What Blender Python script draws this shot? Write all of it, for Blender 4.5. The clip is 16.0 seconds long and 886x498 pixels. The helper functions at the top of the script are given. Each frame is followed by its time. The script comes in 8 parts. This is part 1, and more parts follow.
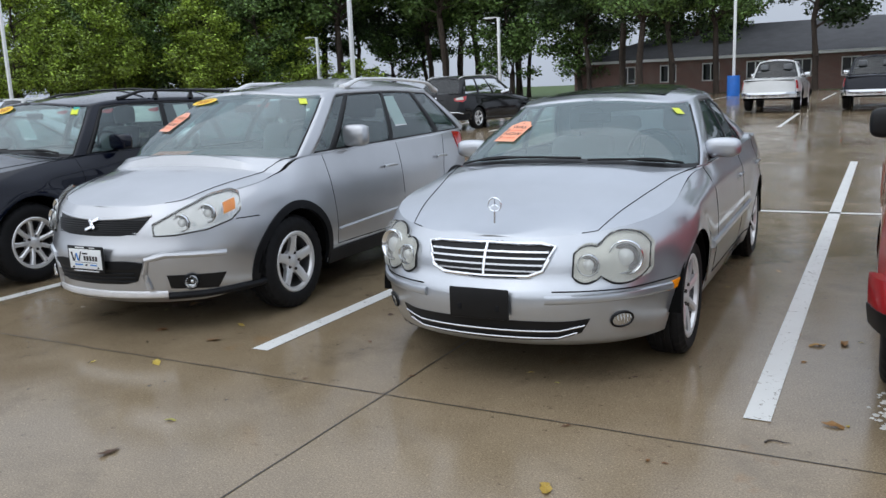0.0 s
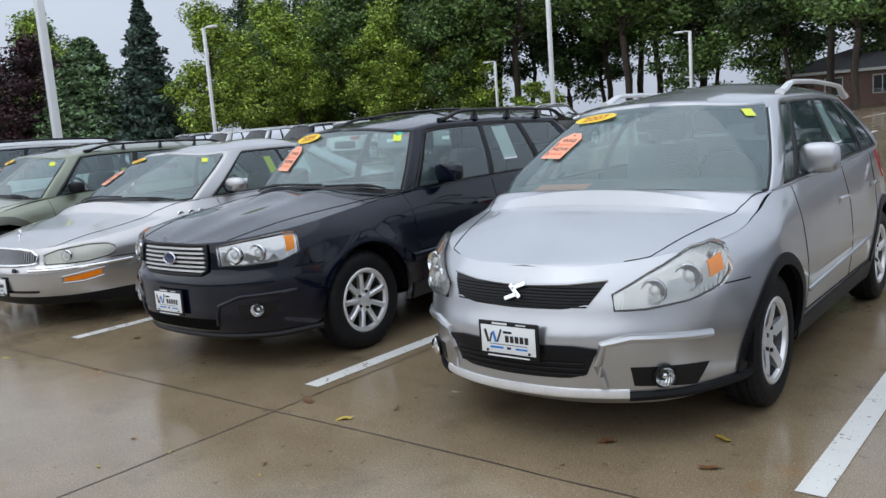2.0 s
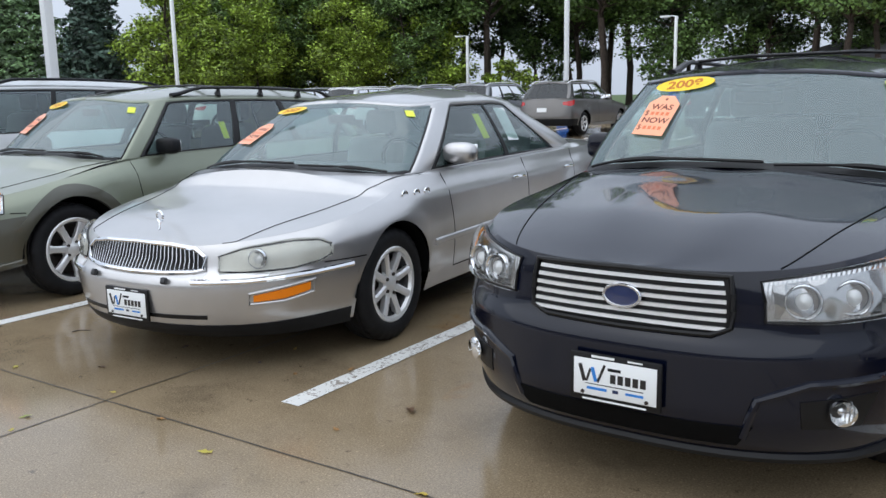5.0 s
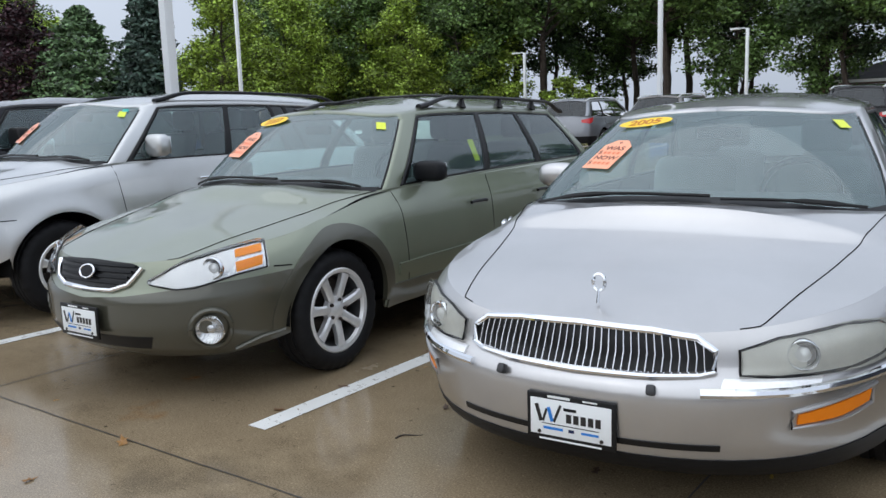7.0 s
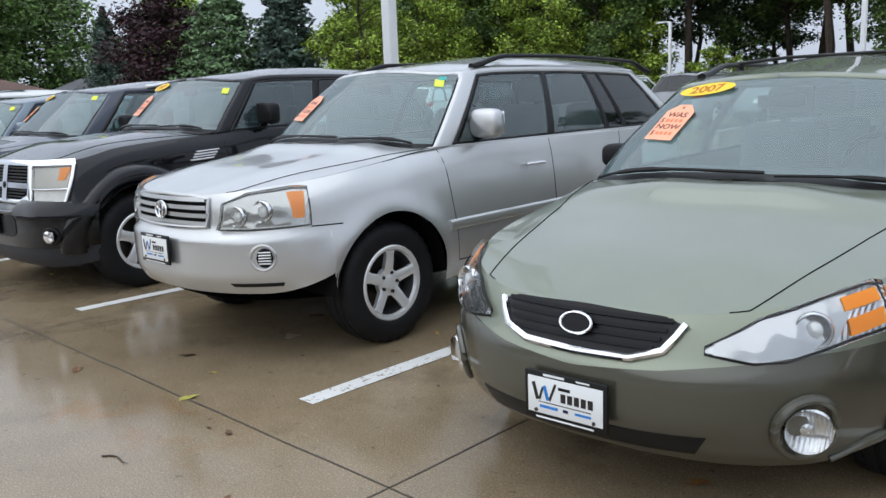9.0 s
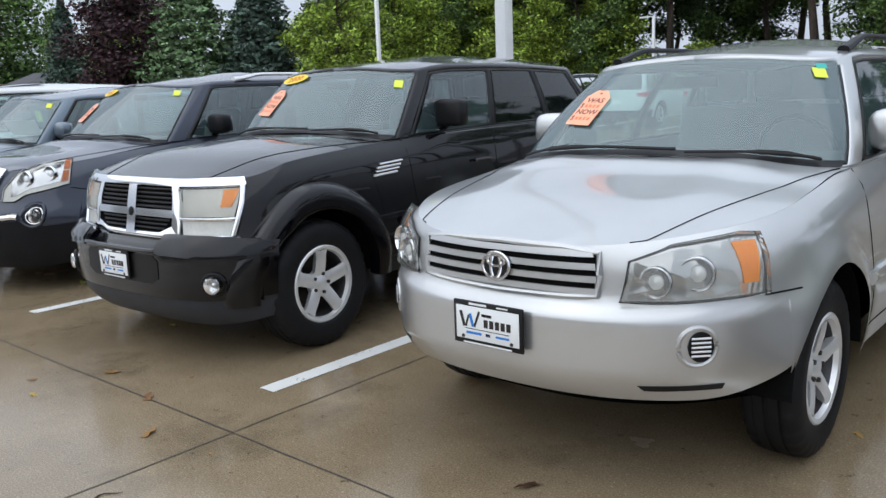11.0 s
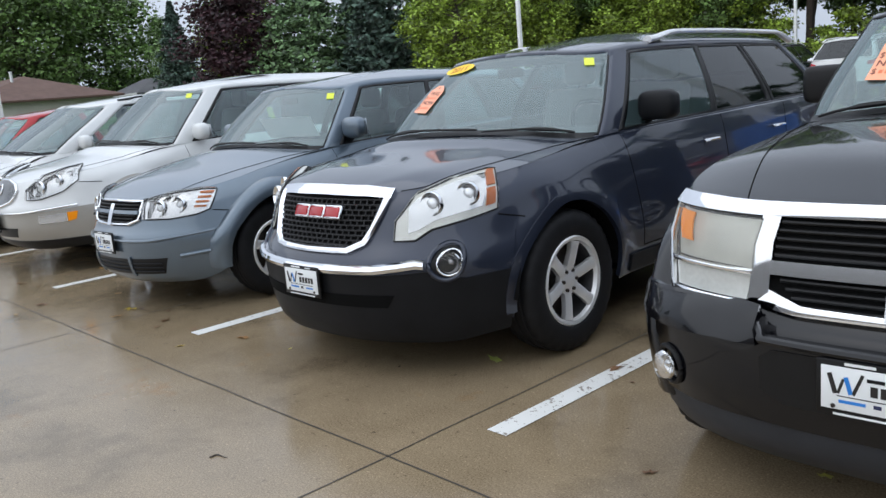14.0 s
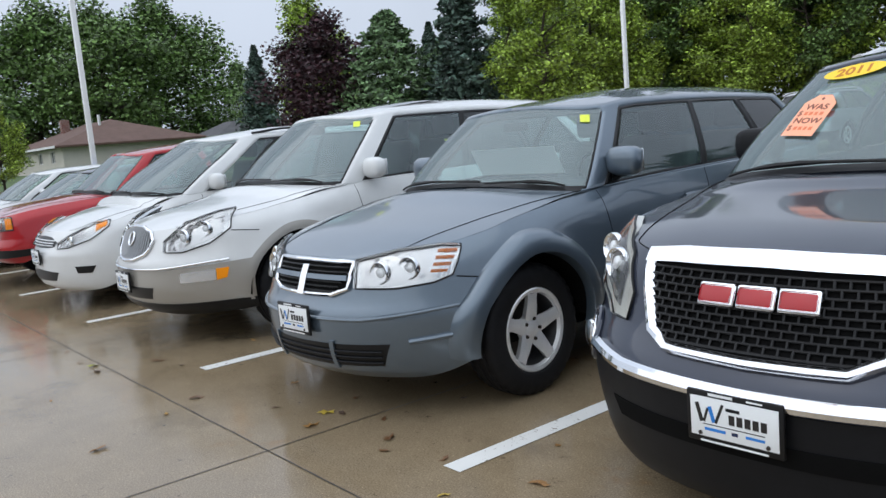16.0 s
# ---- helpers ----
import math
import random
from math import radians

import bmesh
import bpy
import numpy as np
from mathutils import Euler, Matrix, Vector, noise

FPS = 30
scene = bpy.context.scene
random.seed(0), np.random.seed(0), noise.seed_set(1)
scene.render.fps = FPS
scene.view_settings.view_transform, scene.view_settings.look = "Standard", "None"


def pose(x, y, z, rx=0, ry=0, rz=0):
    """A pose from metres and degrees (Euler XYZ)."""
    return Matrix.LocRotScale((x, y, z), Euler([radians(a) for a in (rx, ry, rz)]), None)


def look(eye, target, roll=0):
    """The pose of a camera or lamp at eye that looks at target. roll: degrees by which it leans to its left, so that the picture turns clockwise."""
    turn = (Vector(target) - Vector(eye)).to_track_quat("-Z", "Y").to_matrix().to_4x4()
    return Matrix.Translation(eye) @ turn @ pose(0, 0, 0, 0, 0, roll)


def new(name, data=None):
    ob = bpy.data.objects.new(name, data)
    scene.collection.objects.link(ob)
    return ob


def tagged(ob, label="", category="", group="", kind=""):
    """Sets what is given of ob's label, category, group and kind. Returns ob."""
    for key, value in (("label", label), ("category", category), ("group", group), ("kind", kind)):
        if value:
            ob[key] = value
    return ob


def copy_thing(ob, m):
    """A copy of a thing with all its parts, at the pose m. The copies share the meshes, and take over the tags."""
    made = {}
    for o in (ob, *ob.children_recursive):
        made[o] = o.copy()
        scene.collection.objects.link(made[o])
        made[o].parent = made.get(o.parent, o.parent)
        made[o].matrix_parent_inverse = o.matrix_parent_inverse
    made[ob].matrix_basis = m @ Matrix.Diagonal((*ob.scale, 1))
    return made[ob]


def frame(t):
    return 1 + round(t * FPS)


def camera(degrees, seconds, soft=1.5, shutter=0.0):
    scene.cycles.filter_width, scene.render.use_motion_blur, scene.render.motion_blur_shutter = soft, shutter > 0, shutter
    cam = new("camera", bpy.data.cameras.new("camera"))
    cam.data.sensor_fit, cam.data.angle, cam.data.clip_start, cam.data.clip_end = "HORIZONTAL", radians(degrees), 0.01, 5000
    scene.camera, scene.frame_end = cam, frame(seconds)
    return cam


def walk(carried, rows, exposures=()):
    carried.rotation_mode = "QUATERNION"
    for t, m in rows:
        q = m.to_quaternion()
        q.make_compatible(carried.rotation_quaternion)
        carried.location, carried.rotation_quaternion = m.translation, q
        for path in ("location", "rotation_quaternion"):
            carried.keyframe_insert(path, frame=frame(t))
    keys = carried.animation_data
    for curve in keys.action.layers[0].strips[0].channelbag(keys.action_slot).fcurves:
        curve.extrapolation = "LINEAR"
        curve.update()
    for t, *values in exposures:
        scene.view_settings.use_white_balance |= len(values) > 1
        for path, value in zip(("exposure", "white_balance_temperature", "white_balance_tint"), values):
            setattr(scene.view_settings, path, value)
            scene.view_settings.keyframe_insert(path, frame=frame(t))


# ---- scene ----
cam = camera(56.5, 16.0)

PATH = [
    (0, (0.462, -3.549, 1.439), (-0.468, -1.819, 1.063), -2.3),
    (0.5, (-0.041, -3.411, 1.465), (-0.99, -1.693, 1.08), -2.7),
    (1, (-0.621, -3.23, 1.482), (-1.709, -1.587, 1.139), -4.0),
    (1.5, (-1.228, -3.157, 1.478), (-2.363, -1.54, 1.162), -5.0),
    (2, (-1.861, -3.054, 1.462), (-3.113, -1.523, 1.163), -4.2),
    (2.5, (-2.46, -3.01, 1.463), (-3.703, -1.474, 1.156), -3.7),
    (3, (-3.045, -2.93, 1.443), (-4.25, -1.366, 1.128), -3.5),
    (3.2, (-3.292, -2.9, 1.46), (-4.491, -1.328, 1.156), -3.2),
    (5.3, (-5.942, -2.527, 1.368), (-7.048, -0.9, 1.007), -1.0),
    (5.5, (-6.195, -2.506, 1.386), (-7.353, -0.915, 1.032), -1.1),
    (6, (-6.786, -2.473, 1.366), (-8.003, -0.913, 1.071), -1.9),
    (6.5, (-7.388, -2.412, 1.352), (-8.568, -0.828, 1.036), -1.7),
    (7, (-8.017, -2.397, 1.362), (-9.195, -0.81, 1.051), -1.8),
    (7.5, (-8.628, -2.355, 1.367), (-9.812, -0.774, 1.05), -2.0),
    (8, (-9.203, -2.337, 1.378), (-10.464, -0.82, 1.047), -1.9),
    (8.5, (-9.793, -2.321, 1.398), (-11.155, -0.899, 1.047), -2.2),
    (8.7, (-10.046, -2.293, 1.383), (-11.43, -0.894, 1.026), -2.3),
    (10.8, (-12.746, -2.436, 1.466), (-13.966, -0.9, 1.075), -1.6),
    (11, (-12.987, -2.437, 1.461), (-14.28, -0.958, 1.088), -2.2),
    (11.5, (-13.608, -2.446, 1.465), (-15.018, -1.06, 1.162), -2.7),
    (12, (-14.228, -2.428, 1.452), (-15.597, -1.007, 1.125), -2.3),
    (12.5, (-14.896, -2.4, 1.453), (-16.296, -1.013, 1.111), -2.9),
    (13, (-15.551, -2.432, 1.452), (-16.974, -1.072, 1.101), -3.4),
    (13.5, (-16.185, -2.413, 1.485), (-17.659, -1.11, 1.123), -4.6),
    (14, (-16.764, -2.396, 1.468), (-18.204, -1.062, 1.085), -5.0),
    (14.5, (-17.361, -2.319, 1.459), (-18.856, -1.035, 1.119), -5.7),
    (15, (-17.941, -2.307, 1.443), (-19.501, -1.093, 1.135), -6.3),
    (15.5, (-18.512, -2.238, 1.432), (-20.033, -0.979, 1.116), -6.1),
    (16, (-19.105, -2.144, 1.437), (-20.653, -0.907, 1.17), -4.9),
]
walk(cam, [(t, look(eye, target, roll)) for t, eye, target, roll in PATH], [(0, -0.06), (2.0, -0.04), (3.0, 0.02), (5.5, 0.2), (6.5, 0.06), (7.5, 0.03), (8.5, 0.14), (11.0, 0.18), (12.5, 0.18), (13.9, 0.12), (14.5, 0.34), (15.0, 0.05), (15.5, 0.0), (16.0, 0.06)])

# ---- light ----
world = bpy.data.worlds.new("overcast_sky")
scene.world = world
world.use_nodes = True
wn, wl = world.node_tree.nodes, world.node_tree.links
sky = wn.new("ShaderNodeTexSky")
sky.sky_type, sky.sun_disc = "NISHITA", False
sky.sun_elevation, sky.sun_rotation = radians(52), radians(200)
sky.air_density, sky.dust_density = 1.0, 4.0
grey = wn.new("ShaderNodeHueSaturation")
grey.inputs["Saturation"].default_value = 0.25
grey.inputs["Value"].default_value = 0.12
wl.new(sky.outputs[0], grey.inputs["Color"])
# cloud layer: an overcast sky grows evenly brighter from the horizon to the zenith
split = wn.new("ShaderNodeSeparateXYZ")
wl.new(wn.new("ShaderNodeTexCoord").outputs["Generated"], split.inputs[0])
rise = wn.new("ShaderNodeMapRange")
rise.inputs["From Min"].default_value, rise.inputs["From Max"].default_value = 0.0, 1.0
rise.inputs["To Min"].default_value, rise.inputs["To Max"].default_value = 0.64, 1.2
wl.new(split.outputs["Z"], rise.inputs["Value"])
puffs = wn.new("ShaderNodeTexNoise")
puffs.inputs["Scale"].default_value, puffs.inputs["Detail"].default_value = 2.2, 5.0
soft = wn.new("ShaderNodeMapRange")
soft.inputs["From Min"].default_value, soft.inputs["From Max"].default_value = 0.25, 0.75
soft.inputs["To Min"].default_value, soft.inputs["To Max"].default_value = 0.88, 1.12
wl.new(puffs.outputs["Fac"], soft.inputs["Value"])
times = wn.new("ShaderNodeMath")
times.operation = "MULTIPLY"
wl.new(rise.outputs[0], times.inputs[0])
wl.new(soft.outputs[0], times.inputs[1])
cloud = wn.new("ShaderNodeVectorMath")
cloud.operation = "SCALE"
cloud.inputs[0].default_value = (0.875, 0.99, 1.185)
wl.new(times.outputs[0], cloud.inputs["Scale"])
veil = wn.new("ShaderNodeMix")
veil.data_type = "RGBA"
veil.inputs[0].default_value = 0.85
wl.new(grey.outputs[0], veil.inputs[6])
wl.new(cloud.outputs[0], veil.inputs[7])
wl.new(veil.outputs[2], wn["Background"].inputs[0])
wn["Background"].inputs[1].default_value = 1.0
sun = new("sun", bpy.data.lights.new("sun", "SUN"))
sun.data.energy, sun.data.angle, sun.data.color = 1.25, radians(120), (0.97, 0.99, 1.0)
sun.matrix_world = look((0, 0, 40), (6, 22, 0))


# ---- materials ----
def material(name, color=(0.5, 0.5, 0.5), rough=0.5, metal=0.0, coat=0.0, spec=0.5, coat_rough=0.05):
    m = bpy.data.materials.new(name)
    m.use_nodes = True
    b = m.node_tree.nodes["Principled BSDF"]
    b.inputs["Base Color"].default_value = (*color, 1)
    b.inputs["Roughness"].default_value = rough
    b.inputs["Metallic"].default_value = metal
    b.inputs["Coat Weight"].default_value = coat
    b.inputs["Coat Roughness"].default_value = coat_rough
    b.inputs["Specular IOR Level"].default_value = spec
    return m


def node(m, kind, **values):
    n = m.node_tree.nodes.new(kind)
    for key, value in values.items():
        n.inputs[key].default_value = value
    return n


def link(m, a, b):
    m.node_tree.links.new(a, b)


def bsdf(m):
    return m.node_tree.nodes["Principled BSDF"]


def coords(m, kind="Object"):
    return node(m, "ShaderNodeTexCoord").outputs[kind]


def noise_tex(m, scale, detail=4.0, rough=0.55, vec=None):
    n = node(m, "ShaderNodeTexNoise", Scale=scale, Detail=detail, Roughness=rough)
    link(m, vec if vec is not None else coords(m), n.inputs["Vector"])
    return n.outputs["Fac"]


def ramp(m, fac, stops):
    r = node(m, "ShaderNodeValToRGB")
    el = r.color_ramp.elements
    while len(el) < len(stops):
        el.new(0.5)
    for e, (at, c) in zip(el, stops):
        e.position = at
        e.color = (*c, 1) if isinstance(c, tuple) else (c, c, c, 1)
    link(m, fac, r.inputs["Fac"])
    return r.outputs["Color"]


def mix(m, fac, a, b, mode="MIX"):
    n = m.node_tree.nodes.new("ShaderNodeMix")
    n.data_type, n.blend_type = "RGBA", mode
    for socket, value in ((n.inputs[0], fac), (n.inputs[6], a), (n.inputs[7], b)):
        if isinstance(value, (int, float)):
            socket.default_value = value
        elif isinstance(value, tuple):
            socket.default_value = (*value, 1)
        else:
            link(m, value, socket)
    return n.outputs[2]


def bump(m, height, strength=0.2, distance=0.01, into="Normal"):
    n = node(m, "ShaderNodeBump", Strength=strength, Distance=distance)
    link(m, height, n.inputs["Height"])
    link(m, n.outputs[0], bsdf(m).inputs[into])
    return n


def varied(name, color, rough, amount=0.25, scale=3.0, fine=60.0, strength=0.15, distance=0.003, metal=0.0, spec=0.5):
    """A surface with large and fine mottling and a fine relief."""
    m = material(name, color, rough, metal, spec=spec)
    big, small = noise_tex(m, scale), noise_tex(m, fine, 3)
    lo, hi = tuple(c * (1 - amount) for c in color), tuple(min(1, c * (1 + amount)) for c in color)
    c = ramp(m, big, [(0.3, lo), (0.7, hi)])
    c = mix(m, 0.35, c, ramp(m, small, [(0.35, lo), (0.65, hi)]))
    link(m, c, bsdf(m).inputs["Base Color"])
    bump(m, small, strength, distance)
    return m


def paint(name, color, metal=0.0, rough=0.35):
    """Car paint under clear coat, wet with small beads of rain and a little road film."""
    m = material(name, color, rough, metal, coat=1.0, coat_rough=0.035)
    bsdf(m).inputs["Coat IOR"].default_value = 1.5 if max(color) > 0.02 else 1.4
    c = coords(m)
    film = ramp(m, noise_tex(m, 2.2, 5, 0.6, c), [(0.35, tuple(v * 0.9 for v in color)), (0.7, color)])
    flake = ramp(m, noise_tex(m, 900, 1, 0.5, c), [(0.4, 0.82), (0.6, 1.0)])
    link(m, mix(m, 0.5, film, mix(m, 1.0, film, flake, "MULTIPLY")), bsdf(m).inputs["Base Color"])
    cell = node(m, "ShaderNodeTexVoronoi", Scale=170.0)
    link(m, c, cell.inputs["Vector"])
    bead = ramp(m, cell.outputs["Distance"], [(0.0, 1.0), (0.33, 0.0)])
    patch = ramp(m, noise_tex(m, 7, 3, 0.6, c), [(0.45, 0.0), (0.62, 1.0)])
    bump(m, mix(m, 1.0, bead, patch, "MULTIPLY"), 0.1, 0.0006, "Coat Normal")
    bsdf(m).inputs["Specular IOR Level"].default_value = 0.5 if metal > 0.42 else 0.08
    return m


def glass(name, tint, body=0.12, ior=2.0, veil_tone=(0.36, 0.57, 0.61)):
    """Thin automotive glass: tinted see-through with a mirror film. Its diffuse veil paints sky sheen on panes, haze on
    lamp lenses.
    """
    m = bpy.data.materials.new(name)
    m.use_nodes = True
    nt = m.node_tree
    nt.nodes.remove(nt.nodes["Principled BSDF"])
    out = nt.nodes["Material Output"]
    clear = nt.nodes.new("ShaderNodeBsdfTransparent")
    clear.inputs[0].default_value = (*tint, 1)
    veil = nt.nodes.new("ShaderNodeBsdfDiffuse")
    veil.inputs[0].default_value = (*veil_tone, 1)
    shine = nt.nodes.new("ShaderNodeBsdfGlossy")
    shine.inputs["Roughness"].default_value = 0.02
    fres = nt.nodes.new("ShaderNodeFresnel")
    fres.inputs[0].default_value = ior
    a, b = nt.nodes.new("ShaderNodeMixShader"), nt.nodes.new("ShaderNodeMixShader")
    a.inputs[0].default_value = body
    nt.links.new(clear.outputs[0], a.inputs[1])
    nt.links.new(veil.outputs[0], a.inputs[2])
    nt.links.new(fres.outputs[0], b.inputs[0])
    nt.links.new(a.outputs[0], b.inputs[1])
    nt.links.new(shine.outputs[0], b.inputs[2])
    nt.links.new(b.outputs[0], out.inputs[0])
    return m


def wet_ground(name):
    """Rain-wet concrete: brown-grey, mottled, with glossy films and drier rough patches."""
    m = material(name, (0.2, 0.16, 0.11), 0.3, spec=0.62)
    c = coords(m)
    big, mid, fine = noise_tex(m, 0.35, 5, 0.6, c), noise_tex(m, 2.3, 6, 0.62, c), noise_tex(m, 130, 3, 0.6, c)
    tone = mix(m, 0.5, ramp(m, big, [(0.3, (0.154, 0.112, 0.064)), (0.7, (0.302, 0.228, 0.138))]), ramp(m, mid, [(0.25, (0.12, 0.085, 0.048)), (0.75, (0.342, 0.262, 0.168))]))
    tone = mix(m, 0.4, tone, ramp(m, fine, [(0.35, (0.091, 0.068, 0.043)), (0.65, (0.422, 0.331, 0.216))]))
    # aggregate flecks, dark specks, small stains and rusty patches
    fleck = ramp(m, noise_tex(m, 60, 2, 0.7, c), [(0.6, 1.0), (0.72, 1.5)])
    spot = ramp(m, noise_tex(m, 14, 4, 0.7, c), [(0.63, 1.0), (0.72, 0.42)])
    stain = ramp(m, noise_tex(m, 1.1, 6, 0.65, c), [(0.55, 1.0), (0.7, 0.62)])
    rust = ramp(m, noise_tex(m, 0.83, 5, 0.7, c), [(0.62, (1.0, 1.0, 1.0)), (0.74, (1.0, 0.72, 0.45))])
    for layer in (fleck, spot, stain, rust):
        tone = mix(m, 1.0, tone, layer, "MULTIPLY")
    link(m, tone, bsdf(m).inputs["Base Color"])
    wet = mix(m, 0.45, ramp(m, noise_tex(m, 0.55, 4, 0.55, c), [(0.40, 0.02), (0.62, 0.28)]), ramp(m, mid, [(0.3, 0.03), (0.75, 0.32)]))
    link(m, wet, bsdf(m).inputs["Roughness"])
    bump(m, mix(m, 0.5, fine, mid), 0.12, 0.004)
    return m


M_GROUND = wet_ground("wet_concrete")
M_JOINT = varied("joint_filler", (0.045, 0.037, 0.028), 0.5, 0.4, 6, 90)
M_GRASS = varied("grass", (0.06, 0.1, 0.025), 0.9, 0.4, 0.8, 20, 0.6, 0.03)


def line_paint(name, wear):
    m = material(name, (0.72, 0.72, 0.7), 0.4)
    c = coords(m)
    chip = mix(m, 0.5, noise_tex(m, 9, 6, 0.7, c), noise_tex(m, 42, 3, 0.6, c))
    info = node(m, "ShaderNodeObjectInfo")
    add = node(m, "ShaderNodeMath")
    add.operation = "MULTIPLY_ADD"
    add.inputs[1].default_value = 0.05
    link(m, info.outputs["Random"], add.inputs[0])
    link(m, chip, add.inputs[2])
    w = ramp(m, add.outputs[0], [(wear, (0.17, 0.135, 0.095)), (wear + 0.02, (0.74, 0.74, 0.71))])
    link(m, mix(m, 0.18, w, ramp(m, noise_tex(m, 3, 4, 0.6, c), [(0.3, (0.4, 0.37, 0.32)), (0.7, (0.75, 0.75, 0.72))])), bsdf(m).inputs["Base Color"])
    bump(m, chip, 0.2, 0.004)
    return m


M_LINE = line_paint("worn_white_paint", 0.425)
M_LINE_WORN = line_paint("flaking_white_paint", 0.46)
M_BLACK = varied("black_plastic", (0.006, 0.006, 0.0065), 0.4, 0.3, 8, 200, 0.1, 0.001, spec=0.3)
M_GREYPL = varied("dark_grey_plastic", (0.0085, 0.009, 0.0105), 0.45, 0.25, 8, 220, 0.15, 0.001, spec=0.18)
M_VALANCE = varied("grey_bumper_plastic", (0.028, 0.031, 0.038), 0.5, 0.2, 8, 220, 0.15, 0.001, spec=0.35)
M_DARK = varied("wheel_well_dark", (0.004, 0.004, 0.004), 0.9, 0.3, 5, 60, spec=0.1)
M_RUBBER = varied("tyre_rubber", (0.009, 0.009, 0.01), 0.6, 0.35, 9, 160, 0.3, 0.002, spec=0.22)
M_CHROME = material("chrome", (0.82, 0.83, 0.85), 0.06, 1.0)
M_ALLOY = varied("wheel_alloy", (0.8, 0.8, 0.8), 0.3, 0.1, 9, 120, 0.05, 0.001, metal=0.55)
M_DISC = varied("brake_steel", (0.06, 0.05, 0.045), 0.45, 0.4, 20, 150, metal=0.8)
M_LAMPBACK = material("lamp_reflector", (0.6, 0.61, 0.62), 0.14, 0.9)
flute = node(M_LAMPBACK, "ShaderNodeTexWave", Scale=26.0, Distortion=1.5)
link(M_LAMPBACK, coords(M_LAMPBACK), flute.inputs["Vector"])
bump(M_LAMPBACK, flute.outputs["Fac"], 0.25, 0.005)
M_LAMPDARK = material("lamp_inner_dark", (0.3, 0.3, 0.31), 0.25, 0.7)
M_BULB = material("lamp_bulb_glass", (0.75, 0.77, 0.78), 0.05, 0.2, coat=1.0)
# darker than the rim: shade behind the spokes put into the colour; bumper guards too
M_BARREL = varied("barrel_shade_guard_grey", (0.06, 0.06, 0.063), 0.45, 0.3, 9, 120, metal=0.7)
M_LAMPGREY = material("lamp_bezel_grey", (0.35, 0.36, 0.37), 0.3, 0.5)
M_LAMPPALE = varied("hazed_lamp_reflector", (0.6, 0.6, 0.56), 0.3, 0.12, 9, 60, 0.1, 0.002, metal=0.3)
M_AMBERDEEP = material("deep_amber_lens", (0.9, 0.24, 0.01), 0.25, spec=0.3)
M_CAVITY = material("lamp_cavity", (0.5, 0.505, 0.51), 0.1, 0.95)
facet = node(M_CAVITY, "ShaderNodeTexVoronoi", Scale=13.0)
link(M_CAVITY, coords(M_CAVITY), facet.inputs["Vector"])
bump(M_CAVITY, facet.outputs["Distance"], 0.3, 0.02)
M_SATIN = material("bright_satin_chrome", (0.62, 0.63, 0.65), 0.14, 1.0)
M_AMBERDK = material("brownish_amber_lens", (0.5, 0.15, 0.04), 0.3, spec=0.2)
M_AMBER = material("amber_lens", (1.0, 0.32, 0.01), 0.3, spec=0.2)
M_RED = material("red_lens", (0.5, 0.012, 0.012), 0.12, coat=1.0)
M_LENS = glass("clear_lamp_lens", (0.98, 0.98, 0.97), 0.006, 1.45, (0.8, 0.8, 0.8))
M_HAZE = glass("hazed_lamp_lens", (0.97, 0.97, 0.94), 0.09, 1.45, (0.8, 0.8, 0.76))
# the pale teal veil on screen and side panes is painted sky reflection
M_GLASS = glass("windscreen_glass", (0.64, 0.8, 0.79), 0.15, 2.0, (0.4, 0.62, 0.64))
M_SIDE = glass("side_glass", (0.74, 0.9, 0.86), 0.075, 1.9)
M_PRIV = glass("privacy_glass", (0.09, 0.115, 0.115), 0.008, 1.65)
M_TRIM = varied("interior_grey", (0.13, 0.135, 0.14), 0.8, 0.2, 5, 150)
M_TAN = varied("interior_light_grey", (0.3, 0.3, 0.29), 0.85, 0.15, 5, 150)
M_WHITE = material("white_card", (0.8, 0.82, 0.82), 0.5)
M_YELLOW = material("yellow_sticker", (0.9, 0.6, 0.01), 0.4)
M_LIME = material("lime_sticker", (0.72, 0.8, 0.05), 0.4)
M_ORANGE = material("fluorescent_orange_tag", (1.0, 0.38, 0.2), 0.4, coat=0.5)
M_INK = material("black_ink", (0.015, 0.013, 0.012), 0.5)
M_TAGINK = material("brown_ink", (0.16, 0.04, 0.02), 0.5)
M_TAGPALE = material("faded_ink", (0.75, 0.17, 0.06), 0.5)
M_YEARINK = material("orange_brown_ink", (0.5, 0.16, 0.0), 0.5)
M_BLUE = material("blue_ink", (0.02, 0.2, 0.6), 0.4)
M_TEAL = material("teal_sticker", (0.03, 0.4, 0.35), 0.4)


# ---- mesh helpers ----
def mesh_object(name, verts, faces, mat, parent=None, label="", smooth=True, angle=40):
    me = bpy.data.meshes.new(name)
    me.from_pydata([tuple(v) for v in verts], [], faces)
    me.materials.append(mat)
    if smooth:
        me.polygons.foreach_set("use_smooth", [True] * len(me.polygons))
        me.set_sharp_from_angle(angle=radians(angle))
    me.update()
    ob = new(name, me)
    if parent is not None:
        ob.parent = parent
    if label:
        ob["label"] = label
    return ob


def from_bm(name, bm, mat, parent=None, label="", smooth=True, angle=40):
    me = bpy.data.meshes.new(name)
    bm.to_mesh(me)
    bm.free()
    me.materials.append(mat)
    if smooth:
        me.polygons.foreach_set("use_smooth", [True] * len(me.polygons))
        me.set_sharp_from_angle(angle=radians(angle))
    ob = new(name, me)
    if parent is not None:
        ob.parent = parent
    if label:
        ob["label"] = label
    return ob


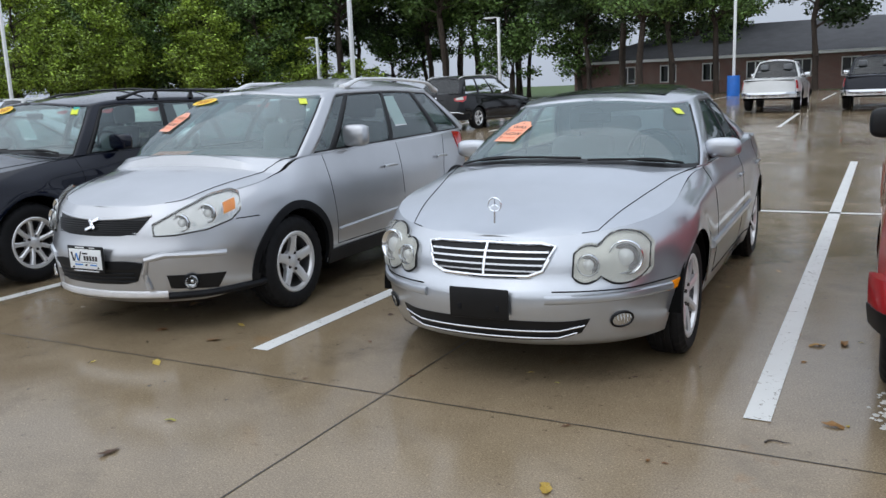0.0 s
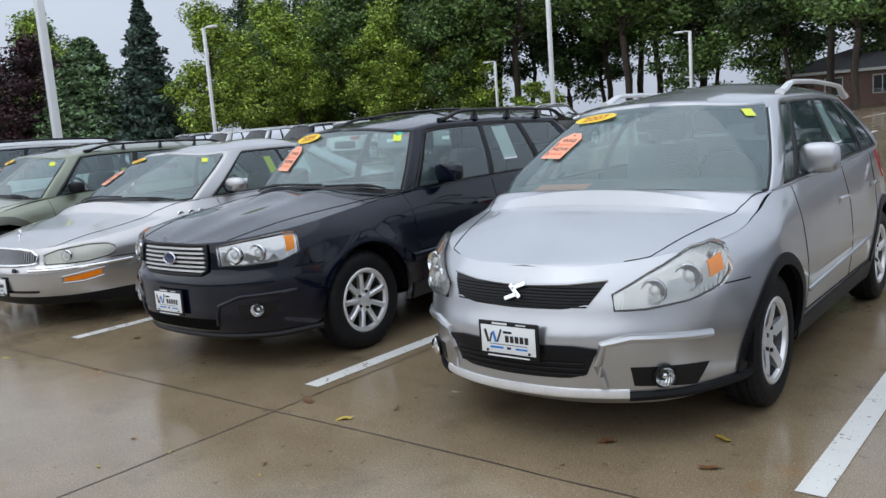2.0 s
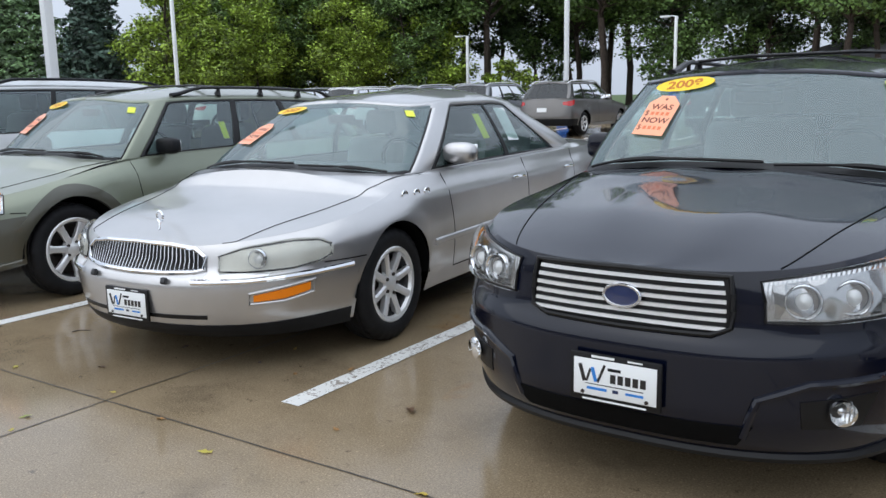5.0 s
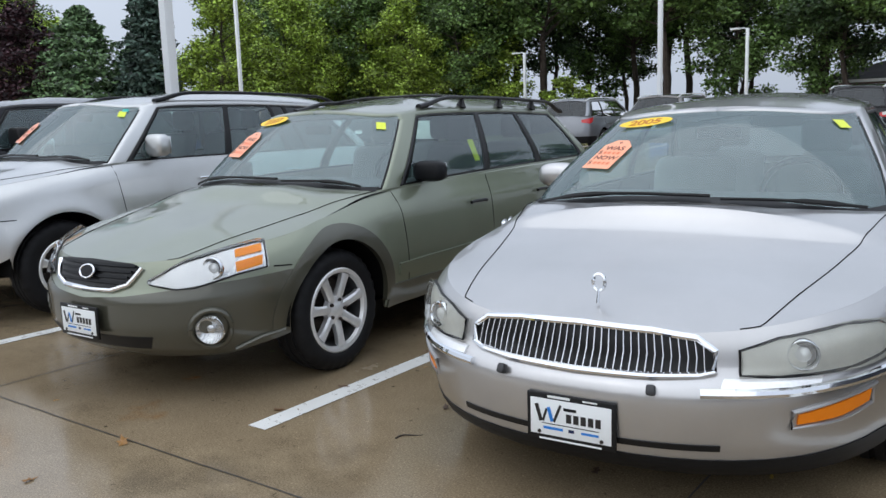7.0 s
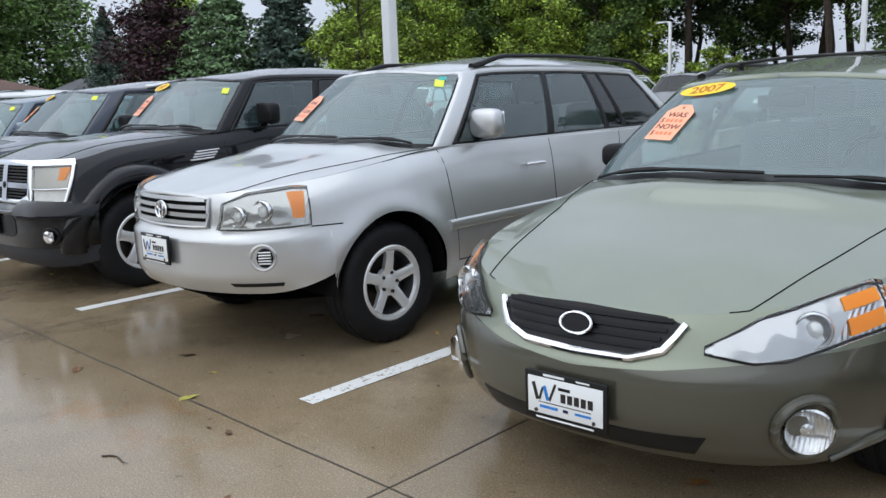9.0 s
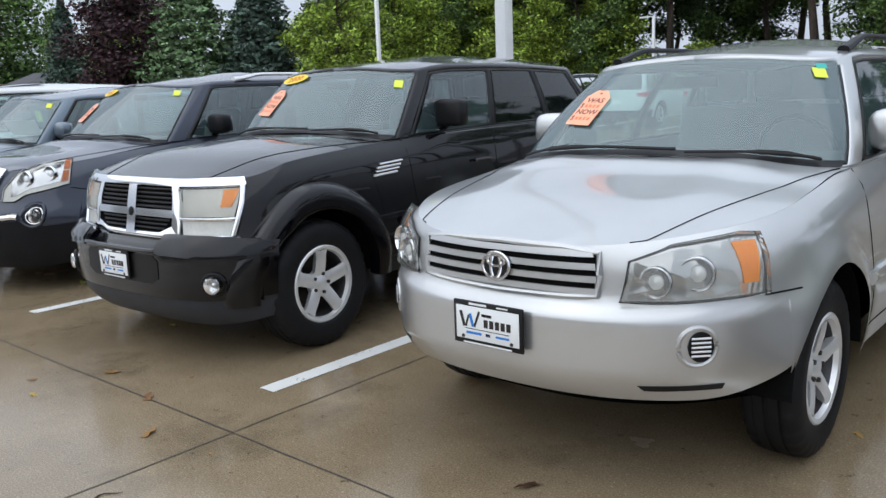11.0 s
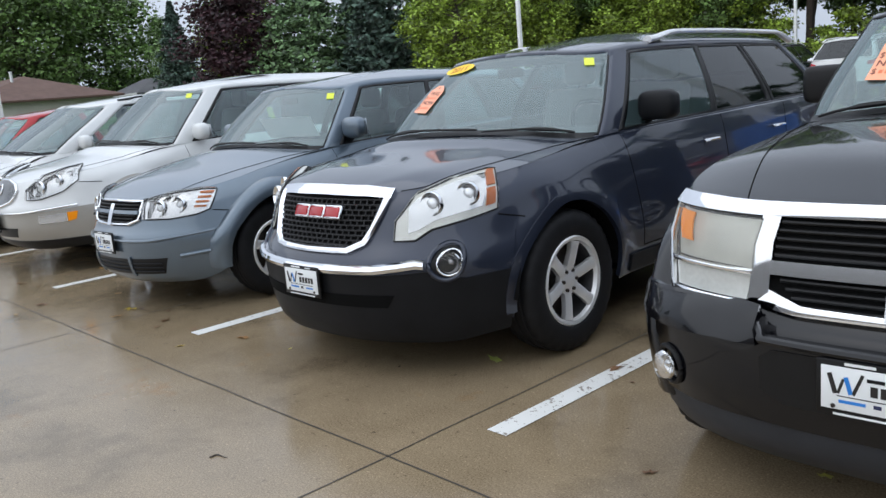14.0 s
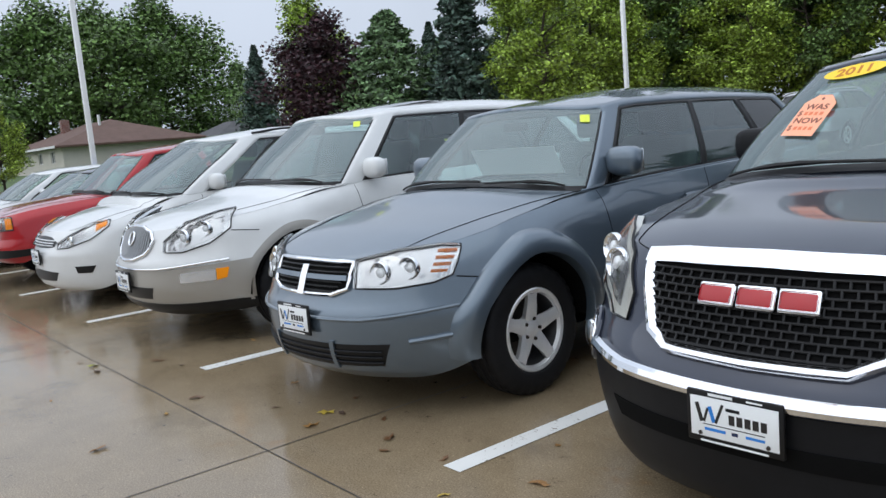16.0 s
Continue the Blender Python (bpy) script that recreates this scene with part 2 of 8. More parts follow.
def grid_faces(nu, nv, start=0):
    return [(start + i * nv + j, start + (i + 1) * nv + j, start + (i + 1) * nv + j + 1, start + i * nv + j + 1) for i in range(nu - 1) for j in range(nv - 1)]


def box_bm(size, centre=(0, 0, 0), bevel=0.01, segments=2):
    bm = bmesh.new()
    bmesh.ops.create_cube(bm, size=1, matrix=Matrix.LocRotScale(centre, None, size))
    if bevel:
        bmesh.ops.bevel(bm, geom=bm.edges[:], offset=bevel, segments=segments, profile=0.5, affect="EDGES")
    return bm


def ellipsoid_bm(size, centre, seg=20, power=2.0):
    bm = bmesh.new()
    bmesh.ops.create_uvsphere(bm, u_segments=seg, v_segments=seg // 2, radius=1)
    for v in bm.verts:
        for k in range(3):
            c = v.co[k]
            v.co[k] = math.copysign(abs(c) ** (2 / power), c) * size[k] / 2 + centre[k]
    return bm


def lathe(profile, seg, axis="x"):
    """Verts and faces of a profile of (along, radius) turned about an axis."""
    verts, faces, n = [], [], len(profile)
    for i in range(seg):
        a = 2 * math.pi * i / seg
        for h, r in profile:
            verts.append((h, r * math.cos(a), r * math.sin(a)))
    for i in range(seg):
        k = (i + 1) % seg
        faces += [(i * n + j, i * n + j + 1, k * n + j + 1, k * n + j) for j in range(n - 1)]
    return verts, faces


def tube(points, radius, seg=8, closed=False, flat=1.0):
    """Verts and faces of a round tube along points."""
    pts = [Vector(p) for p in points]
    n = len(pts)
    verts, faces = [], []
    for i, p in enumerate(pts):
        a = pts[(i - 1) % n] if closed or i else p
        b = pts[(i + 1) % n] if closed or i < n - 1 else p
        t = (b - a).normalized()
        side = t.cross(Vector((0, 0, 1)))
        side = side.normalized() if side.length > 1e-4 else Vector((1, 0, 0))
        up = side.cross(t).normalized()
        r = radius[i] if isinstance(radius, (list, tuple)) else radius
        for k in range(seg):
            w = 2 * math.pi * k / seg
            verts.append(p + side * (r * math.cos(w)) + up * (r * flat * math.sin(w)))
    for i in range(n if closed else n - 1):
        j = (i + 1) % n
        faces += [(i * seg + k, j * seg + k, j * seg + (k + 1) % seg, i * seg + (k + 1) % seg) for k in range(seg)]
    if not closed:
        faces += [tuple(range(seg))[::-1], tuple((n - 1) * seg + k for k in range(seg))]
    return verts, faces


def words(name, text, size, mat, m, parent, bold=0.0, squash=1.0):
    cu = bpy.data.curves.new(name, "FONT")
    cu.body, cu.size, cu.align_x, cu.align_y = text, size, "CENTER", "CENTER"
    cu.extrude, cu.offset = 0.0004, bold
    cu.materials.append(mat)
    ob = new(name, cu)
    ob.parent = parent
    ob.matrix_basis = m @ Matrix.Diagonal((squash, 1, 1, 1))
    return ob


class Curve:
    """A smooth curve through a few points (a, b), straight past its ends."""

    def __init__(self, pts):
        self.x, self.y = np.array([p[0] for p in pts], float), np.array([p[1] for p in pts], float)
        d = np.diff(self.y) / np.diff(self.x)
        m = np.zeros(len(pts))
        m[0], m[-1] = d[0], d[-1]
        for i in range(1, len(pts) - 1):
            m[i] = 0 if d[i - 1] * d[i] <= 0 else 2 / (1 / d[i - 1] + 1 / d[i])
        self.m = m

    def __call__(self, v):
        x, y, m = self.x, self.y, self.m
        if v <= x[0]:
            return float(y[0])
        if v >= x[-1]:
            return float(y[-1])
        i = int(np.searchsorted(x, v)) - 1
        h = x[i + 1] - x[i]
        t = (v - x[i]) / h
        return float((1 + 2 * t) * (1 - t) ** 2 * y[i] + t * (1 - t) ** 2 * h * m[i] + t * t * (3 - 2 * t) * y[i + 1] + t * t * (t - 1) * h * m[i + 1])


# ---- cars: one shell for all, shaped by a few numbers each ----
def inset(top, bot, t0, t1, q0, q1, n=7):
    """Two edges lying inside the outline between top and bot; t runs outward, q from the lower edge up."""
    out = ([], [])
    for t in np.linspace(t0, t1, n):
        k = [np.interp(t, np.linspace(0, 1, len(e)), [p[i] for p in e]) for e in (top, bot) for i in (0, 1)]
        for side, q in ((0, q1), (1, q0)):
            out[side].append((k[2] + (k[0] - k[2]) * q, k[3] + (k[1] - k[3]) * q))
    return out


class Car:
    """A car in its own frame: nose at y = 0, tail at y = L, wheels on z = 0."""

    def __init__(self, name, label, paint_mat, spec, place, category="car", group=""):
        self.s, self.paint = spec, paint_mat
        s = spec
        self.root = tagged(new(name), label, category, group)
        self.root.matrix_basis = place
        self.hw0, self.D, self.n = s["W"] / 2, s.get("D", 0.55), s.get("n", 2.6)
        self.Dr = s.get("Dr", 0.4)
        self.yf, self.fw = Curve(s["front"]), Curve(s["girth"])
        self.zs, self.zc = Curve(s["shoulder"]), Curve(s["hood"])
        self.yr = Curve(s.get("rear", [(0.2, 0.1), (0.5, 0.0), (0.8, 0.03), (1.1, 0.1)]))
        self.taper = Curve(s.get("taper", [(0, 0.97), (0.9, 1.0), (s["L"] - 1.2, 1.0), (s["L"], 0.93)]))
        self.hubs = (s["fo"], s["fo"] + s["wb"])
        th = np.linspace(0, math.pi / 2, 241)
        self.fx, self.fy = np.sin(th) ** (2 / self.n), 1 - np.cos(th) ** (2 / self.n)
        self.ft = np.r_[0, np.cumsum(np.hypot(np.diff(self.fx * self.hw0), np.diff(self.fy * self.D)))]
        self.uf = self.ft[-1]
        self.us = self.uf + s["L"] - self.D - self.Dr
        self.rt = np.r_[0, np.cumsum(np.hypot(np.diff(self.fx * self.hw0), np.diff(self.fy * self.Dr)))]
        self.ue = self.us + self.rt[-1]

    def y_of(self, u):
        """How far back the outline is at u, at bumper height."""
        a = abs(u)
        if a < self.uf:
            return float(np.interp(a, self.ft, self.fy)) * self.D
        if a < self.us:
            return self.D + a - self.uf
        return self.s["L"] - float(np.interp(self.ue - a, self.rt, self.fy)) * self.Dr

    def u_at(self, y):
        if y < self.D:
            return float(np.interp(y / self.D, self.fy, self.ft))
        return self.uf + y - self.D

    def S(self, u, z, off=0.0):
        """The body's side or front skin, u metres round from the middle of the nose, at height z."""
        if off:
            e = 0.004
            p, a, b = self.S(u, z), self.S(u + e, z), self.S(u, z + e)
            nrm = (a - p).cross(b - p)
            return p + nrm.normalized() * off
        a, sg = abs(u), (1 if u >= 0 else -1)
        s = self.s
        hwz = self.hw0 * self.fw(z)
        if a < self.uf:
            fx, fy = float(np.interp(a, self.ft, self.fx)), float(np.interp(a, self.ft, self.fy))
            y0 = self.yf(z)
            y = y0 + (self.D - y0) * fy
            x = hwz * fx * self.taper(y)
        elif a < self.us:
            y = self.D + a - self.uf
            x = hwz * self.taper(y)
        else:
            fx, fy = float(np.interp(self.ue - a, self.rt, self.fx)), float(np.interp(self.ue - a, self.rt, self.fy))
            y0 = self.yr(z)
            y = s["L"] - (y0 + (self.Dr - y0) * fy)
            x = hwz * fx * self.taper(y)
        fl = s.get("flare", 0.02)
        if fl:
            for cy in self.hubs:
                r = math.hypot(y - cy, z - s["R"])
                if r < s["ra"] + 0.3:
                    x += fl * math.exp(-(((r - s["ra"]) / 0.1) ** 2)) * min(1, max(0, x / self.hw0 - 0.5) * 2.4)
        # the shoulder rolls over into the bonnet, and flattens out along the doors
        near = 1 - (self.zs(y) - z) / 0.14
        if near > 0:
            k = min(1, max(0, (y - s["glass"]["A0"]) / 0.6))
            x *= 1 - 0.075 * (1 - 0.75 * k * k * (3 - 2 * k)) * min(1, near) ** 2.2
        return Vector((sg * x, y, z))

    def low(self, u):
        y, s = self.y_of(u), self.s
        for cy in self.hubs:
            if abs(y - cy) <= s["ra"] and abs(u) > self.uf * 0.75:
                return s["R"] + math.sqrt(max(0, s["ra"] ** 2 - (y - cy) ** 2)) * s.get("arch_h", 1.0)
        if y < self.hubs[0]:
            t = min(1, max(0, (y - 0.2) / max(0.1, self.hubs[0] - s["ra"] - 0.2)))
            return s.get("lip", 0.2) + s.get("sweep", 0.09) * t * t
        if y > self.hubs[1]:
            return s.get("rear_lip", 0.3)
        return s.get("sill", 0.22)

    def build_shell(self):
        s, c = self.s, self.root
        us = list(np.linspace(0, self.uf, 46)) + list(np.arange(self.uf + 0.06, self.us, 0.07)) + list(np.linspace(self.us, self.ue, 22))
        for cy in self.hubs:
            lim = [self.u_at(cy + s["ra"] * math.cos(f)) for f in np.linspace(0, math.pi, 30)]
            a, b = min(lim), max(lim)
            us = [u for u in us if not a - 0.01 < u < b + 0.01] + lim + [a - 0.003, b + 0.003]
        us = sorted(us)
        us = [-u for u in us[:0:-1]] + us
        nv = 24
        verts, top = [], []
        for u in us:
            zl, zh = self.low(u), self.zs(self.y_of(u))
            for k in range(nv):
                verts.append(self.S(u, zl + (zh - zl) * k / (nv - 1)))
            top.append(verts[-1])
        mesh_object("body_shell", verts, grid_faces(len(us), nv), self.paint, c, angle=50)
        self.top = [p for u, p in zip(us, top) if u >= -1e-9]
        # bonnet
        g = s["glass"]
        ycorner = g["A0"] + g["Dw"]
        rows = [p for p in self.top if p.y <= ycorner + 0.03]
        m, verts = 31, []
        for k, p in enumerate(rows):
            t = (p.y / rows[-1].y) ** 4
            rise = min(1, p.y / 0.55)
            crown = (self.zc(p.y) - p.z) * rise * rise * (3 - 2 * rise)
            for i in range(m):
                a = -1 + 2 * i / (m - 1)
                across = min(1, abs(a) * p.x / g["w0"])
                bow = -g["Dw"] * (1 - across ** g["n"]) ** (1 / g["n"]) * t
                ridge = 0.5 * s.get("ridge", 0.0) * math.exp(-(((abs(a) - s.get("ridge_at", 0.45)) / 0.16) ** 2)) * min(1, p.y / 0.5)
                verts.append((a * p.x, p.y + bow, p.z + crown * (1 - abs(a) ** s.get("crown_n", 2.6)) + ridge))
        mesh_object("bonnet", verts, grid_faces(len(rows), m), self.paint, c)
        # bonnet shut lines
        for sg in (-1, 1):
            line = []
            y0, y1, cn = 0.14, ycorner - 0.03, s.get("crown_n", 2.6)
            for p in rows:
                if y0 < p.y < y1 and p.x > 0.5 * self.hw0:
                    w = (p.y - y0) / (y1 - y0)
                    k0 = min(0.985, self.hw0 * (0.52 + 0.36 * w**0.75) / p.x)
                    rise = min(1, p.y / 0.55)
                    crown = (self.zc(p.y) - p.z) * rise * rise * (3 - 2 * rise)
                    across = min(1, k0 * p.x / g["w0"])
                    bow = -g["Dw"] * (1 - across ** g["n"]) ** (1 / g["n"]) * (p.y / rows[-1].y) ** 4
                    line.append((sg * k0 * p.x, p.y + bow, p.z + crown * (1 - k0**cn) + 0.0008 + 0.5 * s.get("ridge", 0.0) * math.exp(-(((k0 - s.get("ridge_at", 0.45)) / 0.16) ** 2)) * min(1, p.y / 0.5)))
            if len(line) > 1:
                v, f = tube(line, 0.0022, 6)
                mesh_object("bonnet_gap", v, f, M_DARK, c)
        # under-tray and wheel wells
        zt = s.get("sill", 0.22) + 0.03
        v = []
        for u in us:
            p = self.S(u, s.get("sill", 0.22) + 0.1)
            v.append((p.x * 0.88, p.y * 0.945 + 0.14, zt))
        mesh_object("undertray", v, [tuple(range(len(v)))], M_DARK, c, smooth=False)
        for cy in self.hubs:
            for sg in (-1, 1):
                v, n = [], 18
                for x in (self.hw0 * 0.985, self.hw0 - 0.32):
                    for i in range(n + 1):
                        f = math.pi * (0.0 + 1.0 * i / n)
                        v.append((sg * x, cy + (s["ra"] + 0.008) * math.cos(f), s["R"] + (s["ra"] + 0.008) * math.sin(f)))
                fs = [(i, i + 1, n + 2 + i, n + 1 + i) for i in range(n)] + [tuple(n + 1 + i for i in range(n + 1))]
                mesh_object("wheel_well", v, fs, M_DARK, c)
        # hidden box added in the engine bay to block light under the bonnet
        mesh_object("light_block", [(x * self.hw0 * 0.55, y, z) for x in (-1, 1) for y in (0.5, g["A0"] + 0.2) for z in (zt, self.zs(0.4) - 0.12)], [(0, 1, 3, 2), (4, 6, 7, 5), (0, 2, 6, 4), (1, 5, 7, 3), (2, 3, 7, 6), (0, 4, 5, 1)], M_DARK, c, smooth=False)

    def G(self, p, r, off=0.0):
        """The skin of the upper cabin. p: 0 to 1 windscreen middle to corner, 1 to 2 along the side, 2 to 3 round the tail."""
        if off:
            e = 0.01
            a, b, q = self.G(p + e, r), self.G(p, r + e), self.G(p, r)
            if p + e > 2.999:
                a = q + (q - self.G(p - e, r))
            return q + (a - q).cross(b - q).normalized() * off
        sg, p = (1 if p >= 0 else -1), abs(p)
        g = self.s["glass"]
        hw = g["w0"] + (g["w1"] - g["w0"]) * r ** 1.5
        yf = g["A0"] + (g["A1"] - g["A0"]) * (r + g.get("arch", 0.05) * math.sin(r * math.pi) * -1)
        yb = g["R0"] + (g["R1"] - g["R0"]) * r
        n, Dw, Dr = g.get("n", 3.0), g["Dw"], g.get("Dr", 0.15)
        if p <= 1:
            th = p * math.pi / 2
            fx, fy = math.sin(th) ** (2 / n), 1 - math.cos(th) ** (2 / n)
            x, y = hw * fx, yf + Dw * fy
            zt = self.zsp(yf) + (self.zr(y) - self.zsp(yf)) * fx**2.2
            zb = self.zs(y) + (self.zc(yf) - self.zs(y)) * (1 - fx**2.6)
        elif p <= 2:
            y = yf + Dw + (yb - Dr - yf - Dw) * (p - 1)
            x = hw * (1 - g.get("narrow", 0.05) * (p - 1) ** 2)
            zt, zb = self.zr(y), self.zs(y)
        else:
            th = (3 - p) * math.pi / 2
            fx, fy = math.sin(th) ** (2 / n), 1 - math.cos(th) ** (2 / n)
            x, y = hw * fx * (1 - g.get("narrow", 0.05)), yb - Dr * fy
            zt = self.zsp(yb) + (self.zr(y) - self.zsp(yb)) * fx**2.2
            zb = self.zs(y) + 0.02
        z = zb + 0.005 + (zt - zb - 0.005) * r
        return Vector((sg * x, y, z))

    def build_cabin(self):
        s, c = self.s, self.root
        g = s["glass"]
        self.zr, self.zsp = Curve(g["edge"]), Curve(g["spine"])
        pA, r0, r1, d = g.get("pA", 0.76), 0.05, g.get("rt", 0.9), 0.026
        wins = g["windows"]
        ps = list(np.linspace(0, pA - d, 12)) + [pA] + list(np.linspace(pA + 0.06, 1.0, 4)[:-1])
        span = g["R0"] - g["A0"]
        dp = d * 1.4 / span * 2
        cuts = [1.0]
        for a, b in [w[:2] for w in wins]:
            cuts += [1 + a - dp, 1 + a, 1 + b, 1 + b + dp]
        ps += sorted(set(round(v, 5) for v in cuts))
        fill = []
        for a, b in zip(ps, ps[1:]):
            if b - a > 0.09:
                fill += list(np.linspace(a, b, int((b - a) / 0.07) + 2)[1:-1])
        pC = g.get("pC", 2.3)
        ps = sorted(set(ps + fill + [2.0] + list(np.linspace(2.06, pC - d, 4)) + [pC] + list(np.linspace(pC + d, 3.0, 8))))
        rs = [0, r0 - 0.03, r0] + list(np.linspace(r0, r1, 8)[1:]) + [r1 + 0.03, (r1 + 1.03) / 2, 1.0]
        kinds = {"frame": [], "trim": [], "pillar": []}
        verts = [self.G(p, r) for sg in (1,) for p in ps for r in rs]
        nr, npp = len(rs), len(ps)

        def kind(p, r):
            inr = r0 < r < r1
            ext = r0 - 0.03 < r < r1 + 0.03
            if p < pA:
                return None if r0 < r < 0.95 and p < pA - d else ("trim" if ext and p > 0 else "frame")
            if p > pC:
                return None if inr and p > pC + d else "trim" if ext else "frame"
            if p > 1:
                for k, w in enumerate(wins):
                    a, b = 1 + w[0], 1 + w[1]
                    if a < p < b and inr:
                        return None
                    if a - dp < p < b + dp and ext:
                        return "trim"
                if ext and wins and 1 + wins[0][0] < p < 1 + wins[-1][1] and g.get("black_pillars", True):
                    return "pillar"
            return "frame"

        for i in range(npp - 1):
            for j in range(nr - 1):
                k = kind((ps[i] + ps[i + 1]) / 2, (rs[j] + rs[j + 1]) / 2)
                if k:
                    kinds[k].append((i * nr + j, (i + 1) * nr + j, (i + 1) * nr + j + 1, i * nr + j + 1))
        for k, nm, mat in (("frame", "cabin_frame", self.paint), ("trim", "window_seal", M_BLACK), ("pillar", "door_pillar", s.get("pillar_mat", M_BLACK))):
            if not kinds[k]:
                continue
            used = sorted({q for f in kinds[k] for q in f})
            at = {q: i for i, q in enumerate(used)}
            for sg in (1, -1):
                ob = mesh_object(nm, [Vector((sg * verts[q].x, verts[q].y, verts[q].z)) for q in used], [tuple(at[q] for q in f[::sg]) for f in kinds[k]], mat, c)
                th = ob.modifiers.new("thickness", "SOLIDIFY")
                th.thickness, th.offset = 0.025, -1
        # ledge from body side to cabin foot
        lv, m = [], 40
        for p in np.linspace(0.9, 2.4, m):
            q = self.G(p, 0)
            y = q.y
            a = np.interp(y, [w.y for w in self.top], [w.x for w in self.top])
            lv += [Vector((a, y, self.zs(y))), Vector((min(a, q.x + 0.02) * 0.5 + a * 0.5, y, q.z + 0.002)), q + Vector((-0.01, 0, 0.002))]
        for sg in (1, -1):
            mesh_object("belt_ledge", [Vector((sg * v.x, v.y, v.z)) for v in lv], [f[::sg] for f in grid_faces(m, 3)], self.paint, c)
        # tail deck
        rows = [w for w in self.top if w.y >= g["R0"] - g.get("Dr", 0.15) - 0.05]
        v, m = [], 11
        for w in rows:
            for i in range(m):
                a = -1 + 2 * i / (m - 1)
                v.append((a * w.x, w.y, w.z + s.get("deck", 0.03) * (1 - abs(a) ** 2.5) * min(1, (s["L"] - w.y) / 0.15)))
        if len(rows) > 2:
            mesh_object("boot_deck", v, grid_faces(len(rows), m), self.paint, c)
        # panes
        def pane(name, pa, pb, ra, rb, mat, n=10, k=8):
            for sg in ((1,) if pa < 0 else (1, -1)):
                vs = [self.G(sg * p, r) for p in np.linspace(pa, pb, n) for r in np.linspace(ra, rb, k)]
                cen = Vector((0, (g["A0"] + g["R0"]) / 2, s["glass"]["edge"][0][1] - 0.2))
                vs = [w + (cen - w).normalized() * 0.005 for w in vs]
                ob = mesh_object(name, vs, grid_faces(n, k), mat, c)
                ob.visible_shadow = False

        pane("windscreen", -(pA - d), pA - d, r0, 0.95, s.get("screen_mat", M_GLASS), 25)
        for w in wins:
            pane("side_window", 1 + w[0], 1 + w[1], r0, r1, w[2] if len(w) > 2 else M_SIDE)
        vs = [self.G(p, r) for p in np.linspace(pC, 3, 8) for r in np.linspace(r0, r1, 6)]
        vs += [Vector((-w.x, w.y, w.z)) for w in vs]
        ob = mesh_object("rear_window", vs, grid_faces(8, 6) + [f[::-1] for f in grid_faces(8, 6, 48)], s.get("rear_glass", M_PRIV), c)
        ob.visible_shadow = False
        # roof skin
        ring = [self.G(p, 1) for p in ps]
        v, k = [], 12
        for q in ring:
            zq = max(q.z, self.zsp(q.y))
            for i in range(k):
                t = i / (k - 1)
                v.append((q.x * (1 - t), q.y, q.z + (zq - q.z) * (1 - (1 - t) ** 2.2)))
        mesh_object("roof", v + [(-a, b, z) for a, b, z in v], grid_faces(len(ring), k) + [f[::-1] for f in grid_faces(len(ring), k, len(v))], self.paint, c)
        mesh_object("headliner", [(a, b, z - 0.03) for a, b, z in v] + [(-a, b, z - 0.03) for a, b, z in v], grid_faces(len(ring), k) + grid_faces(len(ring), k, len(v)), M_TRIM, c)
        self.interior()

    def interior(self):
        s, c, g = self.s, self.root, self.s["glass"]
        zb = self.zs(g["A0"] + 0.5)
        seat_mat = s.get("seat", M_TRIM)
        w = g["w0"] - 0.03
        from_bm("dashboard", box_bm((2 * w, 0.62, 0.12), (0, g["A0"] + 0.52, zb - 0.035), 0.05, 3), M_TRIM, c)
        v, f = tube([(0.36 + 0.185 * math.cos(a), g["A0"] + 0.95 - 0.07 * math.sin(a), zb + 0.01 + 0.17 * math.sin(a)) for a in np.linspace(0, 2 * math.pi, 28)[:-1]], 0.016, 8, True)
        mesh_object("steering_wheel", v, f, M_BLACK, c)
        top = s["H"] - 0.3
        for y in (g["A0"] + 1.55, g["A0"] + 2.4):
            if y > g["R0"] - 0.25:
                continue
            for x in (-0.37, 0.37):
                bm = box_bm((0.5, 0.15, top - 0.5), (x, y, (top + 0.5) / 2 - 0.08), 0.06, 3)
                for q in bm.verts:
                    q.co.y += (q.co.z - 0.6) * 0.25
                from_bm("seat_back", bm, seat_mat, c)
                from_bm("headrest", box_bm((0.27, 0.1, 0.19), (x, y + (top - 0.5) * 0.25 + 0.02, top + 0.04), 0.045, 3), seat_mat, c)
        mesh_object("cabin_floor", [(x, y, zb - 0.3) for x, y in ((-w, g["A0"] + 0.3), (w, g["A0"] + 0.3), (w, g["R0"]), (-w, g["R0"]))], [(0, 1, 2, 3)], M_TRIM, c, smooth=False)
        from_bm("rear_view_mirror", box_bm((0.22, 0.025, 0.06), (0, g["A1"] + 0.02, self.zsp(g["A1"]) - 0.13), 0.012), M_BLACK, c)

    # -- pieces laid on the skin --
    def patch(self, name, top, bot, mat, off=0.004, thick=0.02, both=True, label="", nu=14, nv=6, parent=None, bulge=0.0, angle=40):
        """A slab between two edges of (u, z) points; both: on each side of the car."""
        out = []
        at, ab = np.array(top, float), np.array(bot, float)
        ts = np.linspace(0, 1, nu)

        def along(a, t):
            k = np.linspace(0, 1, len(a)) if len(a) > 2 else np.array([0, 1])
            return np.interp(t, k, a[:, 0]), np.interp(t, k, a[:, 1])

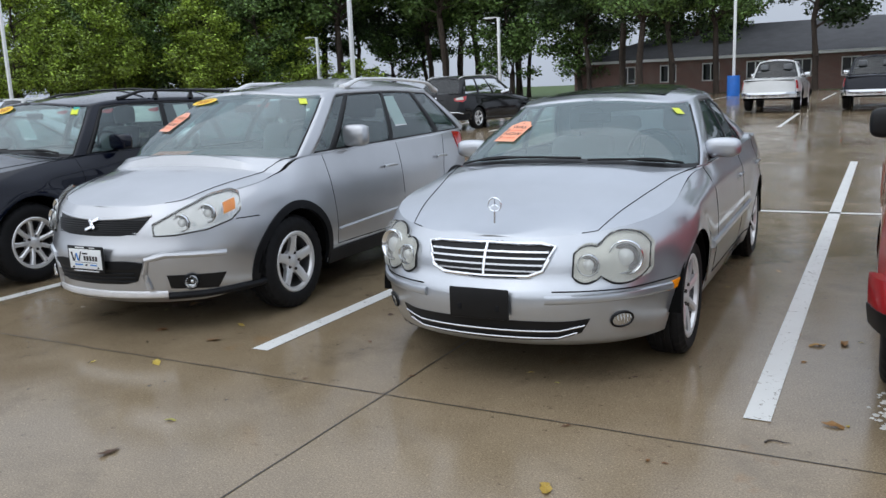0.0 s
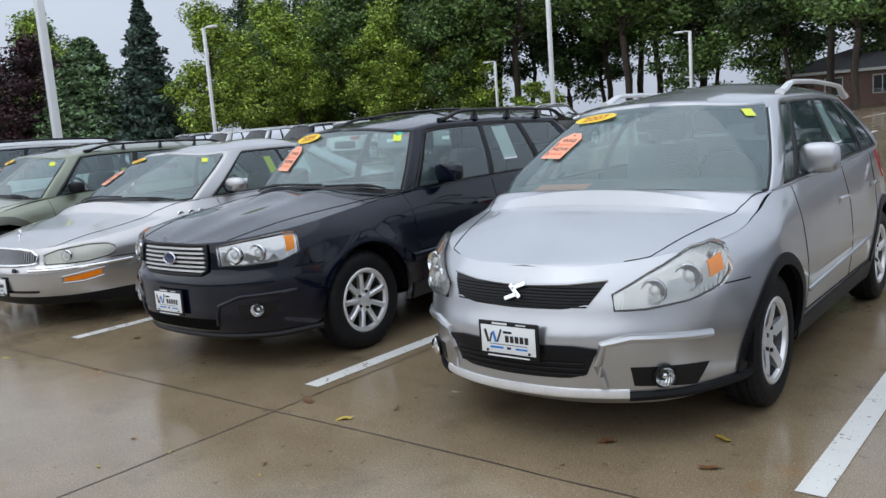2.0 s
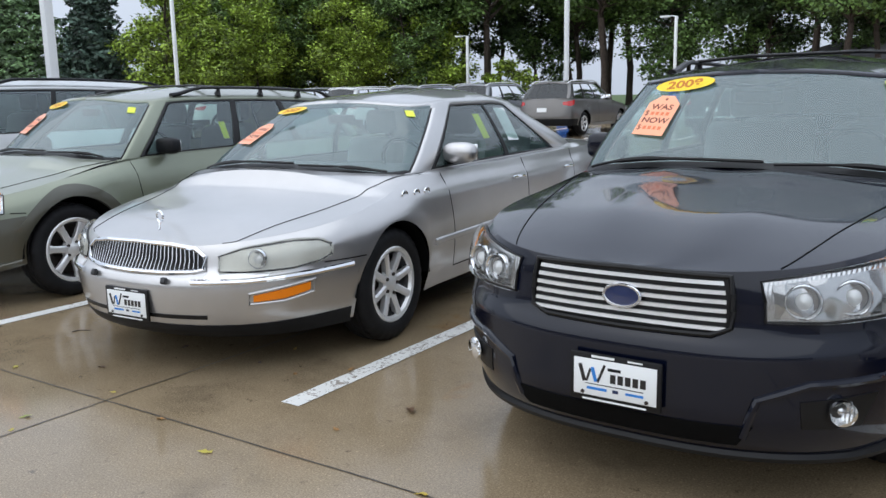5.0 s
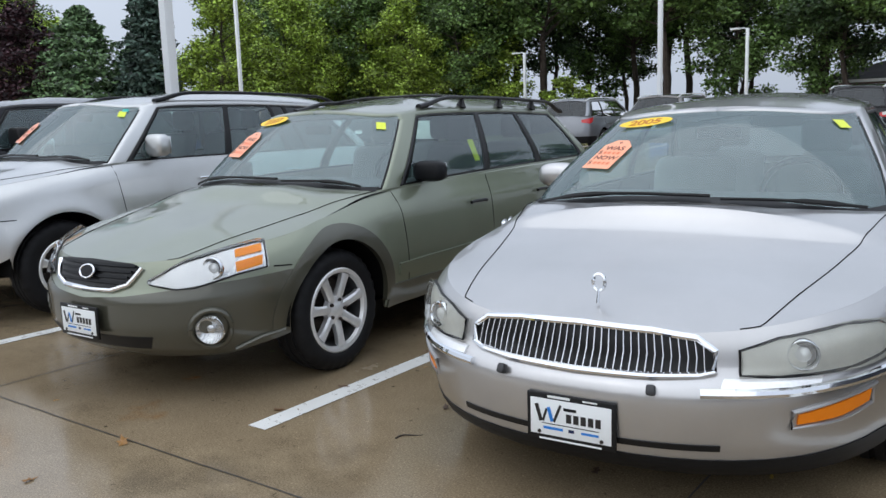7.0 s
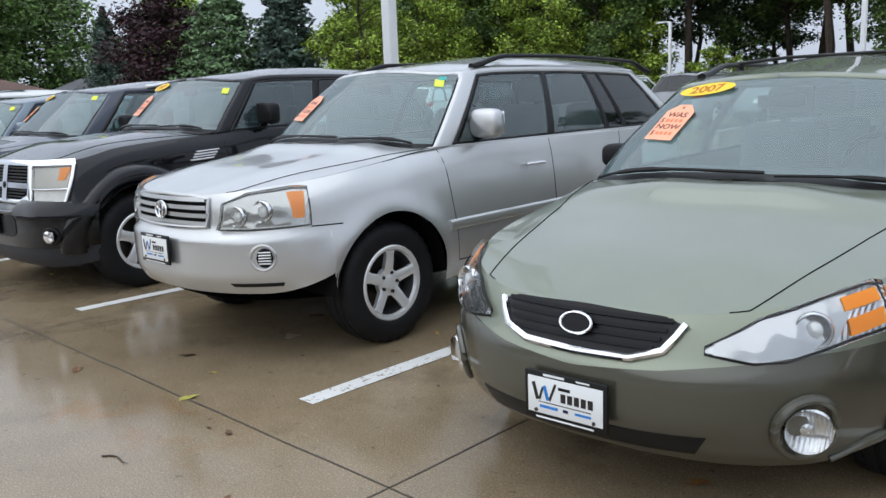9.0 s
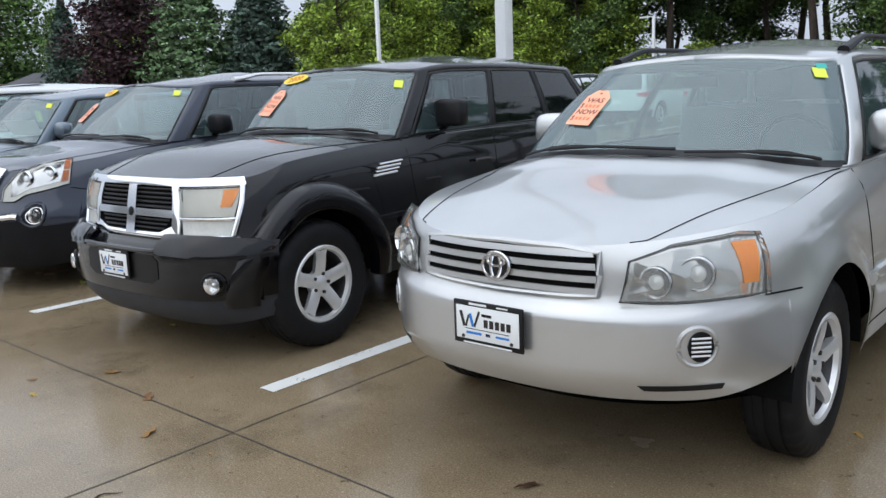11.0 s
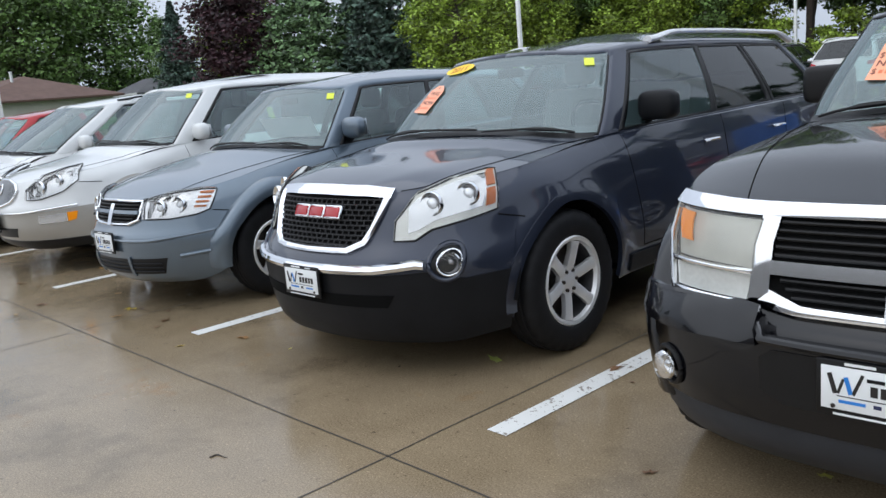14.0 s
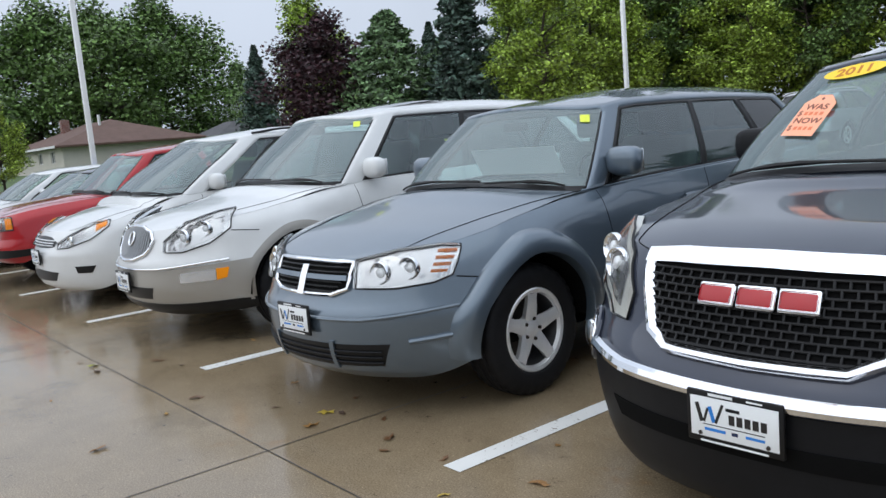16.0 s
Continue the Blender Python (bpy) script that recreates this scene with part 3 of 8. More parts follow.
        for sg in ((1, -1) if both else (1,)):
            v = []
            for lay, o in ((0, off), (1, off - thick)):
                for t in ts:
                    (u1, z1), (u0, z0) = along(at, t), along(ab, t)
                    for j in range(nv):
                        q = j / (nv - 1)
                        extra = bulge * 16 * t * (1 - t) * q * (1 - q) if not lay else 0
                        p = self.S(u0 + (u1 - u0) * q, z0 + (z1 - z0) * q, o + extra)
                        v.append((sg * p.x, p.y, p.z))
            n = nu * nv
            f = grid_faces(nu, nv)
            rim = [i * nv for i in range(nu)] + [(nu - 1) * nv + j for j in range(1, nv)] + [i * nv + nv - 1 for i in range(nu - 2, -1, -1)] + [j for j in range(nv - 2, 0, -1)]
            f += [(a, a + n, b + n, b) for a, b in zip(rim, rim[1:] + rim[:1])]
            if sg < 0:
                f = [q[::-1] for q in f]
            out.append(mesh_object(name, v, f, mat, parent if parent is not None else self.root, label, angle=angle))
        return out

    def strip(self, name, pts, rad, mat, both=True, off=0.0, closed=False, flat=1.0, label="", parent=None, fine=True):
        """A moulding or tube along (u, z) points on the skin."""
        out = []
        if fine:
            P = pts + pts[:1] if closed else pts
            q = []
            for (a, b), (c2, d2) in zip(P, P[1:]):
                n = max(1, int(math.hypot(c2 - a, d2 - b) / 0.05))
                q += [(a + (c2 - a) * i / n, b + (d2 - b) * i / n) for i in range(n)]
            pts = q if closed else q + [P[-1]]
        for sg in ((1, -1) if both else (1,)):
            line = [self.S(u, z, off) for u, z in pts]
            line = [Vector((sg * p.x, p.y, p.z)) for p in line]
            v, f = tube(line, rad, 8, closed, flat)
            out.append(mesh_object(name, v, f, mat, parent if parent is not None else self.root, label))
        return out

    def frame_at(self, u, z, off=0.0):
        """A pose on the skin: x along it, y up it, z out of it."""
        p = self.S(u, z, off)
        x = (self.S(u + 0.02, z) - self.S(u - 0.02, z)).normalized()
        up = (self.S(u, z + 0.02) - self.S(u, z - 0.02)).normalized()
        nrm = x.cross(up).normalized()
        up = nrm.cross(x)
        m = Matrix((x, up, nrm)).transposed().to_4x4()
        m.translation = p
        return m

    def bowl(self, name, u, z, r, mat=None, off=0.0, both=True, face=True, depth=0.03, parent=None, glassy=None, label=""):
        """A round lamp: reflector ring, bulb cover and domed front; faces straight ahead when face is set."""
        for sg in ((1, -1) if both else (1,)):
            m = self.frame_at(u, z, off)
            p, d = m.translation, m.col[2].to_3d() + Vector((0, -0.6, 0))
            p, d = Vector((sg * p.x, p.y, p.z)), Vector((sg * d.x, d.y, d.z * 0.3)).normalized()
            e1 = Vector((0, 0, 1)).cross(d).normalized()
            e2 = d.cross(e1)
            prof = [(depth * 0.1, r), (0, r * 0.97), (depth * 0.5, r * 0.8), (depth * 0.9, r * 0.5), (depth, r * 0.32), (depth * 0.55, r * 0.28), (depth * 0.4, r * 0.15), (depth * 0.36, 0.0005)]
            v, f = lathe(prof, 24)
            mesh_object(name, [p - d * (a - depth * 0.5) + e1 * b + e2 * h for a, b, h in v], f, mat or M_LAMPBACK, parent if parent is not None else self.root, label)
            if glassy:
                v, f = lathe([(0.004, r * 1.03), (-0.006, r * 0.95), (-0.012, r * 0.6), (-0.014, 0.0005)], 24)
                mesh_object("lamp_glass", [p - d * (a - depth * 0.5) + e1 * b + e2 * h for a, b, h in v], f, glassy, parent if parent is not None else self.root).visible_shadow = False

    def headlight(self, top, bot, bowls=(), amber=None, lens=None, off=0.03, grey=None, amber_mat=None, cavity=None):
        """A clear-fronted lamp unit: reflector, bowls, amber reflector and a proud clear cover."""
        for ob in self.patch("headlight", top, bot, M_LAMPBACK if grey is None else grey, 0.004, 0.03, nu=16, nv=7):
            sg = 1 if np.mean([v.co.x for v in ob.data.vertices]) > 0 else -1
            for u, z, r in bowls:
                m = self.frame_at(u, z, 0.006)
                p, d = m.translation, m.col[2].to_3d() * 0.8 + Vector((0, -1, 0))
                p, d = Vector((sg * p.x, p.y, p.z)), Vector((sg * d.x, d.y, d.z * 0.5)).normalized()
                e1 = Vector((0, 0, 1)).cross(d).normalized()
                e2 = d.cross(e1)
                for nm, prof, mt in (("reflector_bowl", [(0.004, r * 1.02), (-0.012, r), (-0.017, r * 0.94), (-0.012, r * 0.86), (0.004, r * 0.74)], M_CHROME), ("bowl_dish", [(0.003, r * 0.76), (0.006, r * 0.4), (0.006, 0.0005)], M_LAMPDARK), ("projector_lens", [(0.004, r * 0.5), (-0.006, r * 0.46), (-0.012, r * 0.3), (-0.015, 0.0005)], M_BULB)):
                    v, f = lathe(prof, 24)
                    mesh_object(nm, [p - d * a + e1 * b + e2 * h for a, b, h in v], f, mt, ob)
            if cavity:
                self.side_patch("lamp_cavity", *inset(top, bot, *cavity), M_CAVITY, 0.009, 0.006, sg, ob, nu=12, nv=6)
            for a in [] if not amber else amber if isinstance(amber, list) else [amber]:
                self.side_patch("turn_signal", a[0], a[1], amber_mat or M_AMBER, 0.012, 0.006, sg, ob)
            cov = self.side_patch("lamp_cover", top, bot, lens or M_LENS, off, 0.03, sg, ob, nu=16, nv=7)
            cov.visible_shadow = False
        self.strip("lamp_seal", list(top) + list(bot)[::-1], 0.005, M_BLACK, True, 0.004, True)

    def side_patch(self, name, top, bot, mat, off, thick, sg, parent, nu=8, nv=5, label=""):
        ob = self.patch(name, top, bot, mat, off, thick, False, label, nu, nv, parent)[0]
        if sg < 0:
            for v in ob.data.vertices:
                v.co.x = -v.co.x
            ob.data.flip_normals()
        return ob

    def wheel(self, R, width, rim, spokes, wide=(0.055, 0.04), twist=0.0, dish=0.03, split=False, mat=None, lugs=5):
        """Four wheels: tyre, rim barrel, spokes, hub and nuts; built once and copied."""
        s, first = self.s, None
        for cy in self.hubs:
            for sg in (1, -1):
                m = pose(sg * (self.hw0 - width / 2 - s.get("inset", 0.02)), cy, R, 0, 0, 0 if sg > 0 else 180)
                if first is None:
                    w = new("wheel")
                    w.parent = self.root
                    h = width / 2
                    prof = [(-h * 0.7, rim), (-h * 0.95, rim + 0.02), (-h, (R + rim) / 2), (-h * 0.93, R - 0.03), (-h * 0.78, R - 0.008), (-h * 0.5, R - 0.001), (-h * 0.42, R - 0.009), (-h * 0.38, R), (-0.012, R), (-0.008, R - 0.009), (0.008, R - 0.009), (0.012, R), (h * 0.38, R), (h * 0.42, R - 0.009), (h * 0.5, R - 0.001), (h * 0.78, R - 0.008), (h * 0.93, R - 0.03), (h, (R + rim) / 2 + 0.01), (h * 0.97, rim + 0.03), (h * 0.9, rim + 0.012), (h * 0.7, rim)]
                    v, f = lathe(prof, 96)
                    np_ = len(prof)
                    for i in range(96):
                        for j, (hh, rr) in enumerate(prof):
                            if rr > R - 0.035 and abs(hh) > h * 0.45 and i % 3 == 0:
                                a = 2 * math.pi * i / 96
                                v[i * np_ + j] = (hh, (rr - 0.008) * math.cos(a), (rr - 0.008) * math.sin(a))
                    mesh_object("tyre", v, f, M_RUBBER, w)
                    v, f = lathe([(h * 0.88, rim + 0.012), (h * 0.93, rim + 0.004), (h * 0.88, rim - 0.014), (h * 0.7, rim - 0.022)], 40)
                    mesh_object("rim", v, f, mat or M_ALLOY, w)
                    v, f = lathe([(h * 0.7, rim - 0.022), (h * 0.4, rim - 0.034), (-h * 0.6, rim - 0.045)], 40)
                    mesh_object("rim_barrel", v, f, M_BARREL, w)
                    v, f = lathe([(-0.02, rim * 0.86), (-0.012, rim * 0.86), (-0.012, 0.001)], 32)
                    mesh_object("brake_disc", v, f, M_DISC, w)
                    face = h * 0.8
                    for i in range(spokes):
                        for tw in ((-0.13, 0.13) if split else (0,)):
                            a0 = 2 * math.pi * i / spokes + 0.3
                            bm = bmesh.new()
                            secs = []
                            for q in range(6):
                                t = q / 5
                                rr = 0.035 + (rim - 0.02 - 0.035) * t
                                ang = a0 + tw * t + twist * t
                                wd = wide[0] * (1 - t) + wide[1] * t
                                if t > 0.8:
                                    wd *= 1.25
                                xx = face - dish * (1 - t) ** 1.6
                                ring = []
                                for dx, dw in ((0, -0.5), (0.008, -0.25), (0.008, 0.25), (0, 0.5), (-0.035, 0.36), (-0.035, -0.36)):
                                    ring.append(bm.verts.new((xx + dx, rr * math.cos(ang) - dw * wd * math.sin(ang), rr * math.sin(ang) + dw * wd * math.cos(ang))))
                                secs.append(ring)
                            for p, q in zip(secs, secs[1:]):
                                for k in range(6):
                                    bm.faces.new((p[k], p[(k + 1) % 6], q[(k + 1) % 6], q[k]))
                            bmesh.ops.recalc_face_normals(bm, faces=bm.faces[:])
                            from_bm("spoke", bm, mat or M_ALLOY, w, angle=30)
                    xx = face - dish
                    v, f = lathe([(xx - 0.02, 0.085), (xx + 0.006, 0.08), (xx + 0.012, 0.045), (xx + 0.02, 0.035), (xx + 0.022, 0.001)], 24)
                    mesh_object("hub", v, f, mat or M_ALLOY, w)
                    for i in range(lugs):
                        a = 2 * math.pi * i / lugs
                        v, f = lathe([(xx, 0.011), (xx + 0.022, 0.01), (xx + 0.022, 0.001)], 8)
                        mesh_object("lug_nut", [(p[0], p[1] + 0.058 * math.cos(a), p[2] + 0.058 * math.sin(a)) for p in v], f, M_DISC, w)
                    w.matrix_basis = m
                    first = w
                else:
                    copy_thing(first, m)

    def mirrors(self, mat, p=(0.36, 0.10), size=(0.23, 0.13, 0.17), out=-0.01, power=3.2):
        g = self.s["glass"]
        size = tuple(v * 0.93 for v in size)
        for sg in (1, -1):
            q = self.G(1.0 + p[0] * 0.25, 0.02)
            c = Vector((sg * (q.x + out + size[0] / 2 - 0.03), q.y, q.z + p[1]))
            ob = from_bm("wing_mirror", ellipsoid_bm(size, c, 20, power), mat, self.root)
            from_bm("mirror_glass", box_bm((size[0] * 0.78, 0.006, size[2] * 0.74), (c.x, c.y + size[1] * 0.49, c.z), 0.002), M_CHROME, ob)
            v, f = tube([Vector((sg * (q.x - 0.03), q.y + 0.02, q.z + 0.02)), Vector((sg * (q.x + 0.06), q.y + 0.01, q.z + p[1] * 0.55)), c + Vector((0, 0, -size[2] * 0.25))], [0.035, 0.03, 0.03], 10, flat=0.7)
            mesh_object("mirror_stalk", v, f, M_BLACK, ob)

    def doors(self, seams, handle_z, handles, mat=None, handle="bar", sill=None):
        """Door gaps at y places, and handles."""
        for y0, y1 in seams:
            z0, z1 = (sill or self.s.get("sill", 0.22) + 0.1), self.zs((y0 + y1) / 2) - 0.005
            self.strip("door_gap", [(self.u_at(y0 + (y1 - y0) * t), z0 + (z1 - z0) * t) for t in np.linspace(0, 1, 6)], 0.003, M_DARK, True, -0.0005)
        a, b = min(s[0] for s in seams), max(s[0] for s in seams)
        z0 = (sill or self.s.get("sill", 0.22) + 0.1)
        self.strip("door_gap", [(self.u_at(a), z0), (self.u_at(b), z0)], 0.004, M_DARK, True, -0.0005)
        for y in handles:
            u = self.u_at(y)
            self.strip("door_handle", [(u - 0.1, handle_z), (u - 0.07, handle_z + 0.004), (u + 0.07, handle_z + 0.004), (u + 0.1, handle_z)], 0.012, mat or self.paint, True, 0.02, flat=0.9)
            self.patch("handle_cup", [(u - 0.07, handle_z + 0.035), (u + 0.07, handle_z + 0.035)], [(u - 0.07, handle_z - 0.03), (u + 0.07, handle_z - 0.03)], self.paint, 0.0015, 0.004, nu=5, nv=3)

    def arch_trim(self, mat, width=0.05, off=0.012, front=True, rear=True, extra=0.0):
        for cy, on in zip(self.hubs, (front, rear)):
            if not on:
                continue
            ra, R = self.s["ra"], self.s["R"]
            lo = self.s.get("sill", 0.22) if cy > 2 else max(self.s.get("sill", 0.22), self.s.get("lip", 0.2) + 0.08)
            ins, outs = [], []
            for f in np.linspace(-0.16, math.pi + 0.16, 26):
                ins.append((self.u_at(cy - (ra - 0.006) * math.cos(f)), max(lo, R + (ra - 0.006) * math.sin(f))))
                outs.append((self.u_at(cy - (ra + width) * math.cos(f)), max(lo, R + (ra + width + extra) * math.sin(f))))
            self.patch("wheel_arch_trim", outs, ins, mat, off, off + 0.02, nu=30, nv=5)

    def flare(self, mat, width=0.13, out=0.05, name="wheel_flare"):
        """A bulging wheel flare: a ledge round the arch that stands proud and rolls in over the tyre."""
        ra, R = self.s["ra"], self.s["R"]
        lo = max(self.s.get("sill", 0.22), self.s.get("lip", 0.2) + 0.1)
        prof = [(width + 0.012, -0.004), (width, out * 0.2), (width - 0.018, out * 0.72), (width - 0.045, out * 0.97), (width * 0.45, out * 1.05), (0.012, out), (0.0, out * 0.9), (-0.006, out * 0.4), (-0.008, -0.02)]
        for cy in self.hubs:
            for sg in (1, -1):
                v = []
                angles = np.linspace(-0.1, math.pi + 0.1, 40)
                for f in angles:
                    for d, o in prof:
                        z = max(lo, R + (ra + d) * math.sin(f))
                        p = self.S(self.u_at(cy - (ra + d) * math.cos(f)), z, o)
                        v.append((sg * p.x, p.y, p.z))
                fs = grid_faces(len(angles), len(prof))
                mesh_object(name, v, fs if sg > 0 else [q[::-1] for q in fs], mat, self.root, angle=50)

    def rails(self, mat, y0, y1, x, height=0.06, rad=0.016, feet=3, cross=()):
        """Raised side rails that sweep down into the roof at both ends, with slim feet between."""
        for sg in (1, -1):
            ys = np.linspace(y0, y1, 26)
            line, rads = [], []
            for i, y in enumerate(ys):
                t = i / 25
                a = min(1, t / 0.16, (1 - t) / 0.12)
                line.append((sg * x, y, self.zr(y) + 0.008 + height * a * a * (3 - 2 * a)))
                rads.append(rad * (1.5 - 0.5 * a))
            v, f = tube(line, rads, 8, flat=0.75)
            ob = mesh_object("roof_rail", v, f, mat, self.root)
            for y in np.linspace(y0, y1, feet + 2)[1:-1] if feet > 2 else []:
                z = self.zr(y)
                v, f = tube([(sg * x, y - 0.02, z - 0.01), (sg * x, y - 0.005, z + height * 0.6), (sg * x, y, z + height + 0.008)], [0.05, 0.026, rad], 8, flat=0.5)
                mesh_object("rail_foot", v, f, mat, ob)
        for y in cross:
            v, f = tube([(-x, y, self.zr(y) + height + 0.015), (-x * 0.5, y, self.zr(y) + height + 0.035), (x * 0.5, y, self.zr(y) + height + 0.035), (x, y, self.zr(y) + height + 0.015)], 0.014, 8, flat=0.7)
            mesh_object("roof_crossbar", v, f, M_BLACK, self.root)

    def wipers(self, n=2):
        g = self.s["glass"]
        for i, (pa, pb) in enumerate((((-0.62, 0.03)), ((0.05, 0.62)))):
            pts = [self.G(pa * (1 - t) + pb * t, 0.015 + 0.045 * math.sin(t * 2.6), 0.0) for t in np.linspace(0, 1, 10)]
            pts = [Vector((q.x, q.y - 0.02, q.z + 0.016)) for q in pts]
            v, f = tube(pts, [0.007] * 4 + [0.013] * 3 + [0.008] * 3, 6)
            mesh_object("wiper", v, f, M_BLACK, self.root)
        v = []
        for p in np.linspace(-0.8, 0.8, 21):
            a, b = self.G(p, 0.0), self.G(p, 0.05)
            v += [Vector((a.x, a.y - 0.025, a.z + 0.003)), Vector((a.x, a.y - 0.01, a.z + 0.008)), b + Vector((0, -0.004, 0.004))]
        mesh_object("cowl_panel", v, grid_faces(21, 3), M_BLACK, self.root)

    def plate(self, z=0.55, u=0.0, off=0.02, black=False, tilt=0.0, w=0.315, h=0.165):
        """The dealer's paper plate in its frame, or a bare black bracket."""
        m = self.frame_at(u, z, off)
        m = Matrix.LocRotScale(m.translation, Euler((radians(90 + tilt), 0, 0)), None)
        holder = from_bm("number_plate", box_bm((w, h, 0.014), (0, 0, 0), 0.006), M_BLACK, self.root, "dealer plate in a black frame" if not black else "empty black plate bracket")
        holder.matrix_basis = m
        if black:
            for x in (-0.1, 0.1):
                from_bm("bracket_slot", box_bm((0.02, 0.03, 0.004), (x, -0.02, 0.008), 0.001), M_GREYPL, holder)
            return
        from_bm("plate_card", box_bm((w - 0.03, h - 0.04, 0.003), (0, 0.001, 0.0075), 0.001), M_WHITE, holder)
        bars = [((-0.004 + 0.0255 * k, 0.006, 0.0185, 0.03), M_INK, 0) for k in range(5)]
        bars += [((-0.112, 0.014, 0.013, 0.06), M_INK, 16), ((-0.09, 0.008, 0.008, 0.046), M_INK, -18), ((-0.07, 0.012, 0.012, 0.05), M_BLUE, 16), ((-0.045, 0.018, 0.009, 0.066), M_INK, -22), ((0.0, 0.036, 0.045, 0.01), M_GREYPL, 0)]
        bars += [((-0.06, -0.036, 0.07, 0.009), M_BLUE, 0), ((0.07, -0.036, 0.06, 0.008), M_BLUE, 0), ((0.005, -0.036, 0.02, 0.011), M_NAVY, 0), ((0, -0.021, 0.2, 0.0025), M_GREYPL, 0), ((-0.04, 0.0735, 0.08, 0.008), M_WHITE, 0), ((0.07, 0.0735, 0.05, 0.005), M_WHITE, 0), ((0, -0.0745, 0.22, 0.006), M_WHITE, 0)]
        for (x, y, a, b), mat, lean in bars:
            e = from_bm("printed_bar", box_bm((a, b, 0.0012), (0, 0, 0), 0), mat, holder, smooth=False)
            e.matrix_basis = pose(x, y, 0.0094, 0, 0, lean)
        for x in (-0.11, 0.11):
            v, f = lathe([(0, 0.007), (0.004, 0.006), (0.005, 0.0005)], 8)
            mesh_object("plate_screw", [(x + b, -0.052 + d, 0.009 + a) for a, b, d in v], f, M_DISC, holder)

    def on_glass(self, p, r, off=0.004):
        """A pose on the windscreen: x to the reader's right, y up the glass, z out."""
        q = self.G(p, r)
        a = (self.G(p + 0.03, r) - self.G(p - 0.03, r)).normalized()
        up = (self.G(p, r + 0.05) - self.G(p, r - 0.05)).normalized()
        nrm = a.cross(up).normalized()
        m = Matrix((a, nrm.cross(a), nrm)).transposed().to_4x4()
        m.translation = q + nrm * off
        return m

    def stickers(self, year="", tag=True, ypos=(-0.44, 0.87), tpos=(-0.5, 0.55), lime=(0.62, 0.88), flat_tag=False, teal=False, size=0.3):
        def disc(name, rx, ry, mat, m, z=0.0, n=28):
            v = [(rx * math.cos(2 * math.pi * i / n), ry * math.sin(2 * math.pi * i / n), z + h) for h in (0.0, 0.001) for i in range(n)]
            f = [tuple(range(n, 2 * n))] + [(i, (i + 1) % n, n + (i + 1) % n, n + i) for i in range(n)]
            ob = mesh_object(name, v, f, mat, self.root, smooth=False)
            ob.matrix_basis = m
            return ob

        if year:
            m = self.on_glass(*ypos)
            ob = disc("year_sticker", size / 2, size * 0.155, M_YELLOW, m)
            ob["label"] = "yellow oval model-year sticker"
            words("year_text", year, size * 0.24, M_YEARINK, pose(0, -0.002, 0.0016), ob, 0.002, 1.25)
        if tag:
            m = self.on_glass(*tpos) @ pose(0, 0, 0, 0, 0, -10)
            w, h = 0.17, 0.25
            v = [(-w / 2, -h / 2), (w / 2, -h / 2), (w / 2, h / 2 - 0.05), (w / 2 - 0.05, h / 2), (-w / 2 + 0.05, h / 2), (-w / 2, h / 2 - 0.05)]
            ob = mesh_object("price_tag", [(a, b, z) for z in (0, 0.001) for a, b in v], [tuple(range(6, 12))] + [(i, (i + 1) % 6, 6 + (i + 1) % 6, 6 + i) for i in range(6)], M_ORANGE, self.root, "fluorescent orange price tag", False)
            ob.matrix_basis = m
            words("tag_text", "WAS", 0.046, M_TAGINK, pose(0, 0.05, 0.0016), ob, 0.0008, 1.2)
            words("tag_text", "NOW", 0.046, M_TAGINK, pose(0, -0.035, 0.0016), ob, 0.0008, 1.2)
            for y in (0.01, -0.08):
                words("tag_text", "$", 0.045, M_TAGINK, pose(-0.066, y, 0.0016), ob)
                for k, (x, q) in enumerate(((-0.035, 0.018), (-0.008, 0.018), (0.02, 0.016), (0.048, 0.018))):
                    from_bm("price_bar", box_bm((q, 0.02, 0.0006), (x, y, 0.0014), 0), M_TAGPALE, ob, smooth=False)
            v, f = lathe([(0, 0.008), (0.0005, 0.0075), (0.0005, 0.0005)], 10)
            mesh_object("tag_hole", [(b, 0.102 + d, 0.0012 + a) for a, b, d in v], f, M_TAGINK, ob)
        if lime:
            m = self.on_glass(*lime)
            ob = from_bm("lime_sticker", box_bm((0.06, 0.07, 0.001), (0, 0, 0), 0), M_LIME, self.root, smooth=False)
            ob.matrix_basis = m
        if teal:
            ob = from_bm("teal_sticker", box_bm((0.05, 0.035, 0.001), (0, 0, 0), 0), M_TEAL, self.root, smooth=False)
            ob.matrix_basis = self.on_glass(lime[0] + 0.02, lime[1] + 0.06)
        if flat_tag:
            g = self.s["glass"]
            q = self.G(-0.18, 0.06)
            ob = from_bm("fallen_tag", box_bm((0.3, 0.16, 0.002), (0, 0, 0), 0), M_ORANGE, self.root, "orange price tag lying on the dashboard", False)
            ob.matrix_basis = pose(q.x, q.y + 0.16, self.zs(g["A0"] + 0.5) + 0.03, 10, 0, 8)

    def window_paper(self, p, r, w, h, mat=None, name="window_sheet", side=1):
        q = self.G(side * p, r)
        a = (self.G(side * (p + 0.03), r) - self.G(side * (p - 0.03), r)).normalized() * (1 if side > 0 else -1)
        up = (self.G(side * p, r + 0.05) - self.G(side * p, r - 0.05)).normalized()
        nrm = a.cross(up).normalized()
        m = Matrix((a, nrm.cross(a), nrm)).transposed().to_4x4()
        m.translation = q - nrm * 0.012
        ob = from_bm(name, box_bm((w, h, 0.001), (0, 0, 0), 0), mat or M_WHITE, self.root, smooth=False)
        ob.matrix_basis = m
        return ob


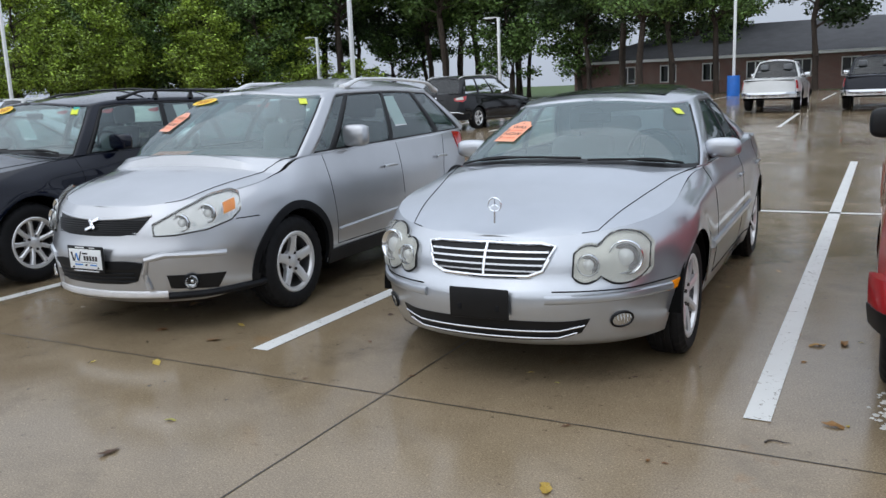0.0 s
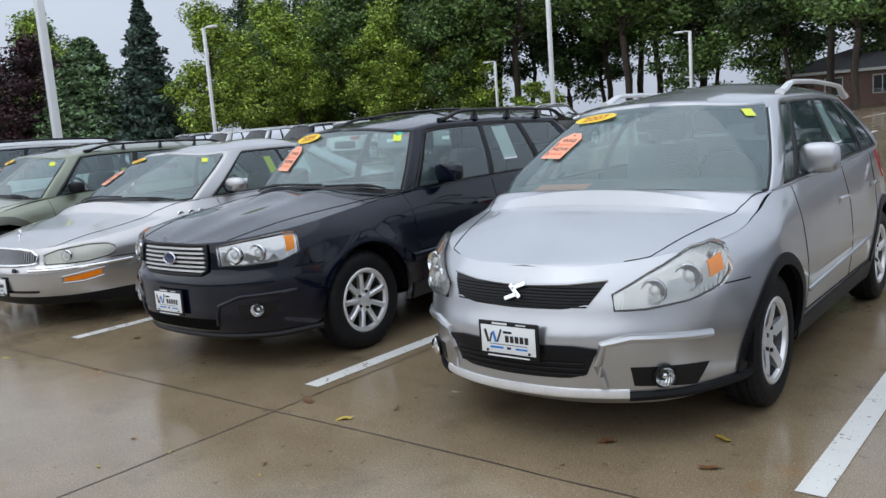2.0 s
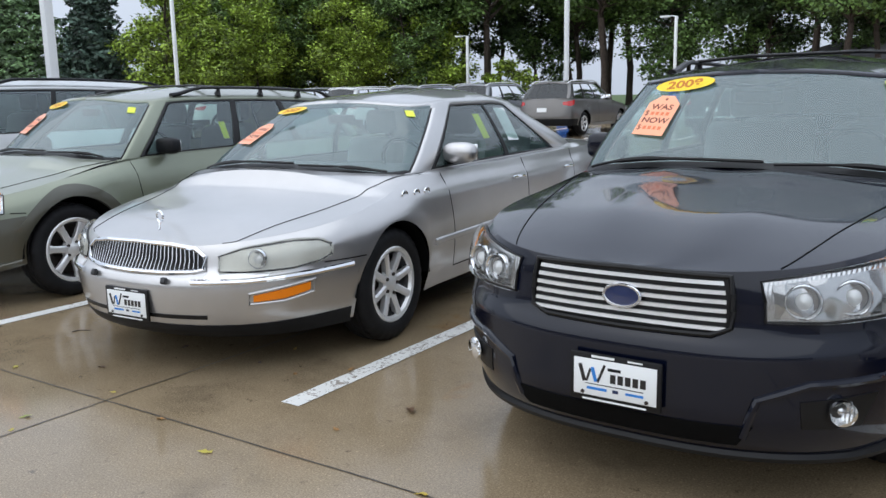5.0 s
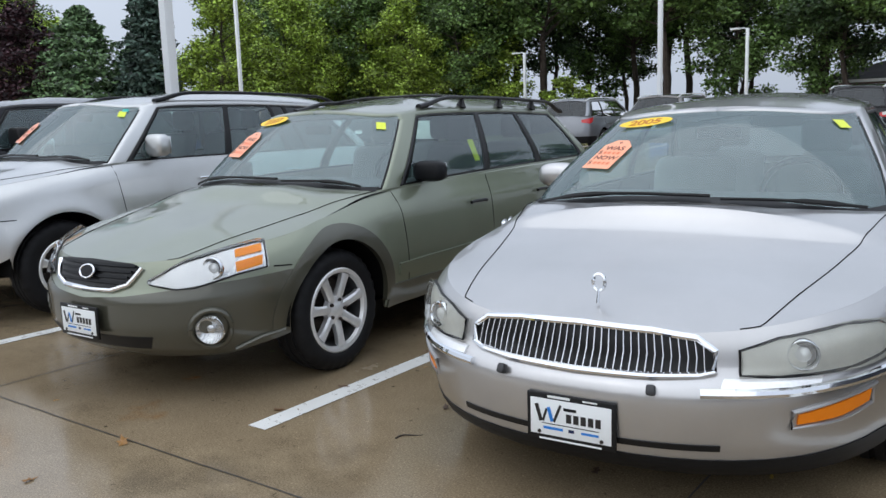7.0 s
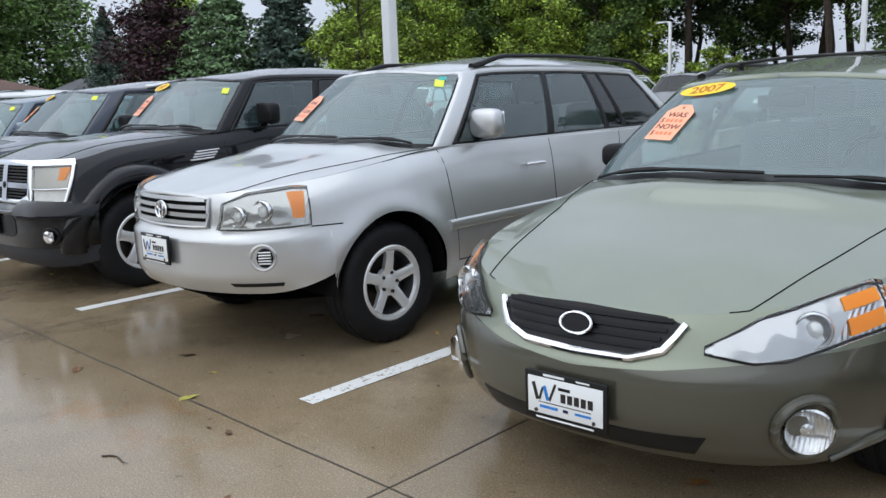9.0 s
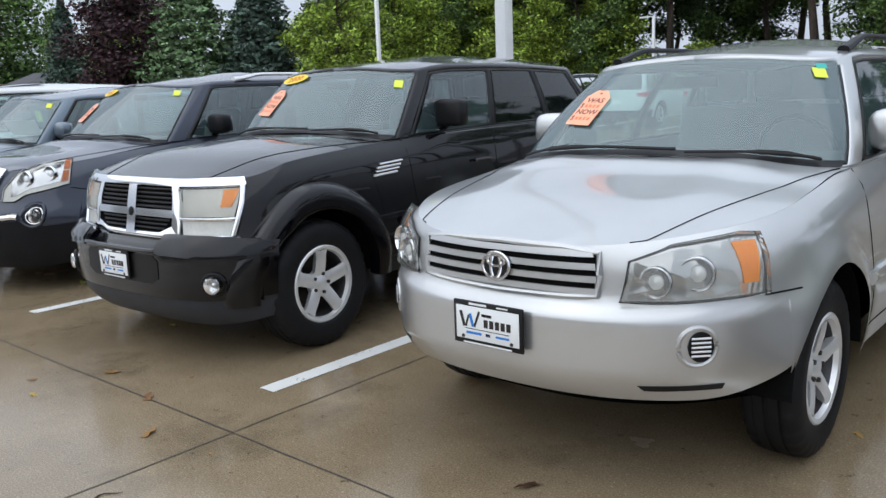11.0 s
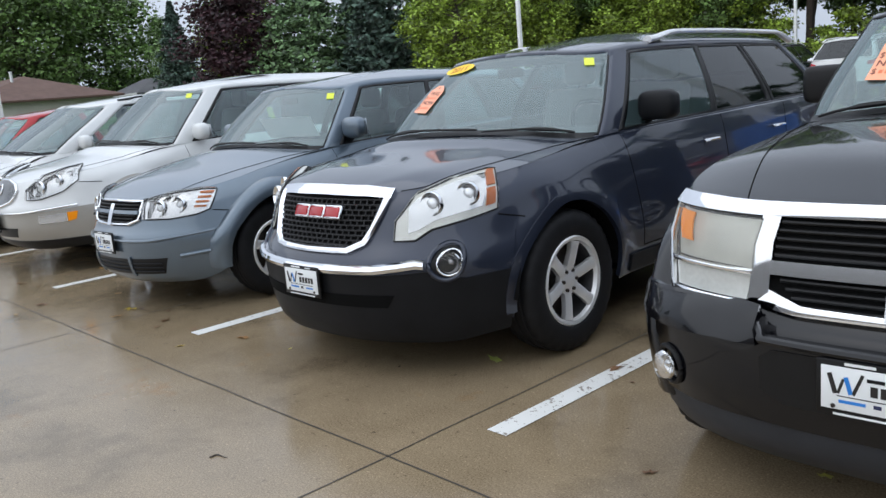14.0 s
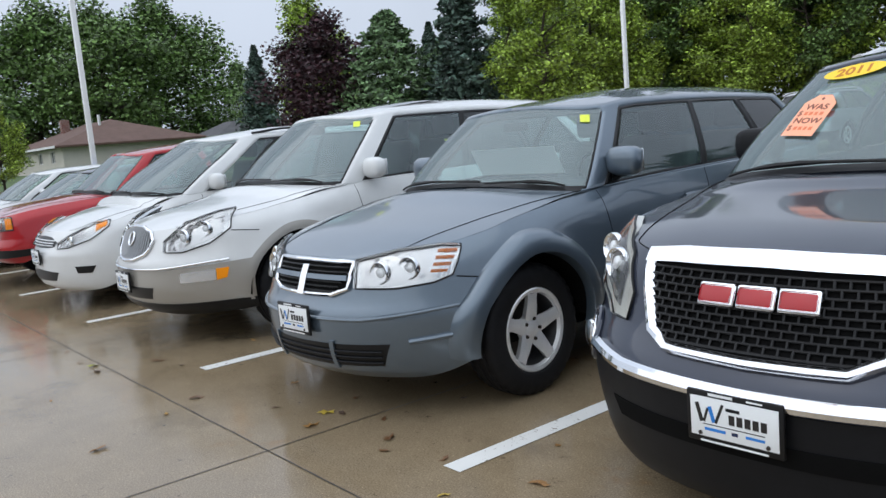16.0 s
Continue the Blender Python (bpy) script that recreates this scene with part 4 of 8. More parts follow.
def spec(L, W, H, wb, fo, R, nose, fender, cowl, belt, belt_r, A0, A1, R1, R0, windows, **kw):
    """The numbers of one car's shell, from its main heights and places along its length."""
    top = kw.pop("top", H - 0.06)
    s = {
        "L": L, "W": W, "H": H, "wb": wb, "fo": fo, "R": R, "ra": kw.pop("ra", R + 0.075),
        "shoulder": kw.pop("shoulder", [(0, nose), (0.25, nose + 0.045), (fo, max(fender, (nose + cowl) / 2 + 0.012)), (A0 + 0.3, max(belt, cowl - 0.045)), (L * 0.62, (belt + belt_r) / 2 + 0.01), (L, belt_r)]),
        "hood": kw.pop("hood", [(0.0, nose), (0.06, nose + 0.035), (0.3, nose + 0.085), (fo, (nose + cowl) / 2 + 0.06), (A0, cowl), (A0 + 0.4, cowl)]),
        "girth": kw.pop("girth", [(0.15, 0.90), (0.35, 0.965), (0.6, 1.0), (0.8, 0.985), (belt, 0.945), (belt + 0.2, 0.93)]),
        "glass": {
            "A0": A0, "A1": A1, "R1": R1, "R0": R0, "Dw": kw.pop("Dw", 0.42), "Dr": kw.pop("gDr", 0.15), "n": kw.pop("gn", 3.4),
            "w0": kw.pop("w0", W / 2 * 0.9), "w1": kw.pop("w1", W / 2 * 0.71),
            "edge": kw.pop("edge", [(A1, top - 0.06), (A1 + 0.5, top - 0.005), (A1 + 1.1, top), (R1 - 0.2, top - 0.03), (R1 + 0.1, top - 0.06)]),
            "spine": kw.pop("spine", [(A1, top - 0.005), (A1 + 0.5, top + 0.045), (A1 + 1.1, H), (R1 - 0.2, H - 0.03), (R1 + 0.1, H - 0.06)]),
            "windows": windows, "pA": kw.pop("pA", 0.84), "pC": kw.pop("pC", 2.35), "narrow": kw.pop("narrow", 0.05), "rt": kw.pop("rt", 0.88),
            "black_pillars": kw.pop("black_pillars", True),
        },
    }
    s.update(kw)
    return s


def oval(u, z, ru, rz, n=13):
    t = np.linspace(-1, 1, n)
    h = [rz * math.sqrt(max(0, 1 - q * q)) for q in t]
    return [(u + ru * q, z + k) for q, k in zip(t, h)], [(u + ru * q, z - k) for q, k in zip(t, h)]


def mirror_u(pts):
    """A run of points from the middle outward, made whole across the nose."""
    return [(-u, z) for u, z in pts[::-1]] + [p for p in pts if p[0] > 0]


def ring_of(c, name, u, z, r, rad, mat, both=True, off=0.006, parent=None):
    return c.strip(name, [(u + r * math.cos(a), z + r * math.sin(a)) for a in np.linspace(0, 2 * math.pi, 25)[:-1]], rad, mat, both, off, True, fine=False, parent=parent)


M_NAVY = material("dark_blue_enamel", (0.01, 0.02, 0.08), 0.2, coat=1.0)
SILVER = paint("silver_paint", (0.56, 0.57, 0.59), 0.82, 0.3)
SILVER_B = paint("bluish_silver_paint", (0.55, 0.575, 0.61), 0.82, 0.3)
SILVER_W = paint("warm_silver_paint", (0.55, 0.54, 0.535), 0.82, 0.3)
SILVER_H = paint("pale_silver_paint", (0.6, 0.605, 0.6), 0.75, 0.32)
BLACK = paint("black_paint", (0.0025, 0.004, 0.012), 0.0, 0.25)
BLACK_N = paint("jet_black_paint", (0.003, 0.003, 0.0045), 0.0, 0.22)
GREEN = paint("sage_green_paint", (0.23, 0.255, 0.185), 0.6, 0.35)
GREEN_D = paint("grey_green_cladding_paint", (0.085, 0.083, 0.06), 0.45, 0.4)
GREY = paint("dark_blue_grey_paint", (0.03, 0.037, 0.058), 0.4, 0.3)
STEEL = paint("steel_blue_paint", (0.125, 0.165, 0.205), 0.6, 0.33)
WHITE = paint("pearl_white_paint", (0.72, 0.73, 0.72), 0.0, 0.35)
TAUPE = paint("taupe_cladding_paint", (0.42, 0.4, 0.36), 0.4, 0.4)
RED = paint("red_paint", (0.42, 0.015, 0.02), 0.1, 0.3)
GREYLT = paint("mid_grey_paint", (0.25, 0.26, 0.28), 0.6, 0.33)
BROWN = paint("grey_brown_paint", (0.16, 0.15, 0.14), 0.6, 0.33)


def sedan_c(place):
    s = spec(4.53, 1.728, 1.43, 2.715, 0.88, 0.315, 0.725, 0.815, 0.985, 0.92, 0.98, 1.2, 1.9, 3.1, 3.85, [(0.02, 0.44), (0.475, 0.85)],
             D=0.85, n=2.3, Dw=0.48, lip=0.2, sweep=0.02, sill=0.19, Dr=0.5, gDr=0.25, w1=0.575, top=1.36, flare=0.018, crown_n=2.2,
             front=[(0.19, 0.14), (0.23, 0.05), (0.3, 0.02), (0.44, 0.0), (0.49, 0.012), (0.54, 0.055), (0.62, 0.075), (0.74, 0.16)], ra=0.36, ridge=0.008, ridge_at=0.5)
    c = Car("compact_sedan", "silver compact sedan with round twin headlights and a black plate bracket", SILVER_B, s, place)
    c.build_shell(), c.build_cabin()
    c.wheel(0.315, 0.205, 0.215, 7, (0.05, 0.045), dish=0.025)
    # peanut headlights
    us = np.linspace(0.425, 0.865, 26)
    big, small = (0.705, 0.63, 0.16, 0.12), (0.515, 0.605, 0.09, 0.085)
    tz = [max((z + rz * math.sqrt(max(0, 1 - ((u - cu) / ru) ** 2)) if abs(u - cu) <= ru else -9) for cu, z, ru, rz in (big, small)) for u in us]
    bz = [min((z - rz * math.sqrt(max(0, 1 - ((u - cu) / ru) ** 2)) if abs(u - cu) <= ru else 9) for cu, z, ru, rz in (big, small)) for u in us]
    keep = [i for i in range(len(us)) if tz[i] > -1]
    top, bot = [(us[i], tz[i]) for i in keep], [(us[i], bz[i]) for i in keep]
    c.headlight(top, bot, [(0.70, 0.63, 0.085), (0.515, 0.605, 0.055)], None, M_HAZE, off=0.035, grey=M_LAMPPALE)
    # grille
    t, b = mirror_u([(0.0, 0.70), (0.28, 0.697), (0.35, 0.685)]), mirror_u([(0.0, 0.55), (0.23, 0.555), (0.295, 0.58)])
    g = c.patch("grille", t, b, M_BLACK, 0.004, 0.02, False)[0]
    c.strip("grille_surround", t + b[::-1], 0.011, M_CHROME, False, 0.008, True, parent=g)
    for k in range(4):
        z = 0.578 + k * 0.027
        w = 0.285 + 0.012 * k
        c.patch("grille_slat", [(-w, z + 0.004), (w, z + 0.004)], [(-w, z - 0.004), (w, z - 0.004)], M_SATIN, 0.016, 0.015, False, nu=18, nv=3, parent=g)
    c.patch("grille_bar", [(-0.006, 0.695), (0.006, 0.695)], [(-0.006, 0.555), (0.006, 0.555)], M_CHROME, 0.02, 0.015, False, nu=3, nv=6, parent=g)
    # lower intake with two chrome lines
    t, b = mirror_u([(0.0, 0.35), (0.45, 0.345), (0.56, 0.355)]), mirror_u([(0.0, 0.245), (0.4, 0.25), (0.52, 0.285)])
    c.patch("lower_intake", t, b, M_BLACK, 0.003, 0.02, False, nu=24)
    for z in (0.30, 0.265):
        c.strip("chrome_line", mirror_u([(0.0, z), (0.4, z), (0.53 - (0.30 - z), z + 0.025)]), 0.0055, M_SATIN, False, 0.01)
    t, b = oval(0.73, 0.335, 0.062, 0.036)
    c.patch("fog_lamp", t, b, M_LAMPBACK, 0.006, 0.02)
    c.strip("fog_surround", t + b[::-1], 0.006, M_BLACK, True, 0.006, True)
    c.patch("side_marker", [(1.0, 0.475), (1.1, 0.49)], [(1.0, 0.435), (1.1, 0.45)], M_AMBER, 0.006, 0.02, nu=6, nv=4)
    for a, b2 in (((0.33), 1.02),):
        c.strip("bumper_moulding", [(a, 0.452), (b2, 0.458)], 0.017, c.paint, True, 0.003, flat=1.3)
    c.strip("bumper_gap", [(0.36, 0.49), (0.75, 0.487), (1.05, 0.5)], 0.0035, M_DARK, True, 0.0)
    c.plate(0.43, 0.0, 0.02, black=True, w=0.31, h=0.15)
    # bonnet ornament: ring with three arms on a short stalk
    y, z = 0.2, s["hood"][2][1] + 0.005
    orn = mesh_object("bonnet_ornament", *tube([(0, y, z - 0.03), (0, y + 0.004, z + 0.03)], 0.006, 8), M_CHROME, c.root)
    v, f = tube([(0.034 * math.sin(a), y + 0.005, z + 0.062 + 0.034 * math.cos(a)) for a in np.linspace(0, 2 * math.pi, 25)[:-1]], 0.004, 6, True)
    mesh_object("ornament_ring", v, f, M_CHROME, orn)
    for k in range(3):
        a = 2 * math.pi * k / 3
        mesh_object("ornament_arm", *tube([(0, y + 0.005, z + 0.062), (0.034 * math.sin(a), y + 0.005, z + 0.062 + 0.034 * math.cos(a))], [0.005, 0.002], 6), M_CHROME, orn)
    c.mirrors(c.paint, (0.2, 0.075), (0.235, 0.11, 0.13))
    c.doors([(1.62, 1.5), (2.72, 2.72), (3.5, 3.6)], 0.79, (2.5, 3.45), c.paint)
    c.strip("side_moulding", [(c.u_at(1.4), 0.5), (c.u_at(3.1), 0.52)], 0.02, c.paint, True, 0.002, flat=1.2)
    c.wipers()
    c.stickers("", True, tpos=(-0.27, 0.5), lime=(0.6, 0.83))
    # glass sunroof panel
    v = [(x, y, c.zsp(y) + 0.004 - 0.05 * (abs(x) / 0.575) ** 2.2) for y in np.linspace(2.12, 2.95, 8) for x in np.linspace(-0.42, 0.42, 9)]
    mesh_object("sunroof", v, grid_faces(8, 9), BLACK, c.root)
    return c


def hatch_crossover(place):
    s = spec(4.12, 1.755, 1.59, 2.5, 0.99, 0.325, 0.80, 0.94, 1.065, 0.99, 1.07, 0.9, 1.58, 3.6, 4.02, [(0.0, 0.075), (0.11, 0.43), (0.455, 0.76), (0.80, 0.96, M_SIDE)],
             D=0.9, n=2.3, lip=0.2, sill=0.24, rear_lip=0.32, w1=0.58, top=1.5, flare=0.012, crown_n=2.3, ra=0.375, Dw=0.44, gn=3.1,
             front=[(0.2, 0.1), (0.26, 0.03), (0.36, 0.015), (0.5, 0.0), (0.6, 0.03), (0.66, 0.045), (0.8, 0.13), (0.95, 0.3)], ridge=0.0)
    c = Car("small_crossover", "silver small crossover with black wheel arch cladding and roof rails", SILVER, s, place)
    c.build_shell(), c.build_cabin()
    c.wheel(0.325, 0.2, 0.2, 5, (0.075, 0.055), dish=0.03)
    c.headlight([(0.455, 0.695), (0.6, 0.77), (0.8, 0.85), (0.95, 0.87), (1.0, 0.85)], [(0.47, 0.63), (0.6, 0.632), (0.8, 0.655), (0.95, 0.70), (1.0, 0.75)], [(0.63, 0.70, 0.055), (0.78, 0.745, 0.06)], ([(0.88, 0.80), (0.965, 0.825)], [(0.89, 0.735), (0.965, 0.76)]), M_HAZE, cavity=(0.08, 0.7, 0.12, 0.86))
    t, b = mirror_u([(0.0, 0.725), (0.25, 0.735), (0.43, 0.752)]), mirror_u([(0.0, 0.63), (0.25, 0.635), (0.36, 0.66)])
    g = c.patch("grille", t, b, M_BLACK, 0.004, 0.02, False, nu=20)[0]
    for k in range(7):
        z = 0.645 + k * 0.0125
        w = 0.35 + 0.009 * k
        c.strip("grille_slat", [(-w, z), (w, z)], 0.0035, M_GREYPL, False, 0.007, parent=g)
    c.strip("grille_lip", t, 0.008, c.paint, False, 0.006, parent=g)
    for x, y, w, lean in ((0.012, 0.024, 0.075, 24), (-0.012, -0.024, 0.075, 24), (0.0, 0.0, 0.085, -42)):
        e = from_bm("badge", box_bm((w, 0.022, 0.012), (0, 0, 0), 0.004), M_CHROME, g)
        e.matrix_basis = c.frame_at(0, 0.695, 0.016) @ pose(x, y, 0, 0, 0, lean)
    # raised bumper centre and dark lower intake
    t, b = mirror_u([(0.0, 0.425), (0.3, 0.43), (0.4, 0.445)]), mirror_u([(0.0, 0.33), (0.28, 0.335), (0.36, 0.355)])
    c.patch("lower_intake", t, b, M_BLACK, 0.004, 0.03, False, nu=18)
    for z in (0.355, 0.38, 0.405):
        c.strip("intake_slat", [(-0.35, z), (0.35, z)], 0.005, M_GREYPL, False, 0.008)
    t2 = mirror_u([(0.0, 0.48), (0.3, 0.485), (0.42, 0.47)])
    c.patch("intake_brow", t2, t, M_GREYPL, 0.01, 0.03, False, nu=18)
    c.strip("bumper_crease", [(0.44, 0.3), (0.41, 0.4), (0.43, 0.49), (0.55, 0.515), (0.92, 0.50)], 0.02, c.paint, True, 0.0)
    c.patch("fog_recess", [(0.55, 0.385), (0.92, 0.37)], [(0.57, 0.30), (0.87, 0.275)], M_BLACK, 0.004, 0.02)
    c.bowl("fog_lamp", 0.70, 0.338, 0.042, off=0.012, glassy=M_LENS)
    ring_of(c, "fog_surround", 0.70, 0.338, 0.046, 0.007, M_GREYPL, off=0.012)
    c.strip("skid_strip", mirror_u([(0.0, 0.265), (0.4, 0.265), (0.55, 0.262)]), 0.017, M_ALLOY, False, 0.0, flat=1.5)
    c.strip("lower_lip", [(0.55, 0.25), (0.8, 0.245), (c.u_at(0.68), 0.26)], 0.025, M_GREYPL, True, 0.0)
    c.arch_trim(M_GREYPL, 0.05, 0.01)
    c.patch("sill_cladding", [(c.u_at(1.38), 0.33), (c.u_at(3.1), 0.35)], [(c.u_at(1.38), 0.23), (c.u_at(3.1), 0.23)], M_GREYPL, 0.012, 0.04, nu=20, nv=4)
    c.plate(0.495, 0.0, 0.025)
    c.mirrors(c.paint, (0.75, 0.09), (0.22, 0.13, 0.18), power=3.6)
    c.doors([(1.5, 1.42), (2.48, 2.48), (3.1, 3.35)], 0.86, (2.28, 3.2), c.paint, sill=0.36)
    c.strip("side_moulding", [(c.u_at(1.5), 0.47), (c.u_at(3.0), 0.53)], 0.012, c.paint, True, 0.002)
    c.rails(M_ALLOY, 2.1, 3.7, 0.565, 0.055, 0.02, 2)
    c.wipers()
    c.strip("bumper_gap", [(0.98, 0.700), (c.u_at(s["fo"] - s["ra"] * 0.98), 0.700)], 0.0035, M_DARK, True, 0.0005)
    c.stickers("2007", True, ypos=(-0.22, 0.86), tpos=(-0.27, 0.53), lime=(0.6, 0.87), flat_tag=True)
    c.window_paper(1.52, 0.55, 0.2, 0.28)
    for x in (-0.35, 0.35):
        v, f = tube([(x, 0.98, c.zc(0.98) - 0.012), (x, 0.985, c.zc(0.98) + 0.012)], 0.01, 8)
        mesh_object("washer_jet", v, f, M_BLACK, c.root)
    c.patch("tail_lamp", [(c.us - 0.14, 1.06), (c.us + 0.1, 1.04)], [(c.us - 0.06, 0.86), (c.us + 0.1, 0.86)], M_RED, 0.008, 0.03, nu=8)
    return c


def black_wagon(place):
    s = spec(4.485, 1.735, 1.58, 2.525, 0.93, 0.335, 0.83, 0.92, 1.045, 0.985, 1.02, 1.28, 1.66, 4.0, 4.38, [(0.02, 0.36), (0.385, 0.645), (0.68, 0.94)],
             D=0.78, n=2.6, Dw=0.28, lip=0.22, sill=0.26, rear_lip=0.34, w1=0.6, top=1.49, flare=0.03, ra=0.395, ridge=0.02, ridge_at=0.3,
             front=[(0.2, 0.14), (0.27, 0.05), (0.4, 0.0), (0.6, 0.0), (0.635, 0.035), (0.84, 0.06), (0.94, 0.14)])
    c = Car("wagon", "black compact wagon with a chrome-slatted grille and roof rails", BLACK, s, place)
    c.build_shell(), c.build_cabin()
    c.wheel(0.335, 0.215, 0.205, 9, (0.035, 0.035), dish=0.02)
    c.headlight([(0.450, 0.810), (0.630, 0.835), (0.880, 0.860), (0.970, 0.855)], [(0.450, 0.690), (0.630, 0.690), (0.850, 0.705), (0.960, 0.745)], [(0.560, 0.755, 0.055), (0.710, 0.765, 0.055)], ([(0.895, 0.848), (0.955, 0.846)], [(0.885, 0.755), (0.940, 0.772)]), cavity=(0.05, 0.72, 0.08, 0.9))
    t, b = mirror_u([(0.000, 0.825), (0.360, 0.820)]), mirror_u([(0.000, 0.635), (0.290, 0.640), (0.350, 0.665)])
    g = c.patch("grille", t, b, M_BLACK, 0.004, 0.02, False)[0]
    for k in range(6):
        z = 0.66 + k * 0.028
        c.patch("grille_slat", [(-0.335, z + 0.006), (0.335, z + 0.006)], [(-0.335, z - 0.006), (0.335, z - 0.006)], M_ALLOY, 0.018, 0.016, False, nu=16, nv=3, parent=g)
    c.strip("grille_surround", t + b[::-1], 0.01, M_BLACK, False, 0.01, True, parent=g)
    v, f = lathe([(0, 0.062), (0.01, 0.058), (0.012, 0.001)], 24)
    e = mesh_object("badge", [(b2, d * 0.55, a) for a, b2, d in v], f, M_NAVY, g)
    e.matrix_basis = c.frame_at(0, 0.735, 0.018)
    e2 = mesh_object("badge_rim", *tube([(0.062 * math.cos(a), 0.036 * math.sin(a), 0.011) for a in np.linspace(0, 2 * math.pi, 25)[:-1]], 0.005, 6, True), M_CHROME, e)
    c.patch("lower_intake", mirror_u([(0.0, 0.36), (0.45, 0.36)]), mirror_u([(0.0, 0.285), (0.4, 0.285)]), M_DARK, 0.003, 0.02, False, nu=16)
    c.strip("bumper_crease", [(0.420, 0.320), (0.450, 0.450), (0.600, 0.505), (0.950, 0.520)], 0.014, c.paint, True, 0.0)
    c.patch("fog_recess", [(0.580, 0.450), (0.840, 0.470)], [(0.600, 0.360), (0.800, 0.360)], M_BLACK, 0.003, 0.02)
    c.bowl("fog_lamp", 0.71, 0.42, 0.042, off=0.012, glassy=M_LENS)
    c.strip("lower_lip", mirror_u([(0.0, 0.24), (0.8, 0.24), (c.u_at(0.52), 0.26)]), 0.022, M_BLACK, False, 0.0)
    c.plate(0.46, 0.0, 0.02)
    c.mirrors(c.paint, (0.5, 0.085), (0.24, 0.12, 0.15), power=4.5)
    c.doors([(1.52, 1.45), (2.5, 2.5), (3.2, 3.45)], 0.84, (2.3, 3.25), c.paint)
    c.strip("side_moulding", [(c.u_at(1.4), 0.55), (c.u_at(2.98), 0.57)], 0.018, c.paint, True, 0.004, flat=1.5)
    c.patch("sill_cladding", [(c.u_at(1.4), 0.36), (c.u_at(2.98), 0.36)], [(c.u_at(1.4), 0.25), (c.u_at(2.98), 0.25)], M_BLACK, 0.012, 0.04, nu=18, nv=4)
    c.rails(M_BLACK, 2.15, 4.05, 0.585, 0.06, 0.017, 3, (2.6, 3.5))
    c.wipers()
    c.strip("bumper_gap", [(0.93, 0.660), (c.u_at(s["fo"] - s["ra"] * 0.95), 0.660)], 0.0035, M_DARK, True, 0.0005)
    c.stickers("2008", True, ypos=(-0.22, 0.88), tpos=(-0.27, 0.55), lime=(0.6, 0.86), teal=True)
    c.window_paper(1.5, 0.55, 0.2, 0.3)
    return c


